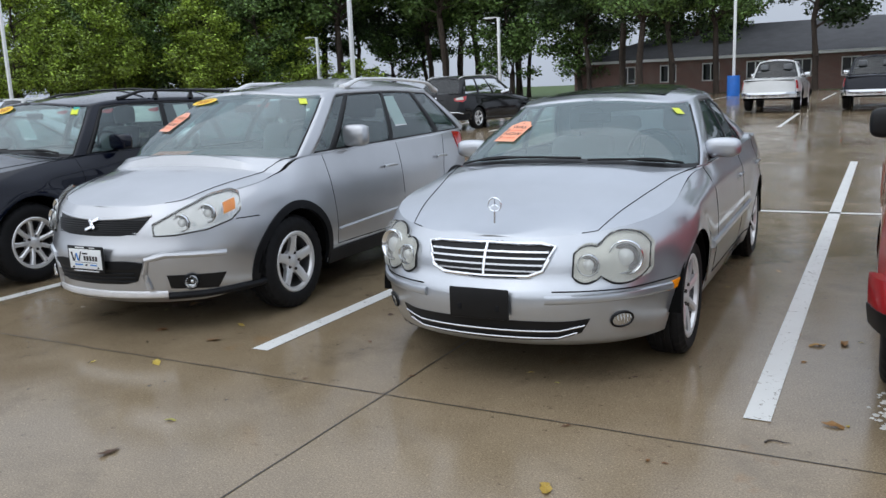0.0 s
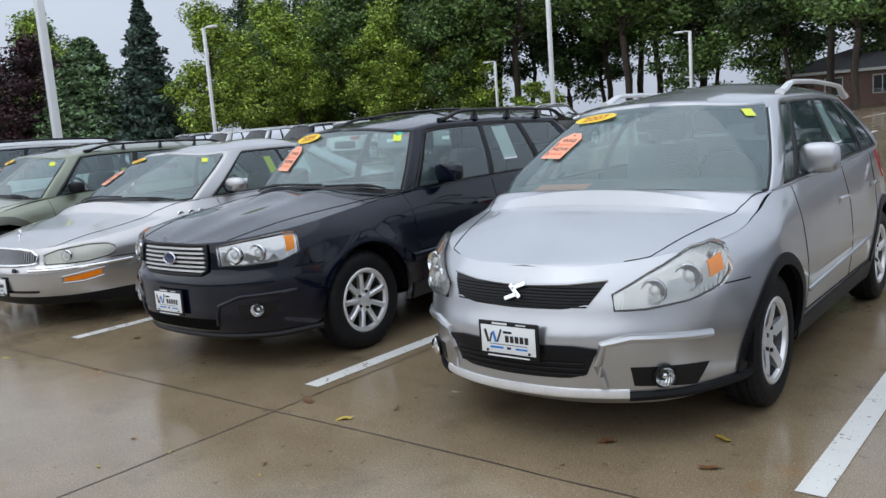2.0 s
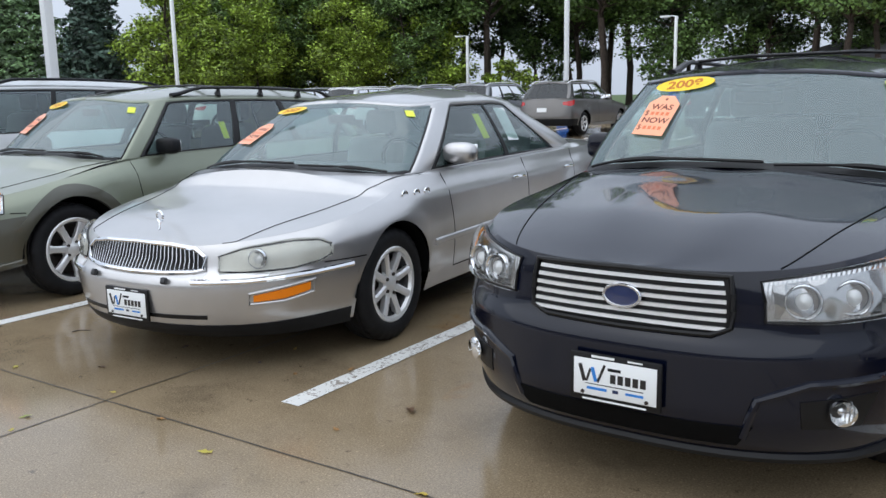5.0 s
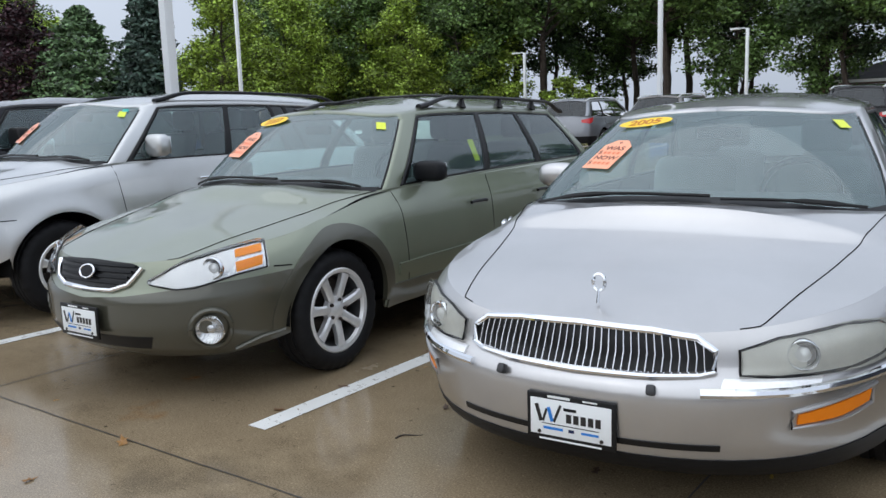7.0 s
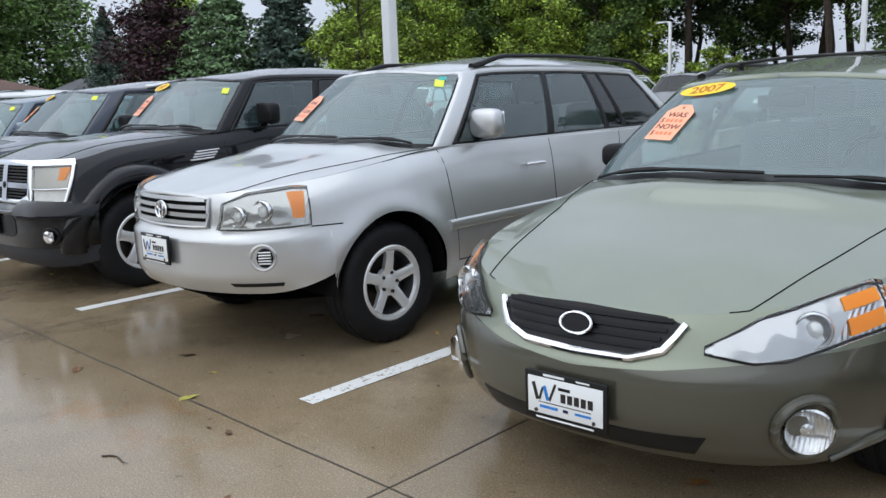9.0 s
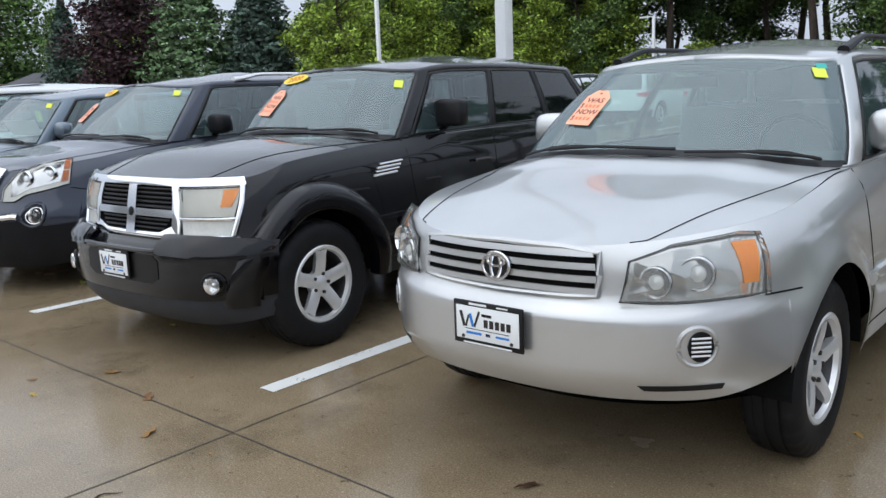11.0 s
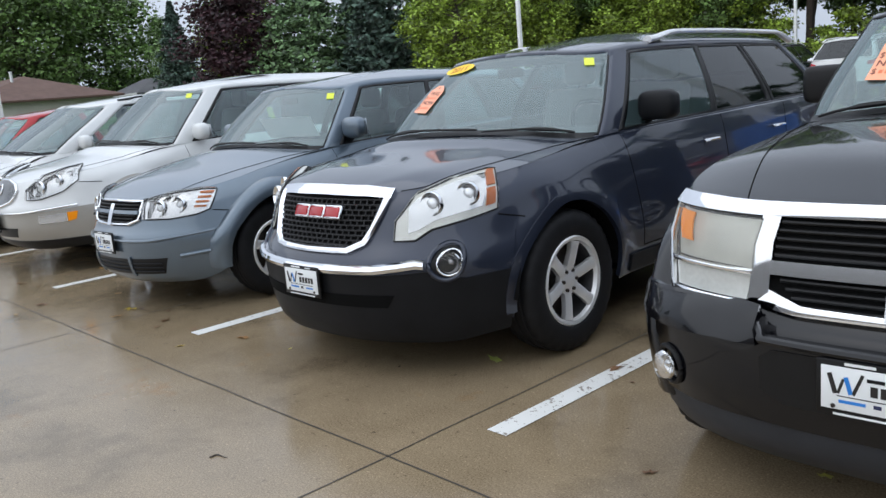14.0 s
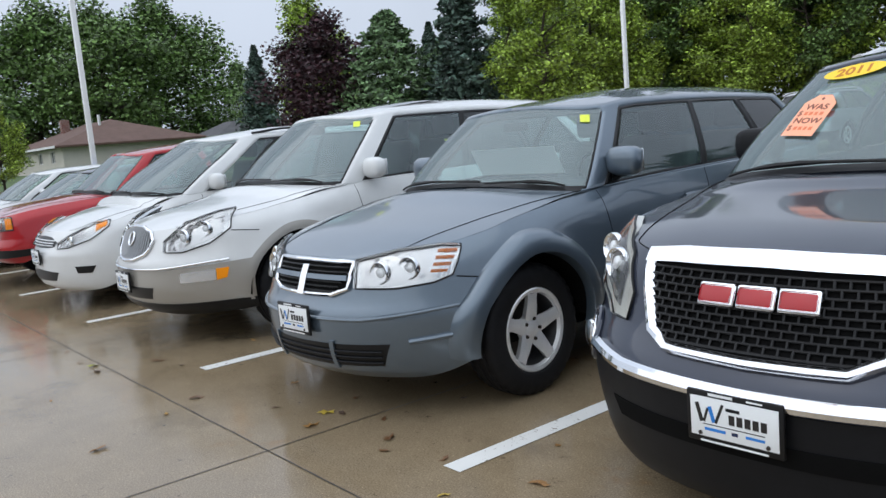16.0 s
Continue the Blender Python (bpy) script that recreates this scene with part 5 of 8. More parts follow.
def big_sedan(place):
    s = spec(5.25, 1.9, 1.46, 2.89, 1.1, 0.33, 0.66, 0.82, 0.965, 0.9, 0.95, 1.2, 1.88, 3.55, 4.42, [(0.02, 0.47), (0.495, 0.86)],
             D=0.95, n=2.4, lip=0.2, sweep=0.02, sill=0.21, Dr=0.5, gDr=0.3, w1=0.6, top=1.385, flare=0.016, crown_n=2.2, ra=0.37, Dw=0.5, w0=0.82, seat=M_TAN,
             front=[(0.18, 0.14), (0.24, 0.05), (0.34, 0.012), (0.47, 0.0), (0.52, 0.02), (0.545, 0.07), (0.66, 0.1), (0.8, 0.3)])
    c = Car("large_sedan", "silver large sedan with chrome waterfall grille and fender portholes", SILVER_W, s, place)
    c.build_shell(), c.build_cabin()
    c.wheel(0.33, 0.215, 0.21, 8, (0.05, 0.04), dish=0.02)
    c.headlight([(0.525, 0.620), (0.655, 0.655), (0.905, 0.680), (1.055, 0.675), (1.115, 0.650)], [(0.525, 0.545), (0.655, 0.538), (0.905, 0.550), (1.055, 0.575), (1.115, 0.600)], [(0.72, 0.605, 0.05)], None, M_HAZE, grey=M_LAMPPALE)
    t, b = mirror_u([(0.000, 0.672), (0.255, 0.667), (0.400, 0.653), (0.450, 0.618)]), mirror_u([(0.000, 0.528), (0.255, 0.531), (0.400, 0.538), (0.445, 0.556)])
    g = c.patch("grille", t, b, M_BLACK, 0.004, 0.02, False, nu=20)[0]
    c.strip("grille_surround", t + b[::-1], 0.012, M_CHROME, False, 0.01, True, parent=g)
    for k in range(33):
        u = -0.416 + k * 0.026
        zt = float(np.interp(abs(u), [0, 0.25, 0.40, 0.455], [0.668, 0.663, 0.65, 0.61]))
        zb = float(np.interp(abs(u), [0, 0.25, 0.40, 0.455], [0.53, 0.534, 0.541, 0.56]))
        c.strip("grille_bar", [(u, zb), (u, zt)], 0.0026, M_SATIN, False, 0.012, parent=g)
    for u in (-0.27, 0.27):
        e = from_bm("bumper_guard", box_bm((0.03, 0.035, 0.03), (0, 0, 0), 0.008), M_BARREL, c.root)
        e.matrix_basis = c.frame_at(u, 0.5, 0.015)
    c.strip("chrome_bumper_strip", [(0.42, 0.5), (0.7, 0.502), (c.u_at(0.68), 0.53)], 0.016, M_CHROME, True, 0.004, flat=1.0)
    c.patch("corner_lamp", [(0.48, 0.535), (0.8, 0.535)], [(0.48, 0.515), (0.8, 0.513)], M_ALLOY, 0.006, 0.02, nu=8, nv=3)
    c.patch("turn_signal", [(0.74, 0.428), (0.9, 0.452), (1.03, 0.472)], [(0.74, 0.395), (0.9, 0.402), (1.03, 0.43)], M_AMBERDEEP, 0.006, 0.02)
    c.strip("signal_surround", [(0.72, 0.438), (0.9, 0.465), (1.05, 0.486), (1.05, 0.42), (0.9, 0.39), (0.72, 0.384)], 0.008, c.paint, True, 0.004, True)
    c.patch("lower_valance", mirror_u([(0.0, 0.275), (0.8, 0.275), (c.u_at(0.7), 0.29)]), mirror_u([(0.0, 0.2), (0.8, 0.2), (c.u_at(0.7), 0.2)]), M_GREYPL, 0.004, 0.02, False, nu=30, nv=4)
    c.patch("air_slot", mirror_u([(0.0, 0.33), (0.5, 0.33)]), mirror_u([(0.0, 0.31), (0.5, 0.31)]), M_BLACK, 0.004, 0.02, False, nu=20, nv=3)
    c.plate(0.37, 0.0, 0.01)
    y, z = 0.24, c.zc(0.24)
    mesh_object("bonnet_ornament", *tube([(0, y, z - 0.02), (0, y + 0.01, z + 0.03)], 0.006, 8), M_CHROME, c.root)
    v, f = tube([(0.022 * math.sin(a), y + 0.012, z + 0.05 + 0.03 * math.cos(a)) for a in np.linspace(0, 2 * math.pi, 21)[:-1]], 0.007, 6, True)
    mesh_object("ornament_shield", v, f, M_CHROME, c.root)
    for k in range(3):
        y = 1.27 + k * 0.105
        for sg in (1, -1):
            m = c.frame_at(c.u_at(y), 0.83, 0.0)
            v, f = lathe([(0.002, 0.034), (0.008, 0.03), (0.006, 0.024), (-0.004, 0.018), (-0.004, 0.001)], 18)
            p = m.translation
            mesh_object("fender_porthole", [(sg * (p.x + a), p.y + b2, p.z + d * 0.72) for a, b2, d in v], f, M_CHROME, c.root)
    c.mirrors(c.paint, (0.4, 0.09), (0.26, 0.15, 0.15), power=2.6)
    c.doors([(1.82, 1.72), (2.95, 2.95), (3.75, 3.95)], 0.8, (2.75, 3.75), M_CHROME)
    c.strip("side_moulding", [(c.u_at(1.52), 0.51), (c.u_at(3.6), 0.54)], 0.016, c.paint, True, 0.004, flat=1.3)
    c.wipers()
    c.strip("bumper_gap", [(1.08, 0.560), (c.u_at(s["fo"] - s["ra"] * 0.90), 0.560)], 0.0035, M_DARK, True, 0.0005)
    c.stickers("2005", True, ypos=(-0.22, 0.86), tpos=(-0.27, 0.5), lime=(0.58, 0.85))
    c.window_paper(1.64, 0.55, 0.2, 0.28)
    c.window_paper(1.36, 0.55, 0.1, 0.2, M_LIME, "window_sticker")
    return c


def green_wagon(place):
    s = spec(4.73, 1.77, 1.545, 2.67, 0.98, 0.34, 0.70, 0.84, 0.995, 0.945, 1.0, 1.28, 1.8, 4.25, 4.62, [(0.02, 0.36), (0.39, 0.65), (0.685, 0.96)],
             D=0.88, n=2.4, Dw=0.36, lip=0.24, sill=0.27, rear_lip=0.34, w1=0.575, top=1.45, flare=0.015, ra=0.40, crown_n=2.3, ridge=0.015, ridge_at=0.35,
             front=[(0.22, 0.14), (0.28, 0.05), (0.4, 0.0), (0.52, 0.0), (0.57, 0.03), (0.72, 0.1), (0.85, 0.25)])
    c = Car("wagon", "sage green wagon with grey-green lower cladding and black roof rails", GREEN, s, place)
    c.build_shell(), c.build_cabin()
    c.wheel(0.34, 0.22, 0.225, 7, (0.05, 0.05), dish=0.02)
    c.headlight([(0.425, 0.622), (0.590, 0.703), (0.820, 0.757), (0.970, 0.780), (1.010, 0.775)], [(0.425, 0.603), (0.570, 0.580), (0.660, 0.586), (0.860, 0.640), (1.010, 0.662)], [(0.740, 0.672, 0.055)], [([(0.85, 0.748), (0.99, 0.768)], [(0.85, 0.715), (0.99, 0.736)]), ([(0.85, 0.694), (0.99, 0.718)], [(0.855, 0.650), (0.985, 0.676)])], cavity=(0.04, 0.66, 0.06, 0.94))
    t, b = mirror_u([(0.0, 0.71), (0.3, 0.7), (0.37, 0.675)]), mirror_u([(0.0, 0.565), (0.2, 0.57), (0.3, 0.6)])
    g = c.patch("grille", t, b, M_BLACK, 0.004, 0.02, False, nu=18)[0]
    c.strip("grille_surround", [(-0.37, 0.68)] + b + [(0.37, 0.68)], 0.013, M_CHROME, False, 0.01, parent=g)
    for k in range(4):
        z = 0.605 + k * 0.027
        w = 0.27 + 0.02 * k
        c.patch("grille_slat", [(-w, z + 0.006), (w, z + 0.006)], [(-w, z - 0.006), (w, z - 0.006)], M_GREYPL, 0.016, 0.015, False, nu=16, nv=3, parent=g)
    v, f = lathe([(0, 0.058), (0.01, 0.054), (0.012, 0.001)], 24)
    e = mesh_object("badge", [(b2, d * 0.58, a) for a, b2, d in v], f, M_GREYPL, g)
    e.matrix_basis = c.frame_at(0, 0.645, 0.02)
    mesh_object("badge_rim", *tube([(0.058 * math.cos(a), 0.034 * math.sin(a), 0.011) for a in np.linspace(0, 2 * math.pi, 25)[:-1]], 0.005, 6, True), M_CHROME, e)
    # two-tone lower body
    c.patch("bumper_cladding", mirror_u([(0.0, 0.525), (0.3, 0.545), (0.7, 0.6), (c.u_at(0.6), 0.635)]), mirror_u([(0.0, 0.23), (0.4, 0.23), (0.8, 0.235), (c.u_at(0.6), 0.3)]), GREEN_D, 0.006, 0.02, False, nu=40, nv=14)
    c.arch_trim(GREEN_D, 0.075, 0.012)
    c.patch("lower_intake", mirror_u([(0.0, 0.345), (0.46, 0.35)]), mirror_u([(0.0, 0.285), (0.42, 0.285)]), M_BLACK, 0.009, 0.02, False, nu=18)
    ring_of(c, "fog_recess", 0.755, 0.385, 0.095, 0.016, GREEN_D, off=0.012)
    c.bowl("fog_lamp", 0.755, 0.385, 0.072, off=0.02, glassy=M_LENS)
    c.strip("bumper_crease", [(0.85, 0.26), (1.0, 0.31), (1.12, 0.33)], 0.012, GREEN_D, True, 0.01)
    c.plate(0.41, 0.0, 0.03)
    c.patch("door_cladding", [(c.u_at(1.5), 0.52), (c.u_at(3.2), 0.55)], [(c.u_at(1.5), 0.45), (c.u_at(3.2), 0.47)], GREEN, 0.014, 0.02, nu=18, nv=4)
    c.patch("sill_cladding", [(c.u_at(1.4), 0.4), (c.u_at(3.24), 0.4)], [(c.u_at(1.4), 0.27), (c.u_at(3.24), 0.27)], GREEN_D, 0.012, 0.04, nu=18, nv=4)
    c.mirrors(M_GREYPL, (0.32, 0.07), (0.24, 0.13, 0.14), power=3.5)
    c.doors([(1.62, 1.55), (2.62, 2.62), (3.3, 3.55)], 0.8, (2.42, 3.38), M_BLACK)
    c.rails(M_BLACK, 2.2, 4.35, 0.565, 0.055, 0.018, 3, (2.7, 3.7))
    c.wipers()
    c.strip("bumper_gap", [(1.05, 0.660), (c.u_at(s["fo"] - s["ra"] * 0.95), 0.655)], 0.0035, M_DARK, True, 0.0005)
    c.stickers("2007", True, ypos=(-0.22, 0.88), tpos=(-0.27, 0.55), lime=(0.6, 0.83))
    c.window_paper(1.32, 0.35, 0.07, 0.16, M_LIME, "window_sticker")
    return c


def silver_suv(place):
    s = spec(4.69, 1.825, 1.69, 2.715, 0.95, 0.355, 0.92, 1.01, 1.135, 1.07, 1.1, 1.2, 1.7, 4.1, 4.55, [(0.02, 0.35), (0.375, 0.61), (0.625, 0.70, M_PRIV), (0.72, 0.95, M_PRIV)],
             D=0.85, n=2.45, Dw=0.34, lip=0.40, sill=0.3, rear_lip=0.4, w1=0.62, top=1.6, flare=0.03, ra=0.42, ridge=0.02, ridge_at=0.55,
             front=[(0.36, 0.1), (0.41, 0.04), (0.5, 0.0), (0.69, 0.0), (0.735, 0.045), (0.92, 0.07), (1.0, 0.16)])
    c = Car("suv", "pale silver mid-size SUV with a barred grille and roof rails", SILVER_H, s, place)
    c.build_shell(), c.build_cabin()
    c.wheel(0.355, 0.225, 0.21, 5, (0.07, 0.055), dish=0.03)
    c.headlight([(0.520, 0.880), (0.670, 0.925), (0.920, 0.950), (1.000, 0.945)], [(0.480, 0.745), (0.670, 0.745), (0.920, 0.755), (1.000, 0.760)], [(0.600, 0.815, 0.055), (0.740, 0.840, 0.06)], ([(0.885, 0.93), (0.98, 0.932)], [(0.905, 0.80), (0.965, 0.80)]), M_HAZE, cavity=(0.04, 0.66, 0.06, 0.94))
    t, b = mirror_u([(0.000, 0.925), (0.290, 0.920), (0.420, 0.905)]), mirror_u([(0.000, 0.750), (0.290, 0.755), (0.400, 0.760)])
    g = c.patch("grille", t, b, M_DARK, 0.004, 0.02, False, nu=18)[0]
    c.strip("grille_surround", t + b[::-1], 0.012, c.paint, False, 0.008, True, parent=g)
    for k in range(4):
        z = 0.775 + k * 0.042
        c.patch("grille_slat", [(-0.4, z + 0.011), (0.4, z + 0.011)], [(-0.4, z - 0.011), (0.4, z - 0.011)], c.paint, 0.018, 0.02, False, nu=16, nv=3, parent=g)
    v, f = lathe([(0, 0.06), (0.008, 0.056), (0.008, 0.001)], 24)
    e = mesh_object("badge", [(b2, d * 0.8, a) for a, b2, d in v], f, M_BLACK, g)
    e.matrix_basis = c.frame_at(0, 0.835, 0.02)
    for rx, ry, dy in ((0.06, 0.048, 0), (0.038, 0.02, 0.018), (0.022, 0.044, 0)):
        mesh_object("badge_ring", *tube([(rx * math.cos(a), dy + ry * math.sin(a), 0.01) for a in np.linspace(0, 2 * math.pi, 21)[:-1]], 0.006, 6, True), M_CHROME, e)
    ring_of(c, "fog_recess", 0.755, 0.6, 0.066, 0.01, c.paint, off=-0.003)
    v = c.patch("fog_cover", *oval(0.765, 0.6, 0.045, 0.052), M_GREYPL, 0.006, 0.02)
    for k in range(5):
        z = 0.57 + 0.015 * k
        c.strip("fog_slat", [(0.732, z), (0.797, z)], 0.004, M_ALLOY, True, 0.007)
    c.patch("lower_slot", [(0.560, 0.462), (0.860, 0.462)], [(0.580, 0.443), (0.850, 0.443)], M_BLACK, 0.003, 0.02, nu=8, nv=3)
    c.plate(0.625, -0.0, 0.025)
    c.mirrors(c.paint, (0.35, 0.12), (0.25, 0.14, 0.2), power=3.4)
    c.doors([(1.5, 1.42), (2.5, 2.5), (3.2, 3.4)], 0.93, (2.28, 3.25), M_CHROME)
    c.strip("side_moulding", [(c.u_at(1.4), 0.63), (c.u_at(3.15), 0.65)], 0.02, c.paint, True, 0.004, flat=1.6)
    c.rails(M_GREYPL, 2.0, 4.25, 0.6, 0.055, 0.02, 2)
    c.wipers()
    c.strip("bumper_gap", [(1.00, 0.750), (c.u_at(s["fo"] - s["ra"] * 0.85), 0.750)], 0.0035, M_DARK, True, 0.0005)
    c.stickers("", True, tpos=(-0.27, 0.5), lime=(0.6, 0.84), teal=True)
    return c


def black_suv(place):
    s = spec(4.54, 1.8, 1.76, 2.763, 0.71, 0.38, 1.0, 1.09, 1.215, 1.17, 1.19, 1.36, 1.78, 4.15, 4.45, [(0.02, 0.35), (0.385, 0.66, M_PRIV), (0.7, 0.95, M_PRIV)],
             D=0.55, n=3.0, lip=0.26, sill=0.34, rear_lip=0.42, w1=0.66, top=1.67, flare=0.0, inset=-0.005, ra=0.44, crown_n=3.5, Dw=0.28, gn=3.4, w0=0.8,
             front=[(0.25, 0.12), (0.33, 0.03), (0.5, 0.0), (0.66, 0.0), (0.7, 0.06), (0.9, 0.1), (1.02, 0.13), (1.1, 0.2)])
    c = Car("suv", "black boxy SUV with chrome crosshair grille and bulging wheel arches", BLACK_N, s, place)
    c.build_shell(), c.build_cabin()
    c.wheel(0.38, 0.24, 0.22, 5, (0.085, 0.075), dish=0.03, lugs=5)
    c.headlight([(0.45, 0.985), (0.86, 0.995)], [(0.45, 0.828), (0.81, 0.835)], [], ([(0.755, 0.98), (0.85, 0.985)], [(0.725, 0.89), (0.79, 0.892)]), M_HAZE, grey=M_LAMPPALE)
    t, b = mirror_u([(0.0, 1.0), (0.40, 0.995)]), mirror_u([(0.0, 0.71), (0.28, 0.715), (0.40, 0.755)])
    g = c.patch("grille", t, b, M_DARK, 0.004, 0.02, False, nu=18)[0]
    for name, both, t, b in (
        ("grille_frame", False, mirror_u([(0.0, 1.03), (0.45, 1.03), (0.9, 1.035)]), mirror_u([(0.0, 0.995), (0.45, 0.993), (0.9, 0.998)])),
        ("grille_frame", False, mirror_u([(0.0, 0.732), (0.28, 0.736), (0.41, 0.785)]), mirror_u([(0.0, 0.706), (0.3, 0.706), (0.45, 0.728)])),
        ("grille_post", True, [(0.39, 1.0), (0.455, 1.0)], [(0.39, 0.76), (0.455, 0.712)]),
        ("lamp_frame", True, [(0.44, 0.732), (0.80, 0.735)], [(0.44, 0.709), (0.79, 0.712)]),
        ("lamp_frame", True, [(0.44, 0.832), (0.83, 0.836)], [(0.44, 0.815), (0.82, 0.819)]),
        ("lamp_frame", True, [(0.868, 1.005), (0.9, 1.015)], [(0.785, 0.71), (0.81, 0.714)]),
    ):
        c.patch(name, t, b, M_CHROME, 0.026, 0.04, both, nu=26, nv=4, parent=g if not both else None, bulge=0.004)
    for k in range(11):
        z = 0.735 + k * 0.0245
        w = min(0.385, 0.30 + 0.02 * k)
        c.strip("grille_slat", [(-w, z), (w, z)], 0.007, M_BLACK, False, 0.012, parent=g)
    c.patch("grille_cross_bar", [(-0.39, 0.866), (0.39, 0.866)], [(-0.39, 0.824), (0.39, 0.824)], M_SATIN, 0.03, 0.03, False, nu=12, nv=3, parent=g)
    c.patch("grille_upright", [(-0.045, 0.995), (0.045, 0.995)], [(-0.045, 0.72), (0.045, 0.72)], M_SATIN, 0.036, 0.03, False, nu=4, nv=8, parent=g)
    e = from_bm("badge", ellipsoid_bm((0.05, 0.055, 0.02), (0, 0, 0), 14), M_GREYPL, g)
    e.matrix_basis = c.frame_at(0, 0.845, 0.036)
    c.patch("lower_lamp", [(0.46, 0.814), (0.81, 0.817)], [(0.47, 0.735), (0.78, 0.738)], M_LAMPPALE, 0.012, 0.02, nu=8, nv=4)
    # chunky bumper
    c.patch("bumper", mirror_u([(0.0, 0.655), (0.35, 0.655), (0.42, 0.665), (0.62, 0.66), (0.68, 0.645), (c.u_at(0.36), 0.645)]), mirror_u([(0.0, 0.40), (0.42, 0.40), (0.68, 0.40), (c.u_at(0.36), 0.41)]), c.paint, 0.05, 0.08, False, nu=46, nv=8, angle=25)
    c.patch("bumper_corner", [(0.40, 0.70), (0.50, 0.72), (0.66, 0.72), (c.u_at(0.36), 0.70)], [(0.37, 0.64), (0.5, 0.64), (0.66, 0.63), (c.u_at(0.36), 0.62)], c.paint, 0.075, 0.08, nu=16, nv=4, angle=50)
    c.patch("lower_valance", mirror_u([(0.0, 0.415), (0.6, 0.42), (c.u_at(0.36), 0.45)]), mirror_u([(0.0, 0.25), (0.6, 0.25), (c.u_at(0.36), 0.29)]), M_VALANCE, 0.04, 0.06, False, nu=40, nv=5)
    c.bowl("fog_lamp", 0.73, 0.49, 0.048, off=0.066, glassy=M_LENS)
    ring_of(c, "fog_surround", 0.73, 0.49, 0.058, 0.01, M_BLACK, off=0.056)
    c.patch("bumper_recess", mirror_u([(0.0, 0.63), (0.33, 0.63), (0.37, 0.6)]), mirror_u([(0.0, 0.47), (0.3, 0.47), (0.37, 0.5)]), M_BLACK, 0.054, 0.02, False, nu=18, nv=4)
    c.strip("bumper_edge", mirror_u([(0.0, 0.655), (0.36, 0.657), (0.42, 0.7), (0.66, 0.7), (c.u_at(0.34), 0.68)]), 0.014, c.paint, False, 0.062)
    c.plate(0.56, -0.03, 0.068)
    c.flare(c.paint, 0.15, 0.065)
    m = c.frame_at(c.u_at(1.32), 0.99, 0.004)
    for k in range(4):
        c.strip("fender_vent_slat", [(c.u_at(1.2 + 0.02 * k), 0.965 + 0.022 * k), (c.u_at(1.42 + 0.02 * k), 0.975 + 0.022 * k)], 0.008, M_CHROME if k % 2 else M_ALLOY, True, 0.006)
    c.mirrors(M_BLACK, (0.55, 0.13), (0.25, 0.13, 0.2), power=5.5)
    c.doors([(1.62, 1.55), (2.55, 2.55), (3.25, 3.4)], 0.97, (2.35, 3.25), c.paint, sill=0.46)
    c.strip("side_moulding", [(c.u_at(1.4), 0.66), (c.u_at(3.0), 0.68)], 0.02, c.paint, True, 0.006, flat=1.5)
    c.patch("sill_cladding", [(c.u_at(1.3), 0.44), (c.u_at(3.0), 0.44)], [(c.u_at(1.3), 0.34), (c.u_at(3.0), 0.34)], M_BLACK, 0.015, 0.05, nu=14, nv=4)
    c.wipers()
    c.stickers("2008", True, ypos=(-0.22, 0.87), tpos=(-0.27, 0.5), lime=(0.62, 0.78))
    return c


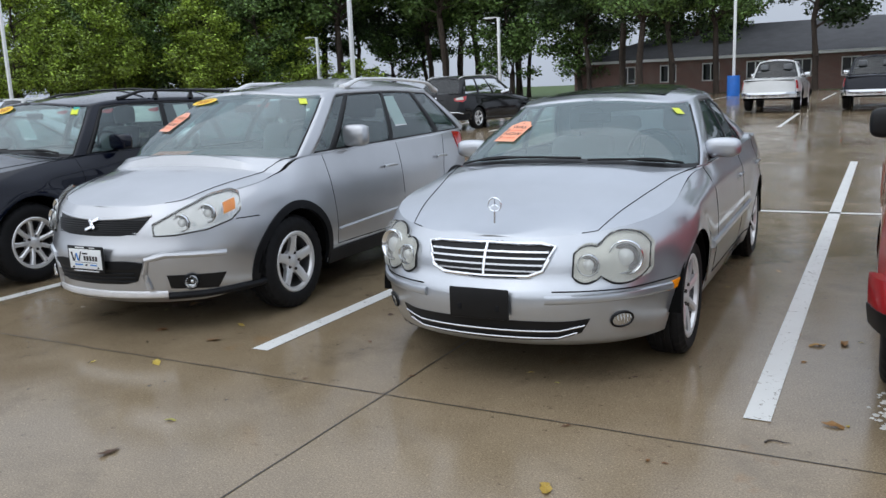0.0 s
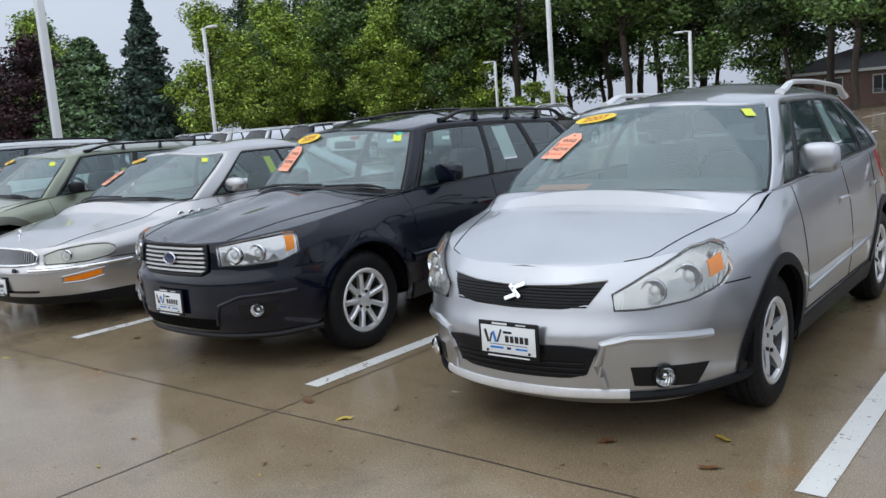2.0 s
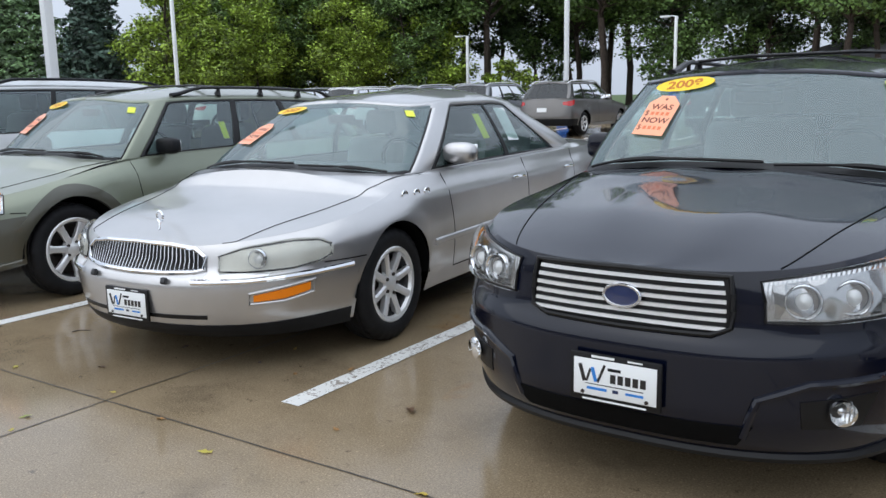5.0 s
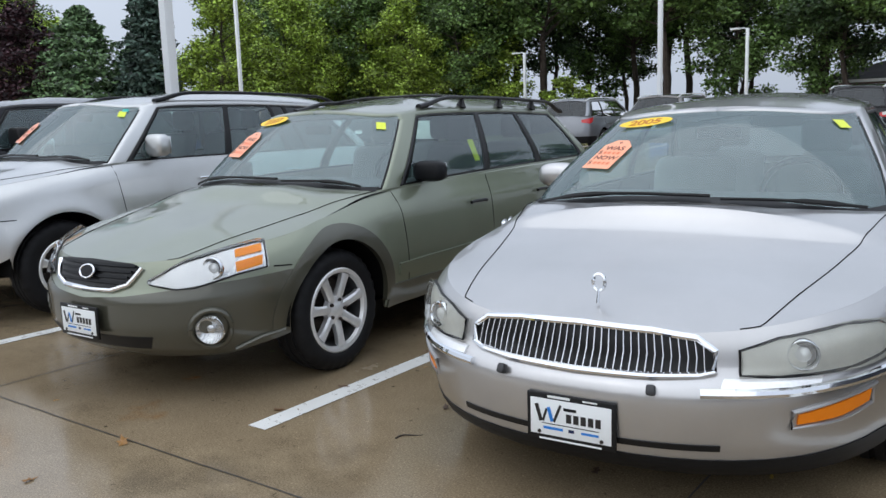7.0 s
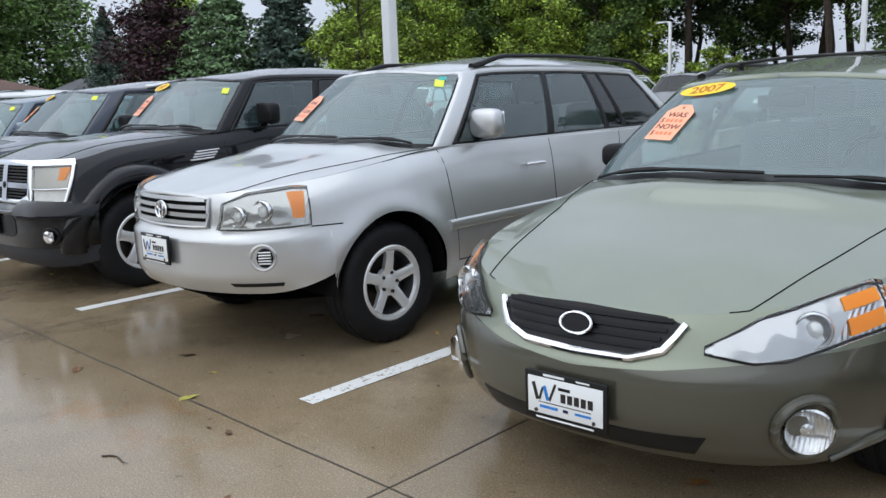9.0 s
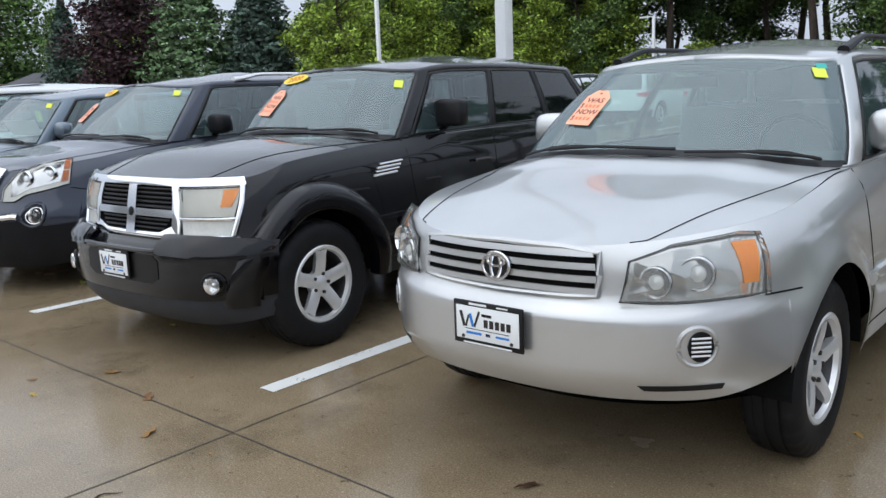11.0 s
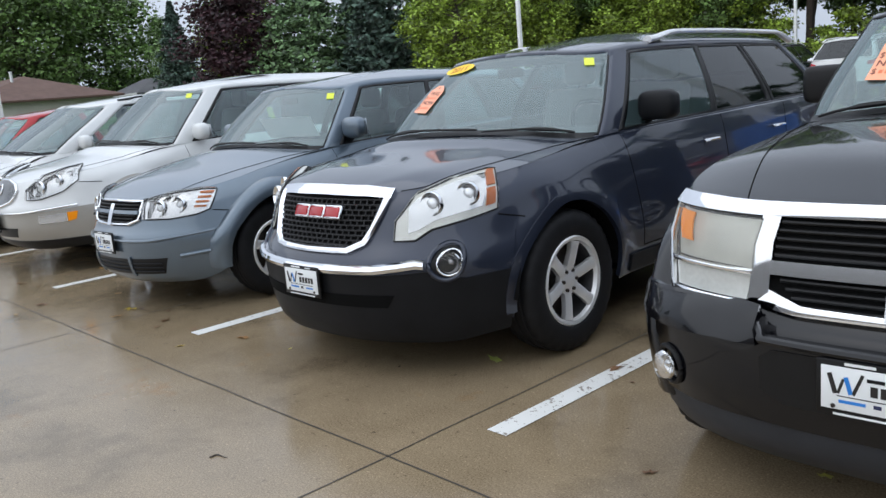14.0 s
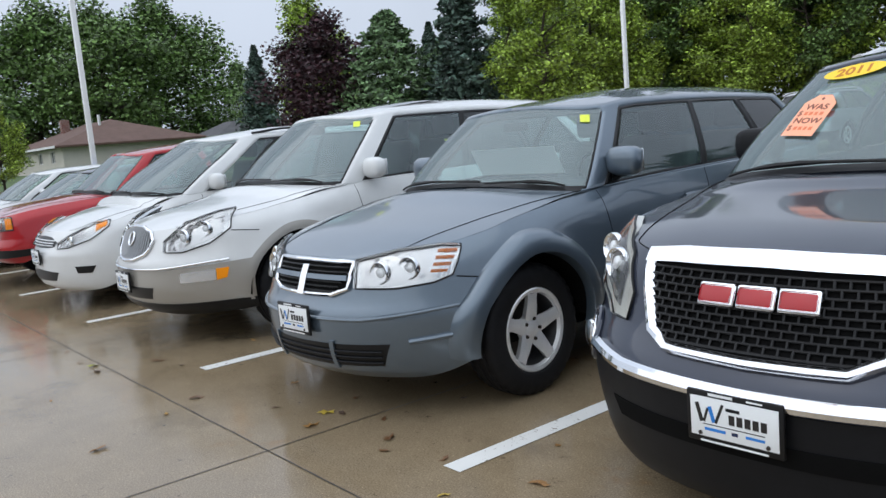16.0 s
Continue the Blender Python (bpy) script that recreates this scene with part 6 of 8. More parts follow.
def dark_grey_suv(place):
    s = spec(5.1, 2.0, 1.75, 3.04, 1.03, 0.39, 0.95, 1.05, 1.16, 1.1, 1.16, 1.26, 1.77, 4.55, 4.98, [(0.02, 0.36), (0.385, 0.64, M_PRIV), (0.68, 0.95, M_PRIV)],
             D=0.98, n=2.4, lip=0.2, inset=-0.005, sill=0.3, rear_lip=0.4, w1=0.66, top=1.655, flare=0.025, ra=0.445, crown_n=2.5, Dw=0.38, ridge=0.012, ridge_at=0.6,
             front=[(0.16, 0.14), (0.26, 0.05), (0.45, 0.01), (0.6, 0.0), (0.66, 0.03), (0.72, 0.08), (0.95, 0.19), (1.05, 0.3)])
    c = Car("suv", "dark blue-grey three-row SUV with a chrome-framed mesh grille", GREY, s, place)
    c.build_shell(), c.build_cabin()
    c.wheel(0.39, 0.25, 0.235, 6, (0.06, 0.06), dish=0.03, lugs=6)
    c.headlight([(0.555, 0.830), (0.660, 0.955), (0.880, 1.020), (1.080, 1.052), (1.135, 1.047)], [(0.565, 0.735), (0.680, 0.735), (0.760, 0.785), (0.980, 0.828), (1.115, 0.858)], [(0.750, 0.905, 0.062), (0.950, 0.940, 0.06)], [([(1.075, 1.045), (1.125, 1.045)], [(1.06, 0.968), (1.115, 0.972)]), ([(1.058, 0.955), (1.112, 0.96)], [(1.045, 0.875), (1.10, 0.885)])], M_LENS, off=0.018, grey=M_LAMPPALE, amber_mat=M_AMBERDK, cavity=(0.16, 0.82, 0.2, 0.9))
    t, b = mirror_u([(0.0, 0.965), (0.36, 0.96), (0.5, 0.955)]), mirror_u([(0.0, 0.685), (0.3, 0.69), (0.39, 0.73)])
    g = c.patch("grille", t, b, M_DARK, 0.004, 0.02, False, nu=18)[0]
    for k in range(10):
        z = 0.71 + k * 0.0245
        w = float(np.interp(z, [0.68, 0.73, 0.95], [0.3, 0.385, 0.48]))
        c.strip("mesh_wire", [(-w, z), (w, z)], 0.005, M_BLACK, False, 0.012, parent=g)
        for i in range(-11, 12):
            u = (i + 0.5 * (k % 2)) * 0.046
            if abs(u) < w - 0.01 and k < 9:
                c.strip("mesh_link", [(u, z), (u, z + 0.0245)], 0.005, M_BLACK, False, 0.012, parent=g)
    c.strip("grille_surround", [(-0.5, 0.955)] + b + [(0.5, 0.955)], 0.024, M_CHROME, False, 0.01, parent=g, flat=0.8)
    c.patch("grille_brow", mirror_u([(0.0, 0.995), (0.36, 0.99), (0.54, 0.975)]), mirror_u([(0.0, 0.95), (0.36, 0.945), (0.52, 0.935)]), M_CHROME, 0.022, 0.03, False, nu=20, nv=4, parent=g)
    for x in (-0.14, 0.0, 0.14):
        e = from_bm("badge", box_bm((0.128, 0.078, 0.02), (0, 0, 0), 0.01), M_CHROME, g)
        e.matrix_basis = c.frame_at(x, 0.865, 0.026)
        from_bm("badge_face", box_bm((0.112, 0.058, 0.006), (0, 0, 0.009), 0.008), RED, e)
    c.strip("chrome_bumper_strip", mirror_u([(0.0, 0.6), (0.5, 0.605), (0.72, 0.625), (0.76, 0.62)]), 0.026, M_CHROME, False, 0.008, flat=1.0)
    c.patch("lower_fascia", mirror_u([(0.0, 0.57), (0.5, 0.575), (0.78, 0.59), (0.95, 0.54), (c.u_at(0.58), 0.56)]), mirror_u([(0.0, 0.215), (0.5, 0.208), (0.9, 0.2), (c.u_at(0.57), 0.24)]), M_GREYPL, 0.006, 0.03, False, nu=44, nv=10)
    c.patch("lower_intake", mirror_u([(0.0, 0.47), (0.6, 0.475)]), mirror_u([(0.0, 0.41), (0.56, 0.41)]), M_DARK, 0.01, 0.02, False, nu=18, nv=3)
    ring_of(c, "fog_recess", 0.87, 0.63, 0.088, 0.014, c.paint, off=0.006)
    c.patch("fog_backing", *oval(0.87, 0.63, 0.085, 0.085), M_BLACK, 0.005, 0.02)
    c.bowl("fog_lamp", 0.89, 0.625, 0.055, M_LAMPDARK, off=0.004, glassy=M_LENS)
    ring_of(c, "fog_ring", 0.885, 0.625, 0.06, 0.006, M_CHROME, off=0.014)
    c.plate(0.53, 0.0, 0.03)
    c.arch_trim(c.paint, 0.05, 0.008)
    c.mirrors(M_GREYPL, (0.4, 0.12), (0.27, 0.15, 0.19), power=3.6)
    c.doors([(1.75, 1.65), (2.85, 2.85), (3.7, 3.85)], 0.98, (2.62, 3.65), M_CHROME, sill=0.45)
    c.patch("door_cladding", [(c.u_at(1.6), 0.42), (c.u_at(3.6), 0.43)], [(c.u_at(1.6), 0.32), (c.u_at(3.6), 0.32)], M_GREYPL, 0.014, 0.03, nu=18, nv=4)
    c.rails(M_ALLOY, 2.4, 4.6, 0.66, 0.045, 0.022, 2)
    c.wipers()
    c.strip("bumper_gap", [(1.12, 0.830), (c.u_at(s["fo"] - s["ra"] * 0.85), 0.800)], 0.0035, M_DARK, True, 0.0005)
    c.stickers("2011", True, ypos=(-0.22, 0.87), tpos=(-0.27, 0.5), lime=(0.6, 0.86), flat_tag=True)
    return c


def steel_blue_suv(place):
    s = spec(4.89, 1.85, 1.69, 2.89, 0.93, 0.365, 0.84, 0.98, 1.105, 1.05, 1.12, 1.33, 1.82, 4.4, 4.8, [(0.02, 0.37), (0.395, 0.66), (0.70, 0.94, M_PRIV)],
             D=0.88, n=2.4, lip=0.22, sill=0.27, rear_lip=0.36, w1=0.62, top=1.6, flare=0.03, ra=0.425, crown_n=2.4, Dw=0.34,
             front=[(0.2, 0.14), (0.27, 0.05), (0.4, 0.01), (0.56, 0.0), (0.62, 0.04), (0.8, 0.115), (0.95, 0.25)])
    c = Car("suv", "steel-blue crossover SUV with a crosshair grille", STEEL, s, place)
    c.build_shell(), c.build_cabin()
    c.wheel(0.365, 0.225, 0.22, 5, (0.1, 0.06), dish=0.03)
    c.headlight([(0.400, 0.830), (0.660, 0.875), (0.900, 0.890), (1.010, 0.880)], [(0.420, 0.700), (0.660, 0.700), (0.860, 0.720), (0.960, 0.750)], [(0.560, 0.775, 0.06), (0.720, 0.795, 0.06)], [([(0.875 - 0.012 * i, 0.872 - 0.03 * i), (0.985 - 0.018 * i, 0.87 - 0.03 * i)], [(0.872 - 0.012 * i, 0.858 - 0.03 * i), (0.98 - 0.018 * i, 0.857 - 0.03 * i)]) for i in range(4)], None, amber_mat=M_AMBERDK, cavity=(0.05, 0.72, 0.08, 0.92))
    t, b = mirror_u([(0.0, 0.83), (0.38, 0.825)]), mirror_u([(0.0, 0.66), (0.26, 0.665), (0.37, 0.70)])
    g = c.patch("grille", t, b, M_DARK, 0.004, 0.02, False)[0]
    c.strip("grille_surround", t + b[::-1], 0.013, M_CHROME, False, 0.01, True, parent=g)
    for k in range(6):
        z = 0.68 + k * 0.024
        w = min(0.35, 0.28 + 0.02 * k)
        c.strip("grille_slat", [(-w, z), (w, z)], 0.005, M_BLACK, False, 0.01, parent=g)
    c.patch("grille_cross_bar", [(-0.36, 0.76), (0.36, 0.76)], [(-0.36, 0.735), (0.36, 0.735)], c.paint, 0.026, 0.03, False, nu=10, nv=3, parent=g)
    c.patch("grille_upright", [(-0.03, 0.8), (0.03, 0.8)], [(-0.03, 0.65), (0.03, 0.65)], M_CHROME, 0.03, 0.03, False, nu=4, nv=6, parent=g)
    t, b = mirror_u([(0.0, 0.41), (0.65, 0.42)]), mirror_u([(0.0, 0.29), (0.6, 0.30)])
    c.patch("lower_intake", t, b, M_BLACK, 0.003, 0.02, False, nu=22)
    for z in (0.32, 0.35, 0.38):
        c.strip("intake_slat", [(-0.6, z), (0.6, z)], 0.006, M_GREYPL, False, 0.008)
    c.patch("intake_post", [(0.27, 0.43), (0.3, 0.43)], [(0.27, 0.28), (0.3, 0.28)], c.paint, 0.014, 0.02, nu=3)
    c.strip("bumper_crease", mirror_u([(0.0, 0.545), (0.5, 0.55), (1.0, 0.6)]), 0.012, c.paint, False, 0.0)
    c.strip("bumper_crease", [(0.75, 0.43), (0.98, 0.45)], 0.016, c.paint, True, 0.002)
    c.plate(0.535, 0.0, 0.025)
    c.flare(c.paint, 0.12, 0.045)
    c.mirrors(c.paint, (0.15, 0.13), (0.25, 0.14, 0.19), power=3.2)
    c.doors([(1.68, 1.6), (2.75, 2.75), (3.5, 3.7)], 0.93, (2.52, 3.5), c.paint, sill=0.4)
    c.wipers()
    c.strip("bumper_gap", [(0.98, 0.740), (c.u_at(s["fo"] - s["ra"] * 0.90), 0.720)], 0.0035, M_DARK, True, 0.0005)
    c.stickers("", False, lime=(0.62, 0.84))
    v, f = tube([(-0.25, 3.9, c.zr(3.9) + 0.03), (-0.25, 4.02, c.zr(3.9) + 0.24)], [0.006, 0.002], 6)
    mesh_object("roof_aerial", v, f, M_BLACK, c.root)
    q = c.G(-0.2, 0.1)
    ob = from_bm("dashboard_card", box_bm((0.75, 0.003, 0.2), (0, 0, 0), 0), M_WHITE, c.root, "white card standing behind the windscreen", False)
    ob.matrix_basis = pose(0.05, q.y + 0.38, q.z + 0.09, 28, 0, 0)
    return c


def pearl_suv(place):
    s = spec(5.12, 2.0, 1.82, 3.02, 1.05, 0.38, 0.90, 1.04, 1.16, 1.1, 1.18, 1.28, 1.88, 4.5, 4.95, [(0.02, 0.37), (0.395, 0.66, M_PRIV), (0.70, 0.93, M_PRIV)],
             D=0.95, n=2.3, lip=0.26, sill=0.3, rear_lip=0.4, w1=0.66, top=1.73, flare=0.025, ra=0.45, crown_n=2.3, Dw=0.45,
             front=[(0.25, 0.16), (0.32, 0.06), (0.5, 0.0), (0.64, 0.0), (0.72, 0.05), (0.95, 0.16), (1.05, 0.3)])
    c = Car("suv", "pearl white three-row SUV with an oval waterfall grille and taupe cladding", WHITE, s, place)
    c.build_shell(), c.build_cabin()
    c.wheel(0.38, 0.245, 0.24, 6, (0.06, 0.05), dish=0.03, mat=M_CHROME)
    c.headlight([(0.5, 0.82), (0.7, 0.95), (0.95, 1.02), (1.1, 1.04)], [(0.52, 0.74), (0.7, 0.74), (0.92, 0.80), (1.08, 0.9)], [(0.68, 0.84, 0.07), (0.87, 0.9, 0.06)], None, None, cavity=(0.06, 0.86, 0.1, 0.9))
    t, b = mirror_u([(0.0, 0.93), (0.15, 0.925), (0.3, 0.89), (0.35, 0.83)]), mirror_u([(0.0, 0.67), (0.15, 0.68), (0.28, 0.72), (0.33, 0.77)])
    g = c.patch("grille", t, b, M_GREYPL, 0.006, 0.02, False, nu=20)[0]
    c.strip("grille_surround", t + b[::-1], 0.014, M_CHROME, False, 0.012, True, parent=g)
    for k in range(17):
        u = -0.296 + k * 0.037
        zt = float(np.interp(abs(u), [0, 0.15, 0.3, 0.35], [0.925, 0.92, 0.885, 0.83]))
        zb = float(np.interp(abs(u), [0, 0.15, 0.28, 0.33], [0.675, 0.685, 0.725, 0.77]))
        c.strip("grille_bar", [(u, zb), (u, zt)], 0.0065, M_LAMPGREY, False, 0.016, parent=g)
    ring_of(c, "badge", 0, 0.83, 0.05, 0.009, M_CHROME, False, 0.03, g)
    c.patch("bumper_cladding", mirror_u([(0.0, 0.6), (0.5, 0.61), (c.u_at(0.63), 0.66)]), mirror_u([(0.0, 0.27), (0.5, 0.27), (c.u_at(0.63), 0.3)]), TAUPE, 0.008, 0.03, False, nu=40, nv=10)
    c.strip("chrome_bumper_strip", mirror_u([(0.0, 0.612), (0.5, 0.622), (1.08, 0.672)]), 0.009, M_CHROME, False, 0.012)
    c.patch("lower_intake", mirror_u([(0.0, 0.47), (0.42, 0.475)]), mirror_u([(0.0, 0.38), (0.36, 0.385)]), M_BLACK, 0.012, 0.03, False, nu=14)
    c.patch("lower_valance", mirror_u([(0.0, 0.345), (0.6, 0.345), (c.u_at(0.63), 0.36)]), mirror_u([(0.0, 0.25), (0.6, 0.25), (c.u_at(0.63), 0.28)]), M_BLACK, 0.014, 0.03, False, nu=40, nv=4)
    c.patch("fog_lamp", [(0.7, 0.585), (0.98, 0.605)], [(0.7, 0.51), (0.98, 0.52)], M_LAMPBACK, 0.014, 0.02)
    c.patch("turn_signal", [(0.985, 0.605), (1.08, 0.61)], [(0.985, 0.52), (1.06, 0.535)], M_AMBER, 0.015, 0.02)
    c.plate(0.51, -0.02, 0.035)
    c.arch_trim(TAUPE, 0.06, 0.012)
    for sg in (1, -1):
        for k in range(3):
            e = from_bm("bonnet_porthole", ellipsoid_bm((0.035, 0.1, 0.012), (sg * 0.55, 0.85 + k * 0.13, c.zc(0.85 + k * 0.13) - 0.045), 12), M_GREYPL, c.root)
    v = [(x, y, c.zsp(y) + 0.004 - 0.06 * (abs(x) / 0.66) ** 2.2) for y in np.linspace(2.35, 3.1, 8) for x in np.linspace(-0.45, 0.45, 9)]
    mesh_object("sunroof", v, grid_faces(8, 9), BLACK, c.root)
    c.mirrors(c.paint, (0.1, 0.1), (0.27, 0.15, 0.19), power=2.8)
    c.doors([(1.75, 1.65), (2.85, 2.85), (3.7, 3.9)], 1.0, (2.62, 3.65), M_CHROME, sill=0.45)
    c.wipers()
    c.strip("bumper_gap", [(1.08, 0.880), (c.u_at(s["fo"] - s["ra"] * 0.80), 0.860)], 0.0035, M_DARK, True, 0.0005)
    c.stickers("", False, lime=(0.62, 0.87))
    c.window_paper(1.32, 0.35, 0.08, 0.16, M_LIME, "window_sticker")
    return c


def minivan(place):
    s = spec(5.08, 1.985, 1.75, 3.03, 0.97, 0.34, 0.80, 0.98, 1.1, 1.03, 1.1, 0.95, 1.85, 4.6, 5.0, [(0.0, 0.1), (0.13, 0.4), (0.42, 0.68, M_PRIV), (0.71, 0.95, M_PRIV)],
             D=0.7, n=2.3, lip=0.2, sill=0.22, rear_lip=0.3, w1=0.68, top=1.67, flare=0.015, ra=0.41, crown_n=2.2, Dw=0.6,
             front=[(0.18, 0.14), (0.25, 0.04), (0.4, 0.0), (0.55, 0.0), (0.65, 0.04), (0.85, 0.18), (0.95, 0.3)])
    c = Car("minivan", "white minivan with swept-back headlights", WHITE, s, place)
    c.build_shell(), c.build_cabin()
    c.wheel(0.34, 0.235, 0.22, 7, (0.05, 0.05))
    c.headlight([(0.45, 0.68), (0.65, 0.77), (0.9, 0.86), (1.12, 0.9)], [(0.47, 0.64), (0.65, 0.65), (0.9, 0.72), (1.1, 0.84)], [(0.66, 0.71, 0.05)], ([(0.95, 0.855), (1.08, 0.885)], [(0.95, 0.80), (1.08, 0.85)]))
    t, b = mirror_u([(0.0, 0.76), (0.25, 0.75), (0.42, 0.70)]), mirror_u([(0.0, 0.64), (0.25, 0.645), (0.40, 0.66)])
    g = c.patch("grille", t, b, M_BLACK, 0.004, 0.02, False)[0]
    for z in (0.665, 0.69, 0.715):
        c.strip("grille_slat", [(-0.36, z), (0.36, z)], 0.007, M_ALLOY, False, 0.01, parent=g)
    c.patch("lower_intake", mirror_u([(0.0, 0.42), (0.5, 0.4)]), mirror_u([(0.0, 0.3), (0.42, 0.31)]), M_BLACK, 0.004, 0.02, False, nu=16)
    c.patch("fog_recess", [(0.75, 0.46), (0.98, 0.46)], [(0.78, 0.39), (0.94, 0.39)], M_BLACK, 0.004, 0.02)
    c.plate(0.55, 0.0, 0.025)
    c.mirrors(c.paint, (0.12, 0.1), (0.25, 0.15, 0.19), power=3)
    c.doors([(1.55, 1.5), (2.7, 2.7), (3.7, 3.8)], 0.95, (2.5, 2.9), c.paint)
    c.rails(M_GREYPL, 2.3, 4.6, 0.66, 0.03, 0.016, 2)
    c.wipers()
    return c


def pickup(place, colour, name, label, dark=M_BLACK):
    s = spec(5.1, 1.8, 1.7, 2.95, 0.82, 0.35, 0.9, 1.0, 1.09, 1.04, 1.04, 1.28, 1.85, 2.9, 3.2, [(0.07, 0.55), (0.62, 0.93, M_PRIV)],
             D=0.42, n=3.2, lip=0.32, sill=0.36, rear_lip=0.45, w1=0.62, top=1.61, flare=0.02, ra=0.42, crown_n=3,
             front=[(0.3, 0.1), (0.38, 0.0), (0.55, 0.0), (0.6, 0.05), (0.9, 0.07), (1.0, 0.15)], Dw=0.34)
    c = Car(name, label, colour, s, place, "pickup truck")
    c.build_shell(), c.build_cabin()
    c.wheel(0.35, 0.225, 0.2, 5, (0.07, 0.06))
    c.headlight([(0.46, 0.89), (0.86, 0.90)], [(0.46, 0.73), (0.86, 0.74)], [(0.6, 0.81, 0.06)], ([(0.74, 0.885), (0.85, 0.885)], [(0.74, 0.75), (0.85, 0.755)]))
    t, b = mirror_u([(0.0, 0.89), (0.43, 0.885)]), mirror_u([(0.0, 0.67), (0.38, 0.675), (0.43, 0.72)])
    g = c.patch("grille", t, b, M_BLACK, 0.004, 0.02, False)[0]
    c.strip("grille_surround", t + b[::-1], 0.022, M_CHROME, False, 0.012, True, parent=g)
    for u in (-0.2, 0.0, 0.2):
        c.strip("grille_bar", [(u, 0.68), (u, 0.88)], 0.014, M_CHROME, False, 0.012, parent=g)
    c.patch("bumper", mirror_u([(0.0, 0.62), (0.8, 0.62), (c.u_at(0.36), 0.62)]), mirror_u([(0.0, 0.42), (0.8, 0.42), (c.u_at(0.36), 0.44)]), dark, 0.05, 0.08, False, nu=30, nv=6)
    c.patch("lower_valance", mirror_u([(0.0, 0.50), (0.8, 0.50), (c.u_at(0.36), 0.5)]), mirror_u([(0.0, 0.40), (0.8, 0.40), (c.u_at(0.36), 0.42)]), M_BLACK, 0.056, 0.08, False, nu=30, nv=4)
    c.plate(0.5, 0.0, 0.065)
    c.mirrors(M_BLACK, (0.4, 0.11), (0.24, 0.13, 0.18), power=4)
    c.doors([(1.6, 1.55), (2.9, 2.9)], 0.92, (2.65,), M_BLACK)
    c.wipers()
    # open load bed
    bed = from_bm("load_bed", box_bm((1.5, 1.75, 0.03), (0, 4.15, 1.0), 0.01), M_DARK, c.root)
    c.patch("tail_lamp", [(c.us + 0.02, 0.98), (c.us + 0.2, 0.98)], [(c.us + 0.02, 0.72), (c.us + 0.2, 0.72)], M_RED, 0.01, 0.03, nu=6)
    c.patch("tailgate_gap", [(c.us + 0.24, 0.99), (c.us + 0.25, 0.99)], [(c.us + 0.24, 0.62), (c.us + 0.25, 0.62)], M_DARK, 0.002, 0.01, nu=3)
    c.patch("rear_bumper", [(c.us + 0.05, 0.62), (c.ue - 0.001, 0.62)], [(c.us + 0.05, 0.46), (c.ue - 0.001, 0.46)], M_CHROME, 0.07, 0.09, nu=14, nv=4)
    return c


def far_car(place, colour, label, L=4.7, W=1.85, H=1.68, wagon=True, name="parked_car", lamp_z=0.95, priv=True, rails=False):
    """A plainer parked car, seen from behind or far along the rows."""
    belt = H * 0.6
    pm = M_PRIV if priv else M_SIDE
    s = spec(L, W, H, L * 0.58, 0.92, 0.345, H * 0.5, belt - 0.08, belt + 0.06, belt, belt + 0.08, 1.2, 1.95, L - 0.55 if wagon else L - 1.5, L - 0.15 if wagon else L - 0.7,
             [(0.02, 0.36), (0.39, 0.66, pm), (0.70, 0.93, pm)] if wagon else [(0.02, 0.44), (0.475, 0.84)],
             D=0.6, n=2.5, lip=0.24, sill=0.26, rear_lip=0.3, w1=W * 0.34, flare=0.02, ra=0.4,
             front=[(0.2, 0.14), (0.3, 0.03), (0.5, 0.0), (0.7, 0.06), (0.95, 0.2)])
    c = Car(name, label, colour, s, place)
    c.build_shell(), c.build_cabin()
    c.wheel(0.345, 0.22, 0.22, 5, (0.07, 0.055))
    c.headlight([(0.5, 0.74), (0.95, 0.84)], [(0.5, 0.64), (0.95, 0.74)])
    t, b = mirror_u([(0.0, H * 0.46), (0.38, H * 0.45)]), mirror_u([(0.0, H * 0.36), (0.32, H * 0.37)])
    c.patch("grille", t, b, M_BLACK, 0.004, 0.02, False)
    c.patch("tail_lamp", [(c.us - 0.12, lamp_z + 0.1), (c.us + 0.12, lamp_z + 0.07), (c.us + 0.4, lamp_z + 0.03)], [(c.us - 0.05, lamp_z - 0.02), (c.us + 0.12, lamp_z - 0.09), (c.us + 0.4, lamp_z - 0.05)], M_RED, 0.012, 0.03, nu=10)
    c.patch("rear_cladding", [(c.us - 0.2, 0.5), (c.ue - 0.001, 0.5)], [(c.us - 0.2, 0.3), (c.ue - 0.001, 0.3)], M_GREYPL, 0.008, 0.03, nu=12)
    c.patch("rear_plate", [(c.ue - 0.17, 0.82), (c.ue - 0.001, 0.82)], [(c.ue - 0.17, 0.7), (c.ue - 0.001, 0.7)], M_WHITE, 0.01, 0.01, nu=3)
    c.mirrors(c.paint, (0.35, 0.1), (0.22, 0.13, 0.16))
    c.doors([(1.6, 1.52), (2.65, 2.65), (3.4, 3.55)], belt - 0.14, (2.42, 3.35), c.paint)
    if rails:
        c.rails(M_ALLOY, 2.1, L - 0.5, W * 0.32, 0.04, 0.018, 2)
    return c


# ---- ground ----
def ground_z(x, y):
    """The lot lies level along the front row and rises gently to the back and the far end."""
    a = min(1, max(0, (y - 12) / 16)) * 0.38 + min(1, max(0, (y - 28) / 40)) * 0.25
    b = min(1, max(0, (-x - 40) / 60)) * 1.1
    return a + b


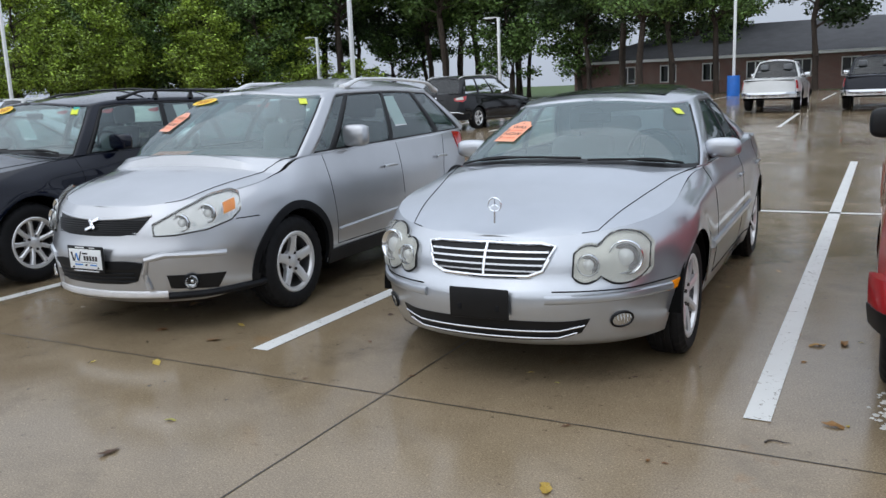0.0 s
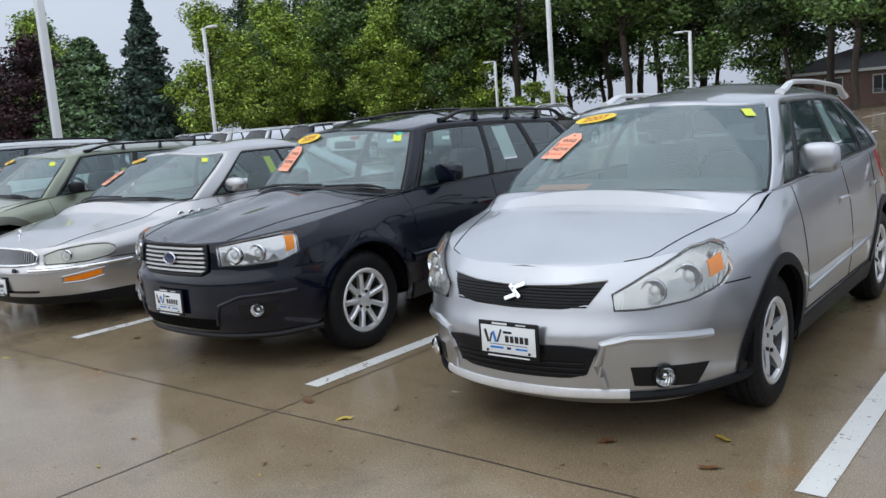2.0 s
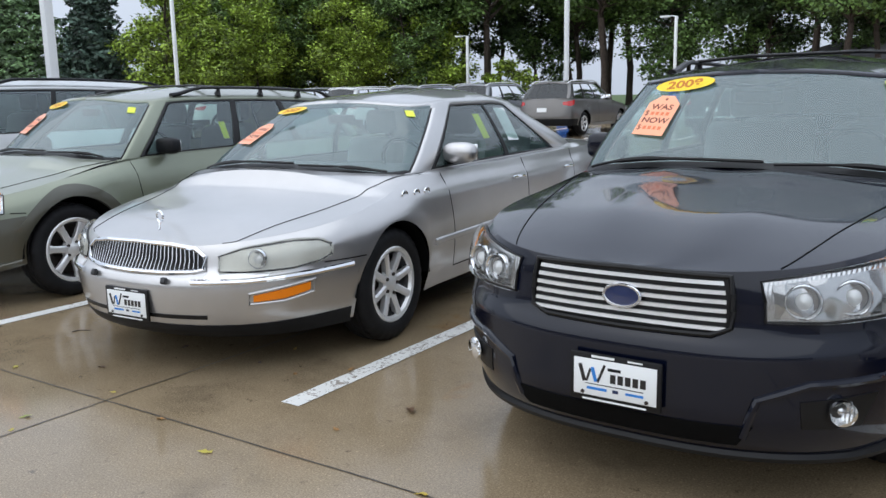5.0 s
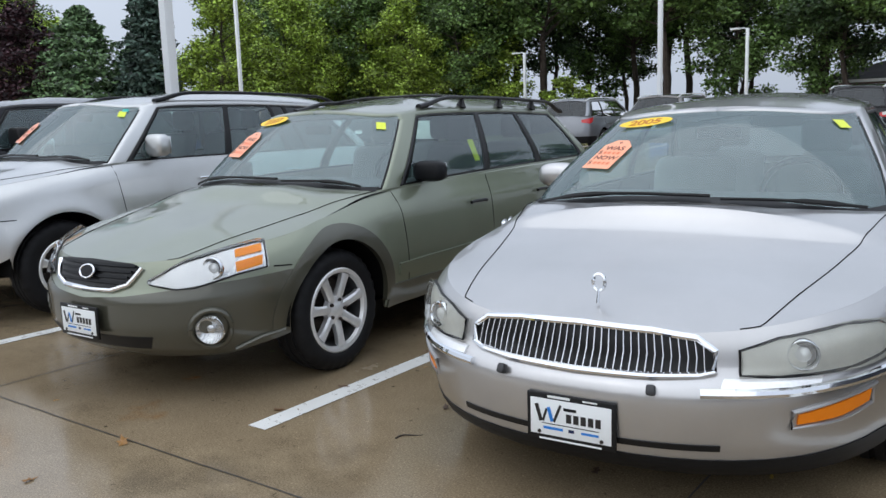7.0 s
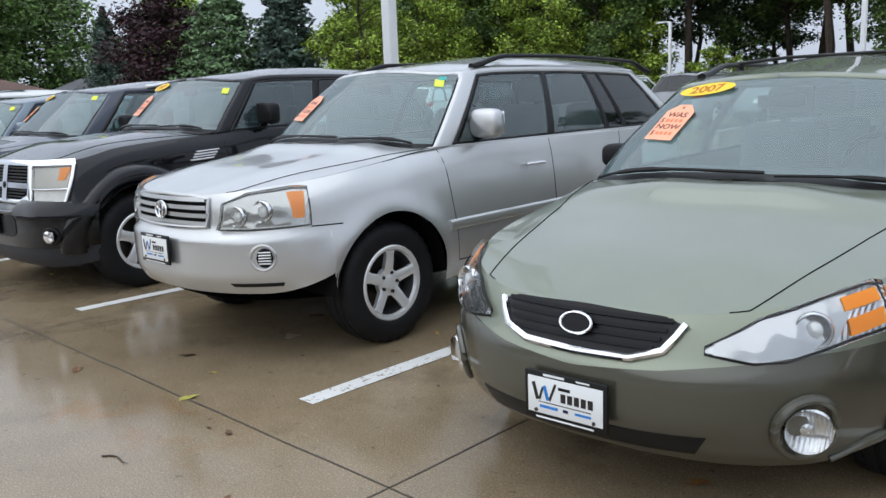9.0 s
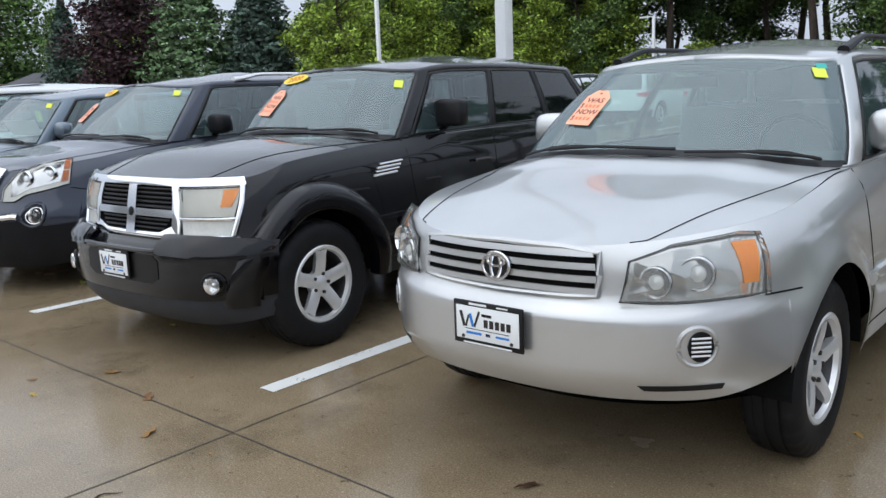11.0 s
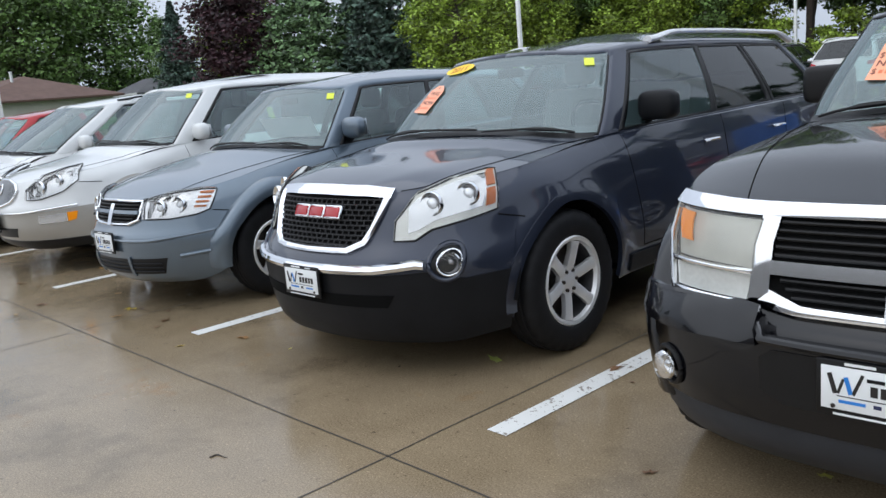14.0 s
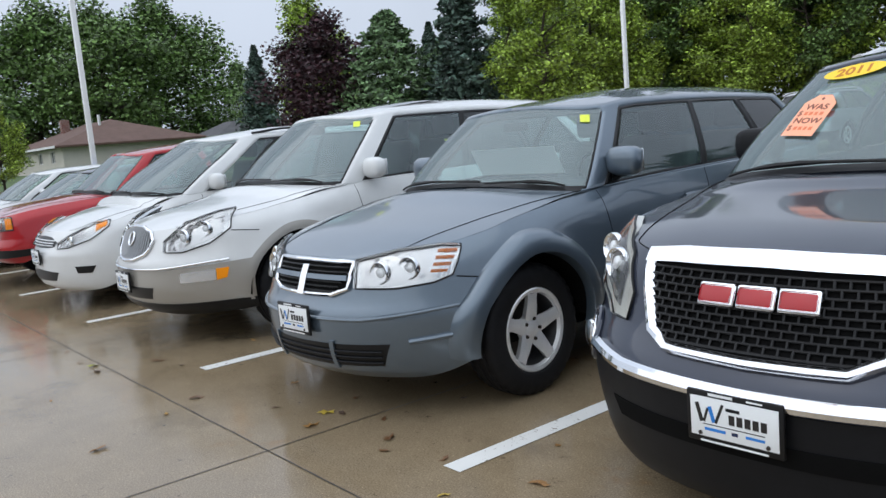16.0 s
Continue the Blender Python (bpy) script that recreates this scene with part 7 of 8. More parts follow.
def sheet(name, xs, ys, mat, lift=0.0, kind="structure", label=""):
    v = [(x, y, ground_z(x, y) + lift) for x in xs for y in ys]
    ob = mesh_object(name, v, grid_faces(len(xs), len(ys)), mat)
    return tagged(ob, label, name, kind=kind)


sheet("pavement", list(np.linspace(-70, 40, 56)), [-60, -30, -10, 0, 6, 12, 14, 16, 18, 20, 22, 24, 26, 28, 32, 36, 40, 44, 48, 52, 55], M_GROUND, 0.0, label="rain-wet brown concrete of the car lot")
sheet("ground", list(np.linspace(-600, 600, 61)), [-600, -300, -60.0] + list(np.linspace(-60, 140, 41))[1:] + [300, 700], M_GRASS, -0.06, label="grass ground around the lot")

# unseen wall added behind the walk, to cut low sky out of reflections
tagged(from_bm("unseen_reflection_wall", box_bm((120, 0.4, 4.6), (-20, -34, 2.3), 0), varied("grey_render", (0.36, 0.35, 0.34), 0.8, 0.15, 0.6, 20), smooth=False), "unseen plain grey wall added to darken low reflections", "wall", kind="structure")

# concrete joints
joint_xs = [-1.62 + 3.62 * k for k in range(8, 0, -1)] + [-1.62, -5.32, -8.98, -12.56, -16.01, -19.3, -22.71, -26.2] + [-26.07 - 3.4 * k for k in range(1, 12)]


def groove(name, pts, w=0.0042):
    v = []
    for (x, y) in pts:
        v += [(x - w, y, 0.002), (x + w, y, 0.002)] if abs(pts[0][0] - pts[-1][0]) < 1 else [(x, y - w, 0.002), (x, y + w, 0.002)]
    n = len(pts)
    f = [(2 * i, 2 * i + 1, 2 * i + 3, 2 * i + 2) for i in range(n - 1)]
    return tagged(mesh_object(name, v, f, M_JOINT, smooth=False), "dark filled joint between concrete slabs", "joint", kind="structure")


rng = random.Random(5)
for x in joint_xs:
    groove("slab_joint", [(x + rng.uniform(-0.004, 0.004), y) for y in np.arange(-12, 11.9, 0.25)])
for y in (-0.46, 3.3, 7.0, 10.6, -4.1, -7.8):
    groove("slab_joint", [(x, y + 0.12 * min(1, max(0, (x + 12.2) / 8)) + rng.uniform(-0.004, 0.004)) for x in np.arange(-66, 30, 0.3)])


def stripe(name, x0, x1, y0, y1, mat=M_LINE, label="worn white painted parking line"):
    xs, ys = np.linspace(x0, x1, max(2, int((x1 - x0) / 0.4) + 1)), np.linspace(y0, y1, max(2, int((y1 - y0) / 0.4) + 1))
    v = [(x, y, ground_z(x, y) + 0.004) for x in xs for y in ys]
    ob = mesh_object(name, v, grid_faces(len(xs), len(ys)), mat, smooth=False)
    return tagged(ob, label, "parking line", "parking lines", "structure")


line_xs = [2.74 * k for k in (3, 2, 1)] + [-0.01, -2.74, -5.52, -8.25, -10.91, -13.57, -16.38, -19.14, -21.88, -24.56, -27.25, -29.96] + [-29.96 - 2.71 * k for k in range(1, 7)]
line_ys = [0] * 5 + [0.04, 0.01, -0.04, -0.12] + [-0.03] * 12
for x, y in zip(line_xs, line_ys):
    if x == -8.25:
        stripe("parking_line", x, x + 0.112, y, 11.95, M_LINE_WORN, "white parking line with flaking, chipped paint")
    else:
        stripe("parking_line", x, x + 0.112, y, 11.95)
stripe("parking_line", -46, 8, 6.0, 6.1)
for i in range(-2, 14):
    stripe("parking_line", -2.0 - 2.74 * i, -1.9 - 2.74 * i, 19.5, 25)
    stripe("parking_line", -2.0 - 2.74 * i, -1.9 - 2.74 * i, 36, 47)

# ---- front row ----
sedan_c(pose(-1.22, -0.06, 0, 0, 0, 1.0))
hatch_crossover(pose(-3.91, -0.11, 0, 0, 0, 0.8))
black_wagon(pose(-6.55, -0.12, 0))
big_sedan(pose(-9.24, -0.07, 0, 0, 0, 4.5))
green_wagon(pose(-11.94, -0.19, 0, 0, 0, 2.5))
silver_suv(pose(-14.77, -0.14, 0))
black_suv(pose(-17.5, -0.08, 0, 0, 0, 2.5))
dark_grey_suv(pose(-20.43, -0.01, 0, 0, 0, 1.2))
steel_blue_suv(pose(-23.08, -0.02, 0, 0, 0, 2.5))
pearl_suv(pose(-25.85, -0.02, 0))
minivan(pose(-28.6, -0.05, 0))
pickup(pose(-31.35, -0.05, 0), RED, "pickup_truck", "red compact pickup truck with a chrome grille", RED)
far_car(pose(-34.1, 0.0, 0), BLACK, "black sedan parked along the front row", 4.7, 1.82, 1.46, False, "sedan")
far_car(pose(-37.0, 0.0, 0), WHITE, "white wagon parked along the front row", 4.6, 1.8, 1.5, True, "wagon", priv=False)
pickup(pose(1.38, -0.1, 0), RED, "pickup_truck", "red pickup truck with black mirrors", RED)

# ---- back rows ----
z = ground_z
c = far_car(pose(-11.4, 24.35, z(-11, 21), 0, 0, 172), BLACK_N, "black crossover with roof rails and a bright bumper strip", 4.8, 1.9, 1.7, True, "crossover", rails=True)
c.strip("bumper_strip", [(c.us + 0.12, 0.5), (c.us + 0.3, 0.55), (c.ue - 0.001, 0.56)], 0.016, M_CHROME, True, 0.02)
c.strip("tailgate_handle", [(c.ue - 0.3, 0.93), (c.ue - 0.001, 0.935)], 0.012, M_GREYPL, True, 0.012)
e = from_bm("badge", ellipsoid_bm((0.06, 0.06, 0.012), (0, 0, 0), 14), M_CHROME, c.root)
e.matrix_basis = c.frame_at(c.ue - 0.001, 1.0, 0.012)
c.patch("tail_lamp_lens", [(c.us + 0.08, 1.03), (c.us + 0.34, 0.99)], [(c.us + 0.08, 0.93), (c.us + 0.34, 0.93)], M_LAMPPALE, 0.018, 0.01, nu=6, nv=3)
pickup(pose(-2.9, 30.3, z(-3, 27), 0, 0, 180), WHITE, "pickup_truck", "white pickup truck seen from behind")
pickup(pose(0.1, 30.3, z(0, 27), 0, 0, 180), BLACK, "pickup_truck", "black pickup truck seen from behind")


for x, colour, lab, kind in ((-17.0, BROWN, "grey-brown wagon seen from behind", "wagon"), (-19.8, GREYLT, "mid-grey crossover in the back row", "crossover"), (-22.4, GREYLT, "silver-grey wagon in the back row", "wagon"), (-25.2, WHITE, "white wagon in the back row", "wagon"), (-27.8, BLACK, "black crossover in the back row", "crossover"), (-30.5, SILVER, "silver crossover in the back row", "crossover"), (-33.2, WHITE, "white crossover in the back row", "crossover"), (-36, GREY, "dark grey wagon in the back row", "wagon")):
    far_car(pose(x, 24.2, z(x, 22), 0, 0, 180), colour, lab, 4.75, 1.84, 1.64, True, kind, rails=True)
far_car(pose(1.6, 46, z(0, 44), 0, 0, 180), RED, "red crossover far back in the lot", 4.6, 1.84, 1.66, True, "crossover")


# ---- street lamps ----
LAMP_BASE = varied("blue_base_paint", (0.01, 0.13, 0.5), 0.45, 0.15, 3, 40)
LAMP_WHITE = varied("white_lamp_paint", (0.78, 0.8, 0.81), 0.4, 0.06, 2, 40)
def street_lamp(x, y, h, r=0.07, head=True, turn=0):
    m = LAMP_WHITE
    root = tagged(new("street_lamp"), "white steel car-lot light pole", "street lamp", "lot lights")
    root.matrix_basis = pose(x, y, ground_z(x, y), 0, 0, turn)
    from_bm("pole", box_bm((2 * r, 2 * r, h), (0, 0, h / 2), 0.015), m, root)
    v, f = lathe([(-0.2, 0.36), (1.12, 0.35), (1.16, 0.33), (1.16, 0.001)], 24)
    mesh_object("base", [(b, d, a) for a, b, d in v], f, LAMP_BASE, root, "blue painted concrete base")
    if head:
        v, f = tube([(0, 0, h - 0.05), (0.25, 0, h + 0.02), (0.5, 0, h + 0.02)], 0.035, 8)
        mesh_object("arm", v, f, m, root)
        from_bm("lamp_head", box_bm((0.6, 0.32, 0.12), (0.75, 0, h), 0.03), m, root)
    return root


street_lamp(-18.77, 5.38, 9, 0.075)
street_lamp(-19.35, 25.98, 9, 0.075)
street_lamp(-40.4, 25.0, 7.2, 0.075)
street_lamp(-56.18, 8.77, 9.5, 0.1)
street_lamp(-40.9, 53.05, 5.6, 0.09, True, 180)
street_lamp(-23.7, 50.9, 5.8, 0.09, True, 180)
street_lamp(-7.24, 46.4, 6.6, 0.075, True, 180)


# ---- trees ----
def leaf_material(name, color):
    m = material(name, color, 0.5, spec=0.3)
    g = node(m, "ShaderNodeNewGeometry")
    lo, hi = tuple(c * 0.2 for c in color), tuple(c * 2.0 for c in color)
    c = ramp(m, g.outputs["Random Per Island"], [(0.0, lo), (0.6, color), (1.0, hi)])
    big = ramp(m, noise_tex(m, 0.5, 3), [(0.3, 0.7), (0.7, 1.15)])
    link(m, mix(m, 1.0, c, big, "MULTIPLY"), bsdf(m).inputs["Base Color"])
    return m


LEAF = leaf_material("oak_leaves", (0.12, 0.2, 0.055))
LEAF_L = leaf_material("light_leaves", (0.25, 0.35, 0.05))
LEAF_D = leaf_material("dark_leaves", (0.058, 0.1, 0.038))
LEAF_P = leaf_material("purple_leaves", (0.05, 0.022, 0.027))
NEEDLE = leaf_material("spruce_needles", (0.065, 0.105, 0.08))
PINE = leaf_material("pine_needles", (0.12, 0.2, 0.085))
BARK = varied("bark", (0.06, 0.045, 0.035), 0.9, 0.4, 4, 25, 0.6, 0.02)


def leaves(points, size, rnd, stretch=1.0):
    """Small folded leaf clumps at points: verts and faces."""
    v, f = [], []
    for p, nrm in points:
        a = Vector((rnd.gauss(0, 1), rnd.gauss(0, 1), rnd.gauss(0, 0.5))).normalized()
        n = (nrm + Vector((rnd.gauss(0, 0.6), rnd.gauss(0, 0.6), rnd.gauss(0.4, 0.6)))).normalized()
        b = a.cross(n)
        if b.length < 1e-3:
            continue
        b.normalize()
        s = size * rnd.uniform(0.6, 1.4)
        k = len(v)
        v += [p - a * s * stretch, p + b * s * 0.6 + n * s * 0.1, p + a * s * stretch, p - b * s * 0.6 - n * s * 0.15]
        f.append((k, k + 1, k + 2, k + 3))
    return v, f


def tree(name, label, h, crown_w, base, leaf, seed, n=13500, size=0.145, trunk=0.22, ragged=1.0, category="tree"):
    rnd = random.Random(seed)
    root = tagged(new(name), label, category, "trees")
    tv, tf = [], []

    def limb(pts, rads):
        a, b = tube(pts, rads, 8)
        k = len(tv)
        tv.extend(a)
        tf.extend(tuple(k + i for i in q) for q in b)

    bend = [(rnd.gauss(0, 0.12) * i, rnd.gauss(0, 0.12) * i) for i in range(7)]
    spine = [Vector((bend[i][0], bend[i][1], h * 0.92 * i / 6)) for i in range(7)]
    limb(spine, [trunk * (1.25 - 0.19 * i) for i in range(7)])
    clumps = []
    for k in range(int(40 * ragged)):
        t = rnd.uniform(base, 0.97)
        i = min(5, int(t * 6 / 0.92 * 0.92))
        p0 = spine[i].lerp(spine[i + 1], min(1, t * 6 / 1.0 - i if t * 6 - i > 0 else 0)) if i < 6 else spine[6]
        ang = rnd.uniform(0, 2 * math.pi)
        shape = math.sin(min(1, (t - base) / (1 - base) * 0.9 + 0.18) * math.pi) ** 0.6
        reach = crown_w * 0.5 * shape * rnd.uniform(0.55, 1.0)
        p1 = p0 + Vector((math.cos(ang) * reach, math.sin(ang) * reach, rnd.uniform(0.0, 0.14) * h))
        limb([p0, p0.lerp(p1, 0.5) + Vector((0, 0, 0.15)), p1], [trunk * 0.28, trunk * 0.17, trunk * 0.06])
        clumps.append((p1, rnd.uniform(0.07, 0.17) * crown_w))
        clumps.append((p0.lerp(p1, rnd.uniform(0.45, 0.75)), rnd.uniform(0.07, 0.15) * crown_w))
    pts = []
    total = sum(r * r for _, r in clumps)
    for cpt, r in clumps:
        for _ in range(int(n * r * r / total)):
            d = Vector((rnd.gauss(0, 1), rnd.gauss(0, 1), rnd.gauss(0, 1))).normalized()
            q = r * rnd.uniform(0.2, 1.3) ** 0.7
            pts.append((cpt + Vector((d.x * q, d.y * q, d.z * q * 0.72)), d))
    mesh_object("trunk", tv, tf, BARK, root)
    v, f = leaves(pts, size, rnd)
    mesh_object("crown", v, f, leaf, root, smooth=False)
    return root


def conifer(name, label, h, w, leaf, seed, n=8500, size=0.19, round_=0.8, tiers=16):
    rnd = random.Random(seed)
    root = tagged(new(name), label, "tree", "trees")
    v, f = tube([(0, 0, 0), (0, 0, h * 0.5), (0, 0, h)], [0.2, 0.12, 0.02], 8)
    mesh_object("trunk", v, f, BARK, root)
    pts = []
    for k in range(n):
        t = rnd.random() ** 1.5
        lev = int(t * tiers) / tiers + rnd.uniform(0, 0.9 / tiers)
        r = w / 2 * (1 - lev) ** round_ * (0.86 + 0.14 * math.sin(lev * 60)) * math.sqrt(rnd.uniform(0.15, 1))
        a = rnd.uniform(0, 2 * math.pi)
        r *= 1 + 0.24 * math.sin(a * 5 + int(t * tiers) * 1.7)
        pts.append((Vector((r * math.cos(a), r * math.sin(a), h * (0.06 + 0.94 * lev) - r * 0.22)), Vector((math.cos(a), math.sin(a), 0.3))))
    v, f = leaves(pts, size, rnd, 1.3)
    mesh_object("crown", v, f, leaf, root, smooth=False)
    return root


kinds = [
    tree("deciduous_tree", "tall green tree with bare lower trunk", 17, 8.5, 0.34, LEAF, 1),
    tree("deciduous_tree", "tall dark green tree at the lot's edge", 16, 8, 0.28, LEAF_D, 2),
    tree("deciduous_tree", "leafy light green tree at the lot's edge", 13, 8, 0.1, LEAF_L, 3),
    tree("deciduous_tree", "tall slim tree with high crown", 18, 7, 0.42, LEAF_D, 4, trunk=0.25),
    tree("deciduous_tree", "broad green leafy shade tree", 14, 9, 0.14, LEAF, 5),
]
bush = tree("shrub", "low light green shrub at the lot's edge", 4.2, 4.5, 0.05, LEAF_L, 11, 2600, 0.15, 0.06, category="shrub")
maple = tree("purple_maple", "dark purple-leaved maple tree", 11, 10.5, 0.06, LEAF_P, 21, 16000, 0.17, ragged=2.0)
oak = tree("oak_tree", "broad green oak tree by the house", 15, 14, 0.1, LEAF, 22, 18000, 0.2, 0.4, ragged=1.8)
spruce = conifer("spruce", "tall dark blue-green spruce", 13, 7.6, NEEDLE, 31, 12000, 0.17)
pine = conifer("pine", "bushy green pine tree", 10.5, 12, PINE, 32, 15000, 0.17, 0.6, 9)


def plant(ob, x, y, turn=0.0, scale=1.0, first=False):
    m = pose(x, y, ground_z(x, y) - 0.1, 0, 0, turn) @ Matrix.Scale(scale, 4)
    if first:
        ob.matrix_basis = m
        return ob
    return copy_thing(ob, m)


placed = set()


def put(ob, x, y, turn=0.0, scale=1.0):
    plant(ob, x, y, turn, scale, ob not in placed)
    placed.add(ob)


rnd = random.Random(77)
# the strip of woods behind the lot
for k in range(30):
    x = -66 + k * 1.9 + rnd.uniform(-0.7, 0.7)
    put(kinds[rnd.choice([0, 1, 3, 3, 1, 0, 4])], x, 59 + rnd.uniform(-2, 12), rnd.uniform(0, 360), rnd.uniform(0.85, 1.15))
for k in range(12):
    put(kinds[rnd.choice([2, 4, 2])], -74 + k * 2.6 + rnd.uniform(-1, 1), 52 + rnd.uniform(-2, 5), rnd.uniform(0, 360), rnd.uniform(0.8, 1.05))
for k in range(14):
    put(bush, -72 + k * 2.7 + rnd.uniform(-1, 1), 54 + rnd.uniform(-2, 3), rnd.uniform(0, 360), rnd.uniform(0.7, 1.1))
for x, y, s in ((-13.5, 50, 0.8), (-9.5, 54, 0.75), (-16, 55, 0.9), (9, 46, 0.9)):
    put(kinds[0], x, y, rnd.uniform(0, 360), s)
for x, y, s in ((-12.2, 53, 0.88), (-3.6, 55, 0.9), (1.2, 51, 0.92), (5.5, 56, 0.9)):
    put(kinds[1], x, y, rnd.uniform(0, 360), s)
put(maple, -71, 30.2, 10, 0.9)
put(pine, -66, 32, 0, 0.92)
put(pine, -64.2, 35.5, 70, 0.78)
put(spruce, -60.7, 34, 0, 0.95)
put(spruce, -77.5, 45, 60, 0.86)
put(spruce, -85.9, 32.1, 20, 0.78)
# trees round the houses beyond the lot
for x, y, k, s in ((-92, 41.4, 2, 1.22), (-96, 44, 4, 1.05), (-136, 54.5, 4, 1.0), (-104, 41, 4, 0.62), (-110, 45, 2, 0.6), (-146, 22, 2, 0.9), (-145, 12, 0, 0.75), (-142, 0, 4, 0.9), (-138, -14, 1, 1.1), (-86, 64, 1, 1.1), (-78, 66, 0, 1.0)):
    put(kinds[k], x, y, rnd.uniform(0, 360), s)
put(oak, -124, 31.5, 0, 1.3)
put(oak, -130, 41, 90, 1.1)
put(oak, -134, 26, 200, 1.1)
put(kinds[2], -68, 7.5, 0, 0.4)
for x, y, s in ((-55.5, 36, 0.9), (-69, 46, 1.0), (-66, 47, 0.85), (-62, 48, 1.05), (-58, 47, 0.9)):
    put(kinds[2], x, y, rnd.uniform(0, 360), s)

# ---- buildings ----
BRICK = material("red_brick", (0.2, 0.08, 0.06), 0.85)
bt = node(BRICK, "ShaderNodeTexBrick", Scale=1.0, Color1=(0.21, 0.085, 0.06, 1), Color2=(0.13, 0.05, 0.04, 1), Mortar=(0.3, 0.26, 0.23, 1))
bt.inputs["Mortar Size"].default_value, bt.inputs["Brick Width"].default_value, bt.inputs["Row Height"].default_value = 0.01, 0.22, 0.075
swap = node(BRICK, "ShaderNodeMapping")
swap.inputs["Rotation"].default_value = (radians(-90), 0, 0)
link(BRICK, coords(BRICK), swap.inputs["Vector"])
link(BRICK, swap.outputs[0], bt.inputs["Vector"])
link(BRICK, bt.outputs["Color"], bsdf(BRICK).inputs["Base Color"])
SHINGLE = varied("grey_shingles", (0.085, 0.085, 0.09), 0.85, 0.25, 1.2, 14, 0.4, 0.02)
SHINGLE_B = varied("brown_shingles", (0.12, 0.07, 0.055), 0.85, 0.25, 1.2, 14, 0.4, 0.02)
SIDING = varied("cream_siding", (0.55, 0.52, 0.45), 0.7, 0.08, 1, 20)
WPAINT = varied("white_paint", (0.75, 0.75, 0.73), 0.5, 0.06, 2, 30)
PANE = glass("building_glass", (0.08, 0.09, 0.1), 0.02)


def hip_house(name, label, x0, x1, y0, y1, zb, wall, roof, wall_mat, roof_mat, windows, over=0.5, hip=None):
    root = tagged(new(name), label, "building")
    root.matrix_basis = pose((x0 + x1) / 2, (y0 + y1) / 2, zb)
    hx, hy = (x1 - x0) / 2, (y1 - y0) / 2
    hip = hy if hip is None else hip
    # front wall pieces between the window openings
    xs = sorted(windows)
    edges = [-hx]
    for cx, w, s0, s1 in xs:
        edges += [cx - w / 2, cx + w / 2]
    edges.append(hx)
    bm = bmesh.new()

    def block(a, b, za, zc, ya, yb):
        bmesh.ops.create_cube(bm, size=1, matrix=Matrix.LocRotScale(((a + b) / 2, (ya + yb) / 2, (za + zc) / 2), None, (b - a, yb - ya, zc - za)))

    for i in range(0, len(edges) - 1, 2):
        block(edges[i], edges[i + 1], -0.5, wall, -hy, -hy + 0.25)
    for cx, w, s0, s1 in xs:
        block(cx - w / 2, cx + w / 2, -0.5, s0, -hy, -hy + 0.25)
        block(cx - w / 2, cx + w / 2, s1, wall, -hy, -hy + 0.25)
    block(-hx, hx, -0.5, wall, hy - 0.25, hy)
    block(-hx, -hx + 0.25, -0.5, wall, -hy + 0.25, hy - 0.25)
    block(hx - 0.25, hx, -0.5, wall, -hy + 0.25, hy - 0.25)
    from_bm("wall", bm, wall_mat, root, smooth=False)
    ox, oy = hx + over, hy + over
    v = [(-ox, -oy, wall), (ox, -oy, wall), (ox, oy, wall), (-ox, oy, wall), (-ox + hip, 0, wall + roof), (ox - hip, 0, wall + roof)]
    v += [(a, b, c - 0.18) for a, b, c in v[:4]]
    mesh_object("roof", v, [(0, 1, 5, 4), (1, 2, 5), (2, 3, 4, 5), (3, 0, 4), (0, 6, 7, 1), (1, 7, 8, 2), (2, 8, 9, 3), (3, 9, 6, 0), (6, 9, 8, 7)], roof_mat, root, smooth=False)
    from_bm("fascia", box_bm((2 * ox + 0.04, 0.03, 0.2), (0, -oy - 0.016, wall - 0.09), 0), WPAINT, root, smooth=False)
    for cx, w, s0, s1 in xs:
        win = from_bm("window", box_bm((w - 0.06, 0.02, s1 - s0 - 0.06), (cx, -hy + 0.14, (s0 + s1) / 2), 0), PANE, root, smooth=False)
        for dx, dz, a, b in ((0, (s1 - s0) / 2 - 0.04, w, 0.08), (0, -(s1 - s0) / 2 + 0.04, w, 0.08), (-w / 2 + 0.04, 0, 0.08, s1 - s0), (w / 2 - 0.04, 0, 0.08, s1 - s0), (0, 0, 0.07, s1 - s0)):
            from_bm("window_frame", box_bm((a, 0.06, b), (cx + dx, -hy + 0.1, (s0 + s1) / 2 + dz), 0), WPAINT, win, smooth=False)
    return root


hip_house("brick_office", "single-storey red brick office with grey hipped roof", -21.5, 22, 60.5, 76, 0.55, 2.6, 2.6, BRICK, SHINGLE, [(-17.5 + 3.1 * k, 1.25, 0.85, 2.15) for k in range(12)])
hh = hip_house("bungalow", "low cream bungalow with brown hipped roof", -118, -98, 18.5, 31, 1.2, 2.4, 2.4, SIDING, SHINGLE_B, [(-7 + 4.5 * k, 1.4, 0.9, 2.0) for k in range(4)], 0.8)
hip_house("bungalow", "small house with grey hipped roof among trees", -107, -100, 34.5, 40, 1.1, 2.5, 1.5, SIDING, SHINGLE, [(-1.5, 1.2, 0.9, 2.0), (1.5, 1.2, 0.9, 2.0)], 0.5)
from_bm("chimney", box_bm((0.8, 0.8, 1.6), (-4, -2, 4.6), 0.03), BRICK, hh, smooth=False)
v, f = tube([(6, -1.5, 3.9), (6, -1.5, 5.2)], 0.14, 10)
mesh_object("vent_pipe", v, f, M_ALLOY, hh)


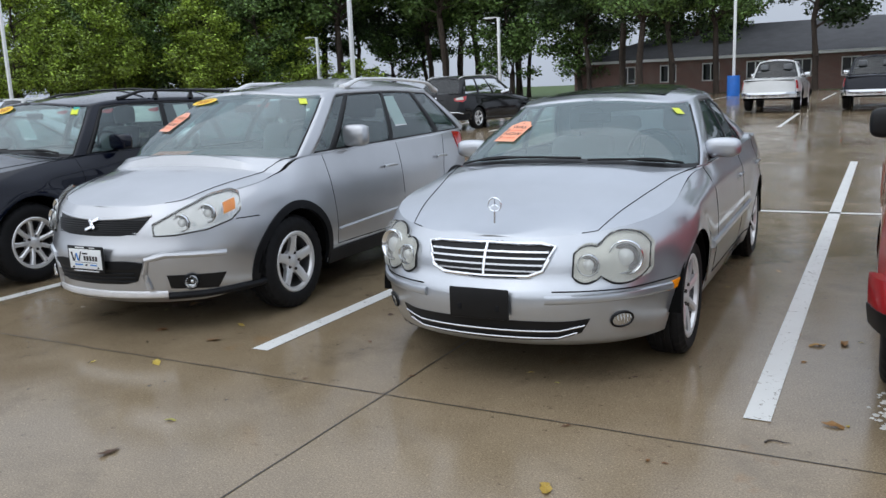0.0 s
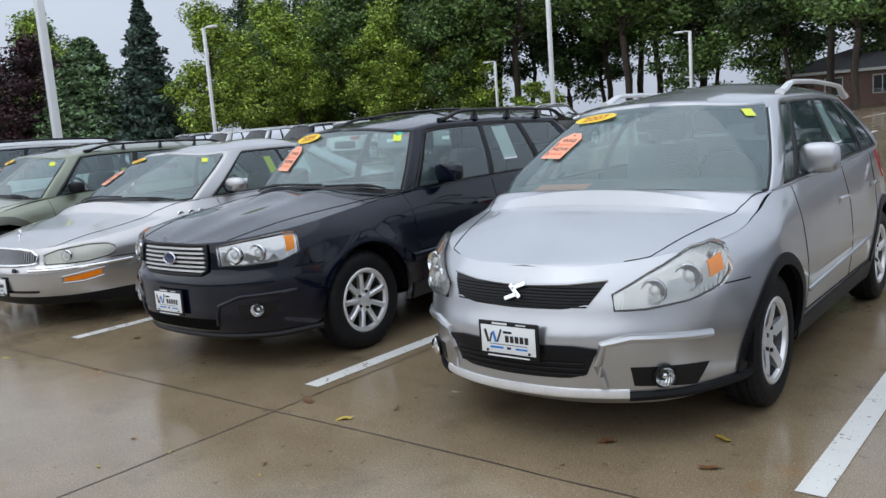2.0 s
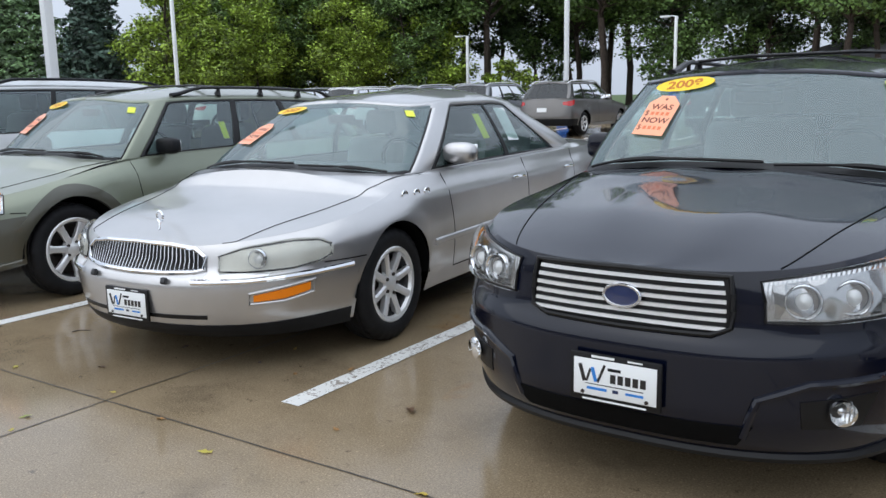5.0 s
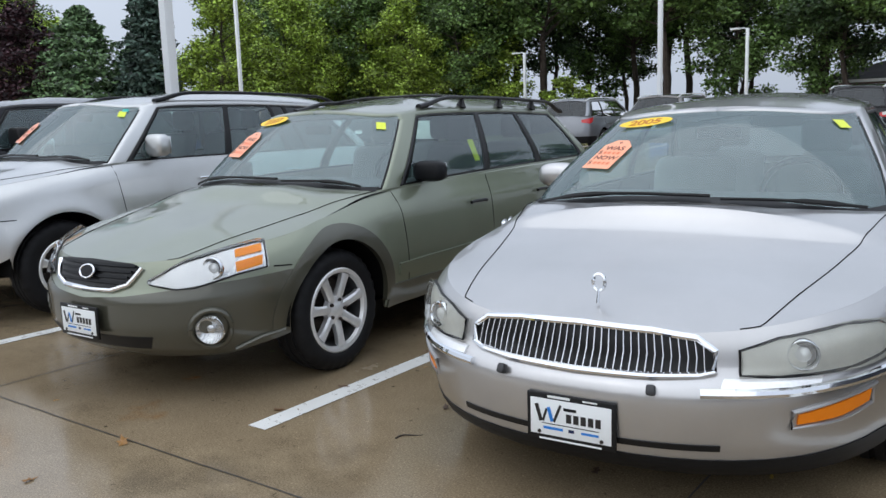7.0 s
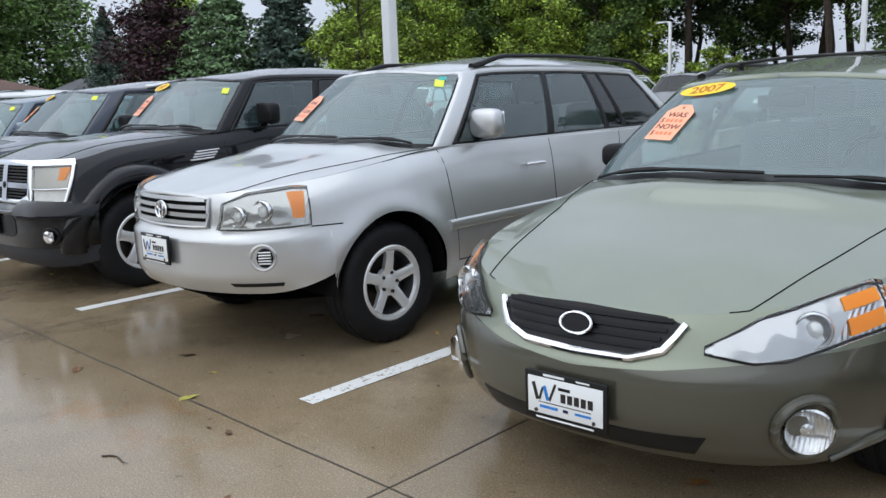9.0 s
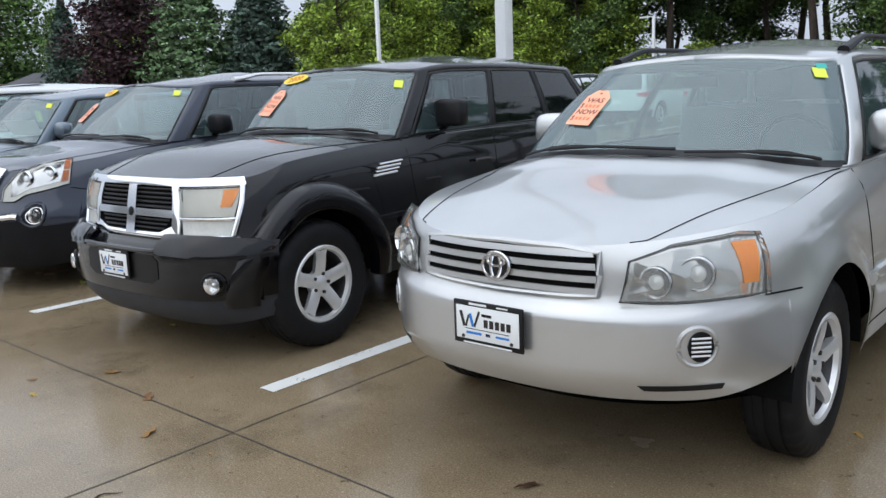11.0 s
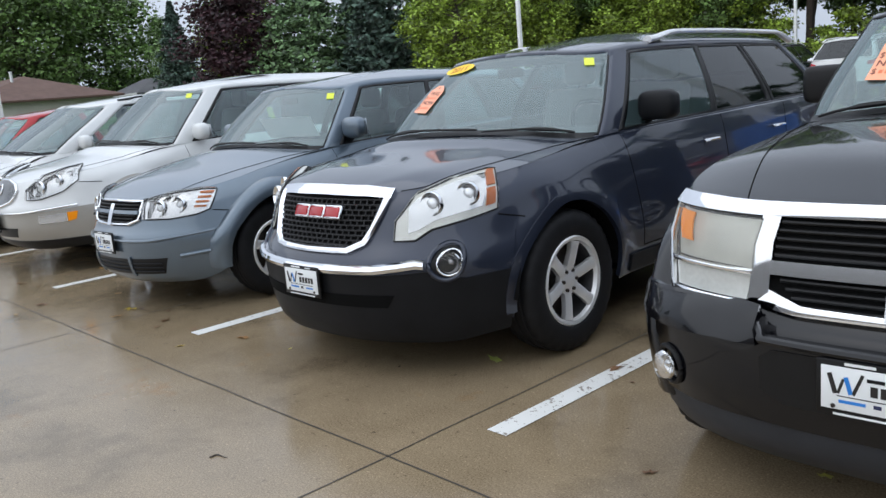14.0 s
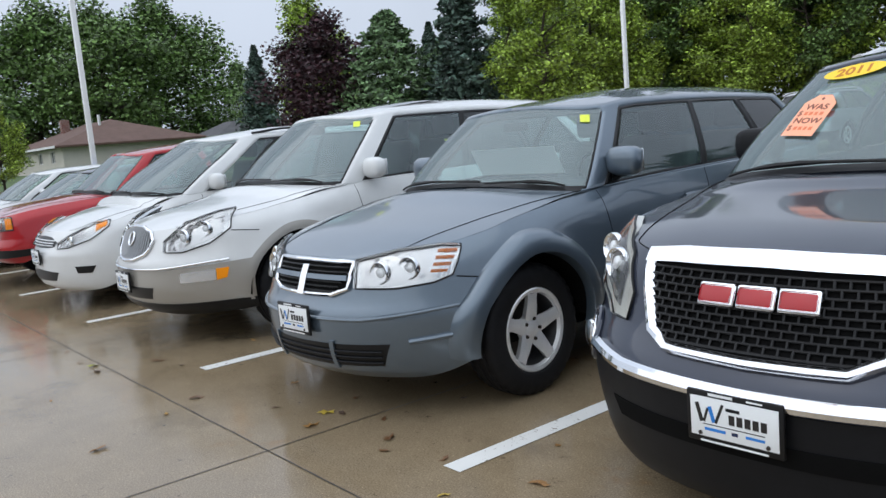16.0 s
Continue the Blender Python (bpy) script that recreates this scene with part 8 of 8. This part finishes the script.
# ---- fallen leaves and twigs on the wet concrete ----
LITTER = material("fallen_leaf", (0.2, 0.1, 0.03), 0.55)
info = node(LITTER, "ShaderNodeObjectInfo")
link(LITTER, ramp(LITTER, info.outputs["Random"], [(0.0, (0.05, 0.025, 0.012)), (0.35, (0.16, 0.07, 0.02)), (0.6, (0.3, 0.15, 0.03)), (0.85, (0.45, 0.34, 0.04)), (1.0, (0.2, 0.25, 0.05))]), bsdf(LITTER).inputs["Base Color"])


def leaf_mesh(seed):
    r = random.Random(seed)
    rim = []
    for i in range(10):
        a = 2 * math.pi * i / 10
        q = (0.5 + 0.5 * abs(math.cos(a)) ** 0.7) * (1 + 0.25 * math.cos(5 * a)) * r.uniform(0.8, 1.1)
        rim.append((q * math.cos(a), 0.62 * q * math.sin(a), 0.12 + r.uniform(-0.08, 0.16)))
    me = bpy.data.meshes.new("fallen_leaf")
    me.from_pydata([(0, 0, 0.1)] + rim, [], [(0, 1 + i, 1 + (i + 1) % 10) for i in range(10)])
    me.materials.append(LITTER)
    return me


shapes = [leaf_mesh(k) for k in range(6)]
r = random.Random(12)
for k in range(295):
    x, y = r.uniform(-27, 1.5), r.choice([r.uniform(-2.4, 0.4), r.uniform(-1.0, 1.4), r.uniform(0, 4)])
    size = r.choice([0.016, 0.022, 0.03, 0.05])
    ob = tagged(new("fallen_leaf", shapes[k % 6]), "small fallen leaf on wet concrete", "leaf", "fallen leaves")
    ob.matrix_basis = pose(x, y, 0.001, r.uniform(-8, 8), r.uniform(-8, 8), r.uniform(0, 360)) @ Matrix.Scale(size, 4)
for x, y, a, n in ((-13.6, -1.0, 20, 0.16), (-15.9, -1.1, 80, 0.1), (-10.2, 0.25, 60, 0.12), (0.15, -0.2, 30, 0.1), (-17.6, -0.95, 10, 0.09), (-19.9, -0.9, 50, 0.08)):
    m = pose(x, y, 0.004, 0, 0, a)
    v, f = tube([m @ Vector((n * (t - 0.5), 0.02 * math.sin(t * 5), 0)) for t in np.linspace(0, 1, 6)], [0.004, 0.004, 0.003, 0.003, 0.002, 0.001], 5)
    tagged(mesh_object("twig", v, f, BARK), "thin dark twig on wet concrete", "twig", "fallen leaves")


# ---- dried soap foam beside the red pickup's tyre ----
FOAM = varied("dried_foam", (0.62, 0.6, 0.55), 0.8, 0.3, 9, 70, 0.4, 0.004)
r = random.Random(31)
v, f = [], []
for k in range(90):
    a, q = r.uniform(0, 2 * math.pi), r.uniform(0, 1) ** 0.7
    x, y, rad = 0.62 + 0.16 * q * math.cos(a), 0.32 + 0.3 * q * math.sin(a), r.uniform(0.008, 0.032) * (1.2 - 0.7 * q)
    n = len(v)
    v += [(x, y, 0.008)] + [(x + rad * r.uniform(0.6, 1.2) * math.cos(2 * math.pi * i / 7), y + rad * r.uniform(0.6, 1.2) * math.sin(2 * math.pi * i / 7), 0.0015) for i in range(7)]
    f += [(n, n + 1 + i, n + 1 + (i + 1) % 7) for i in range(7)]
tagged(mesh_object("soap_foam", v, f, FOAM), "patch of dried white soap foam on the concrete", "foam", kind="stuff")
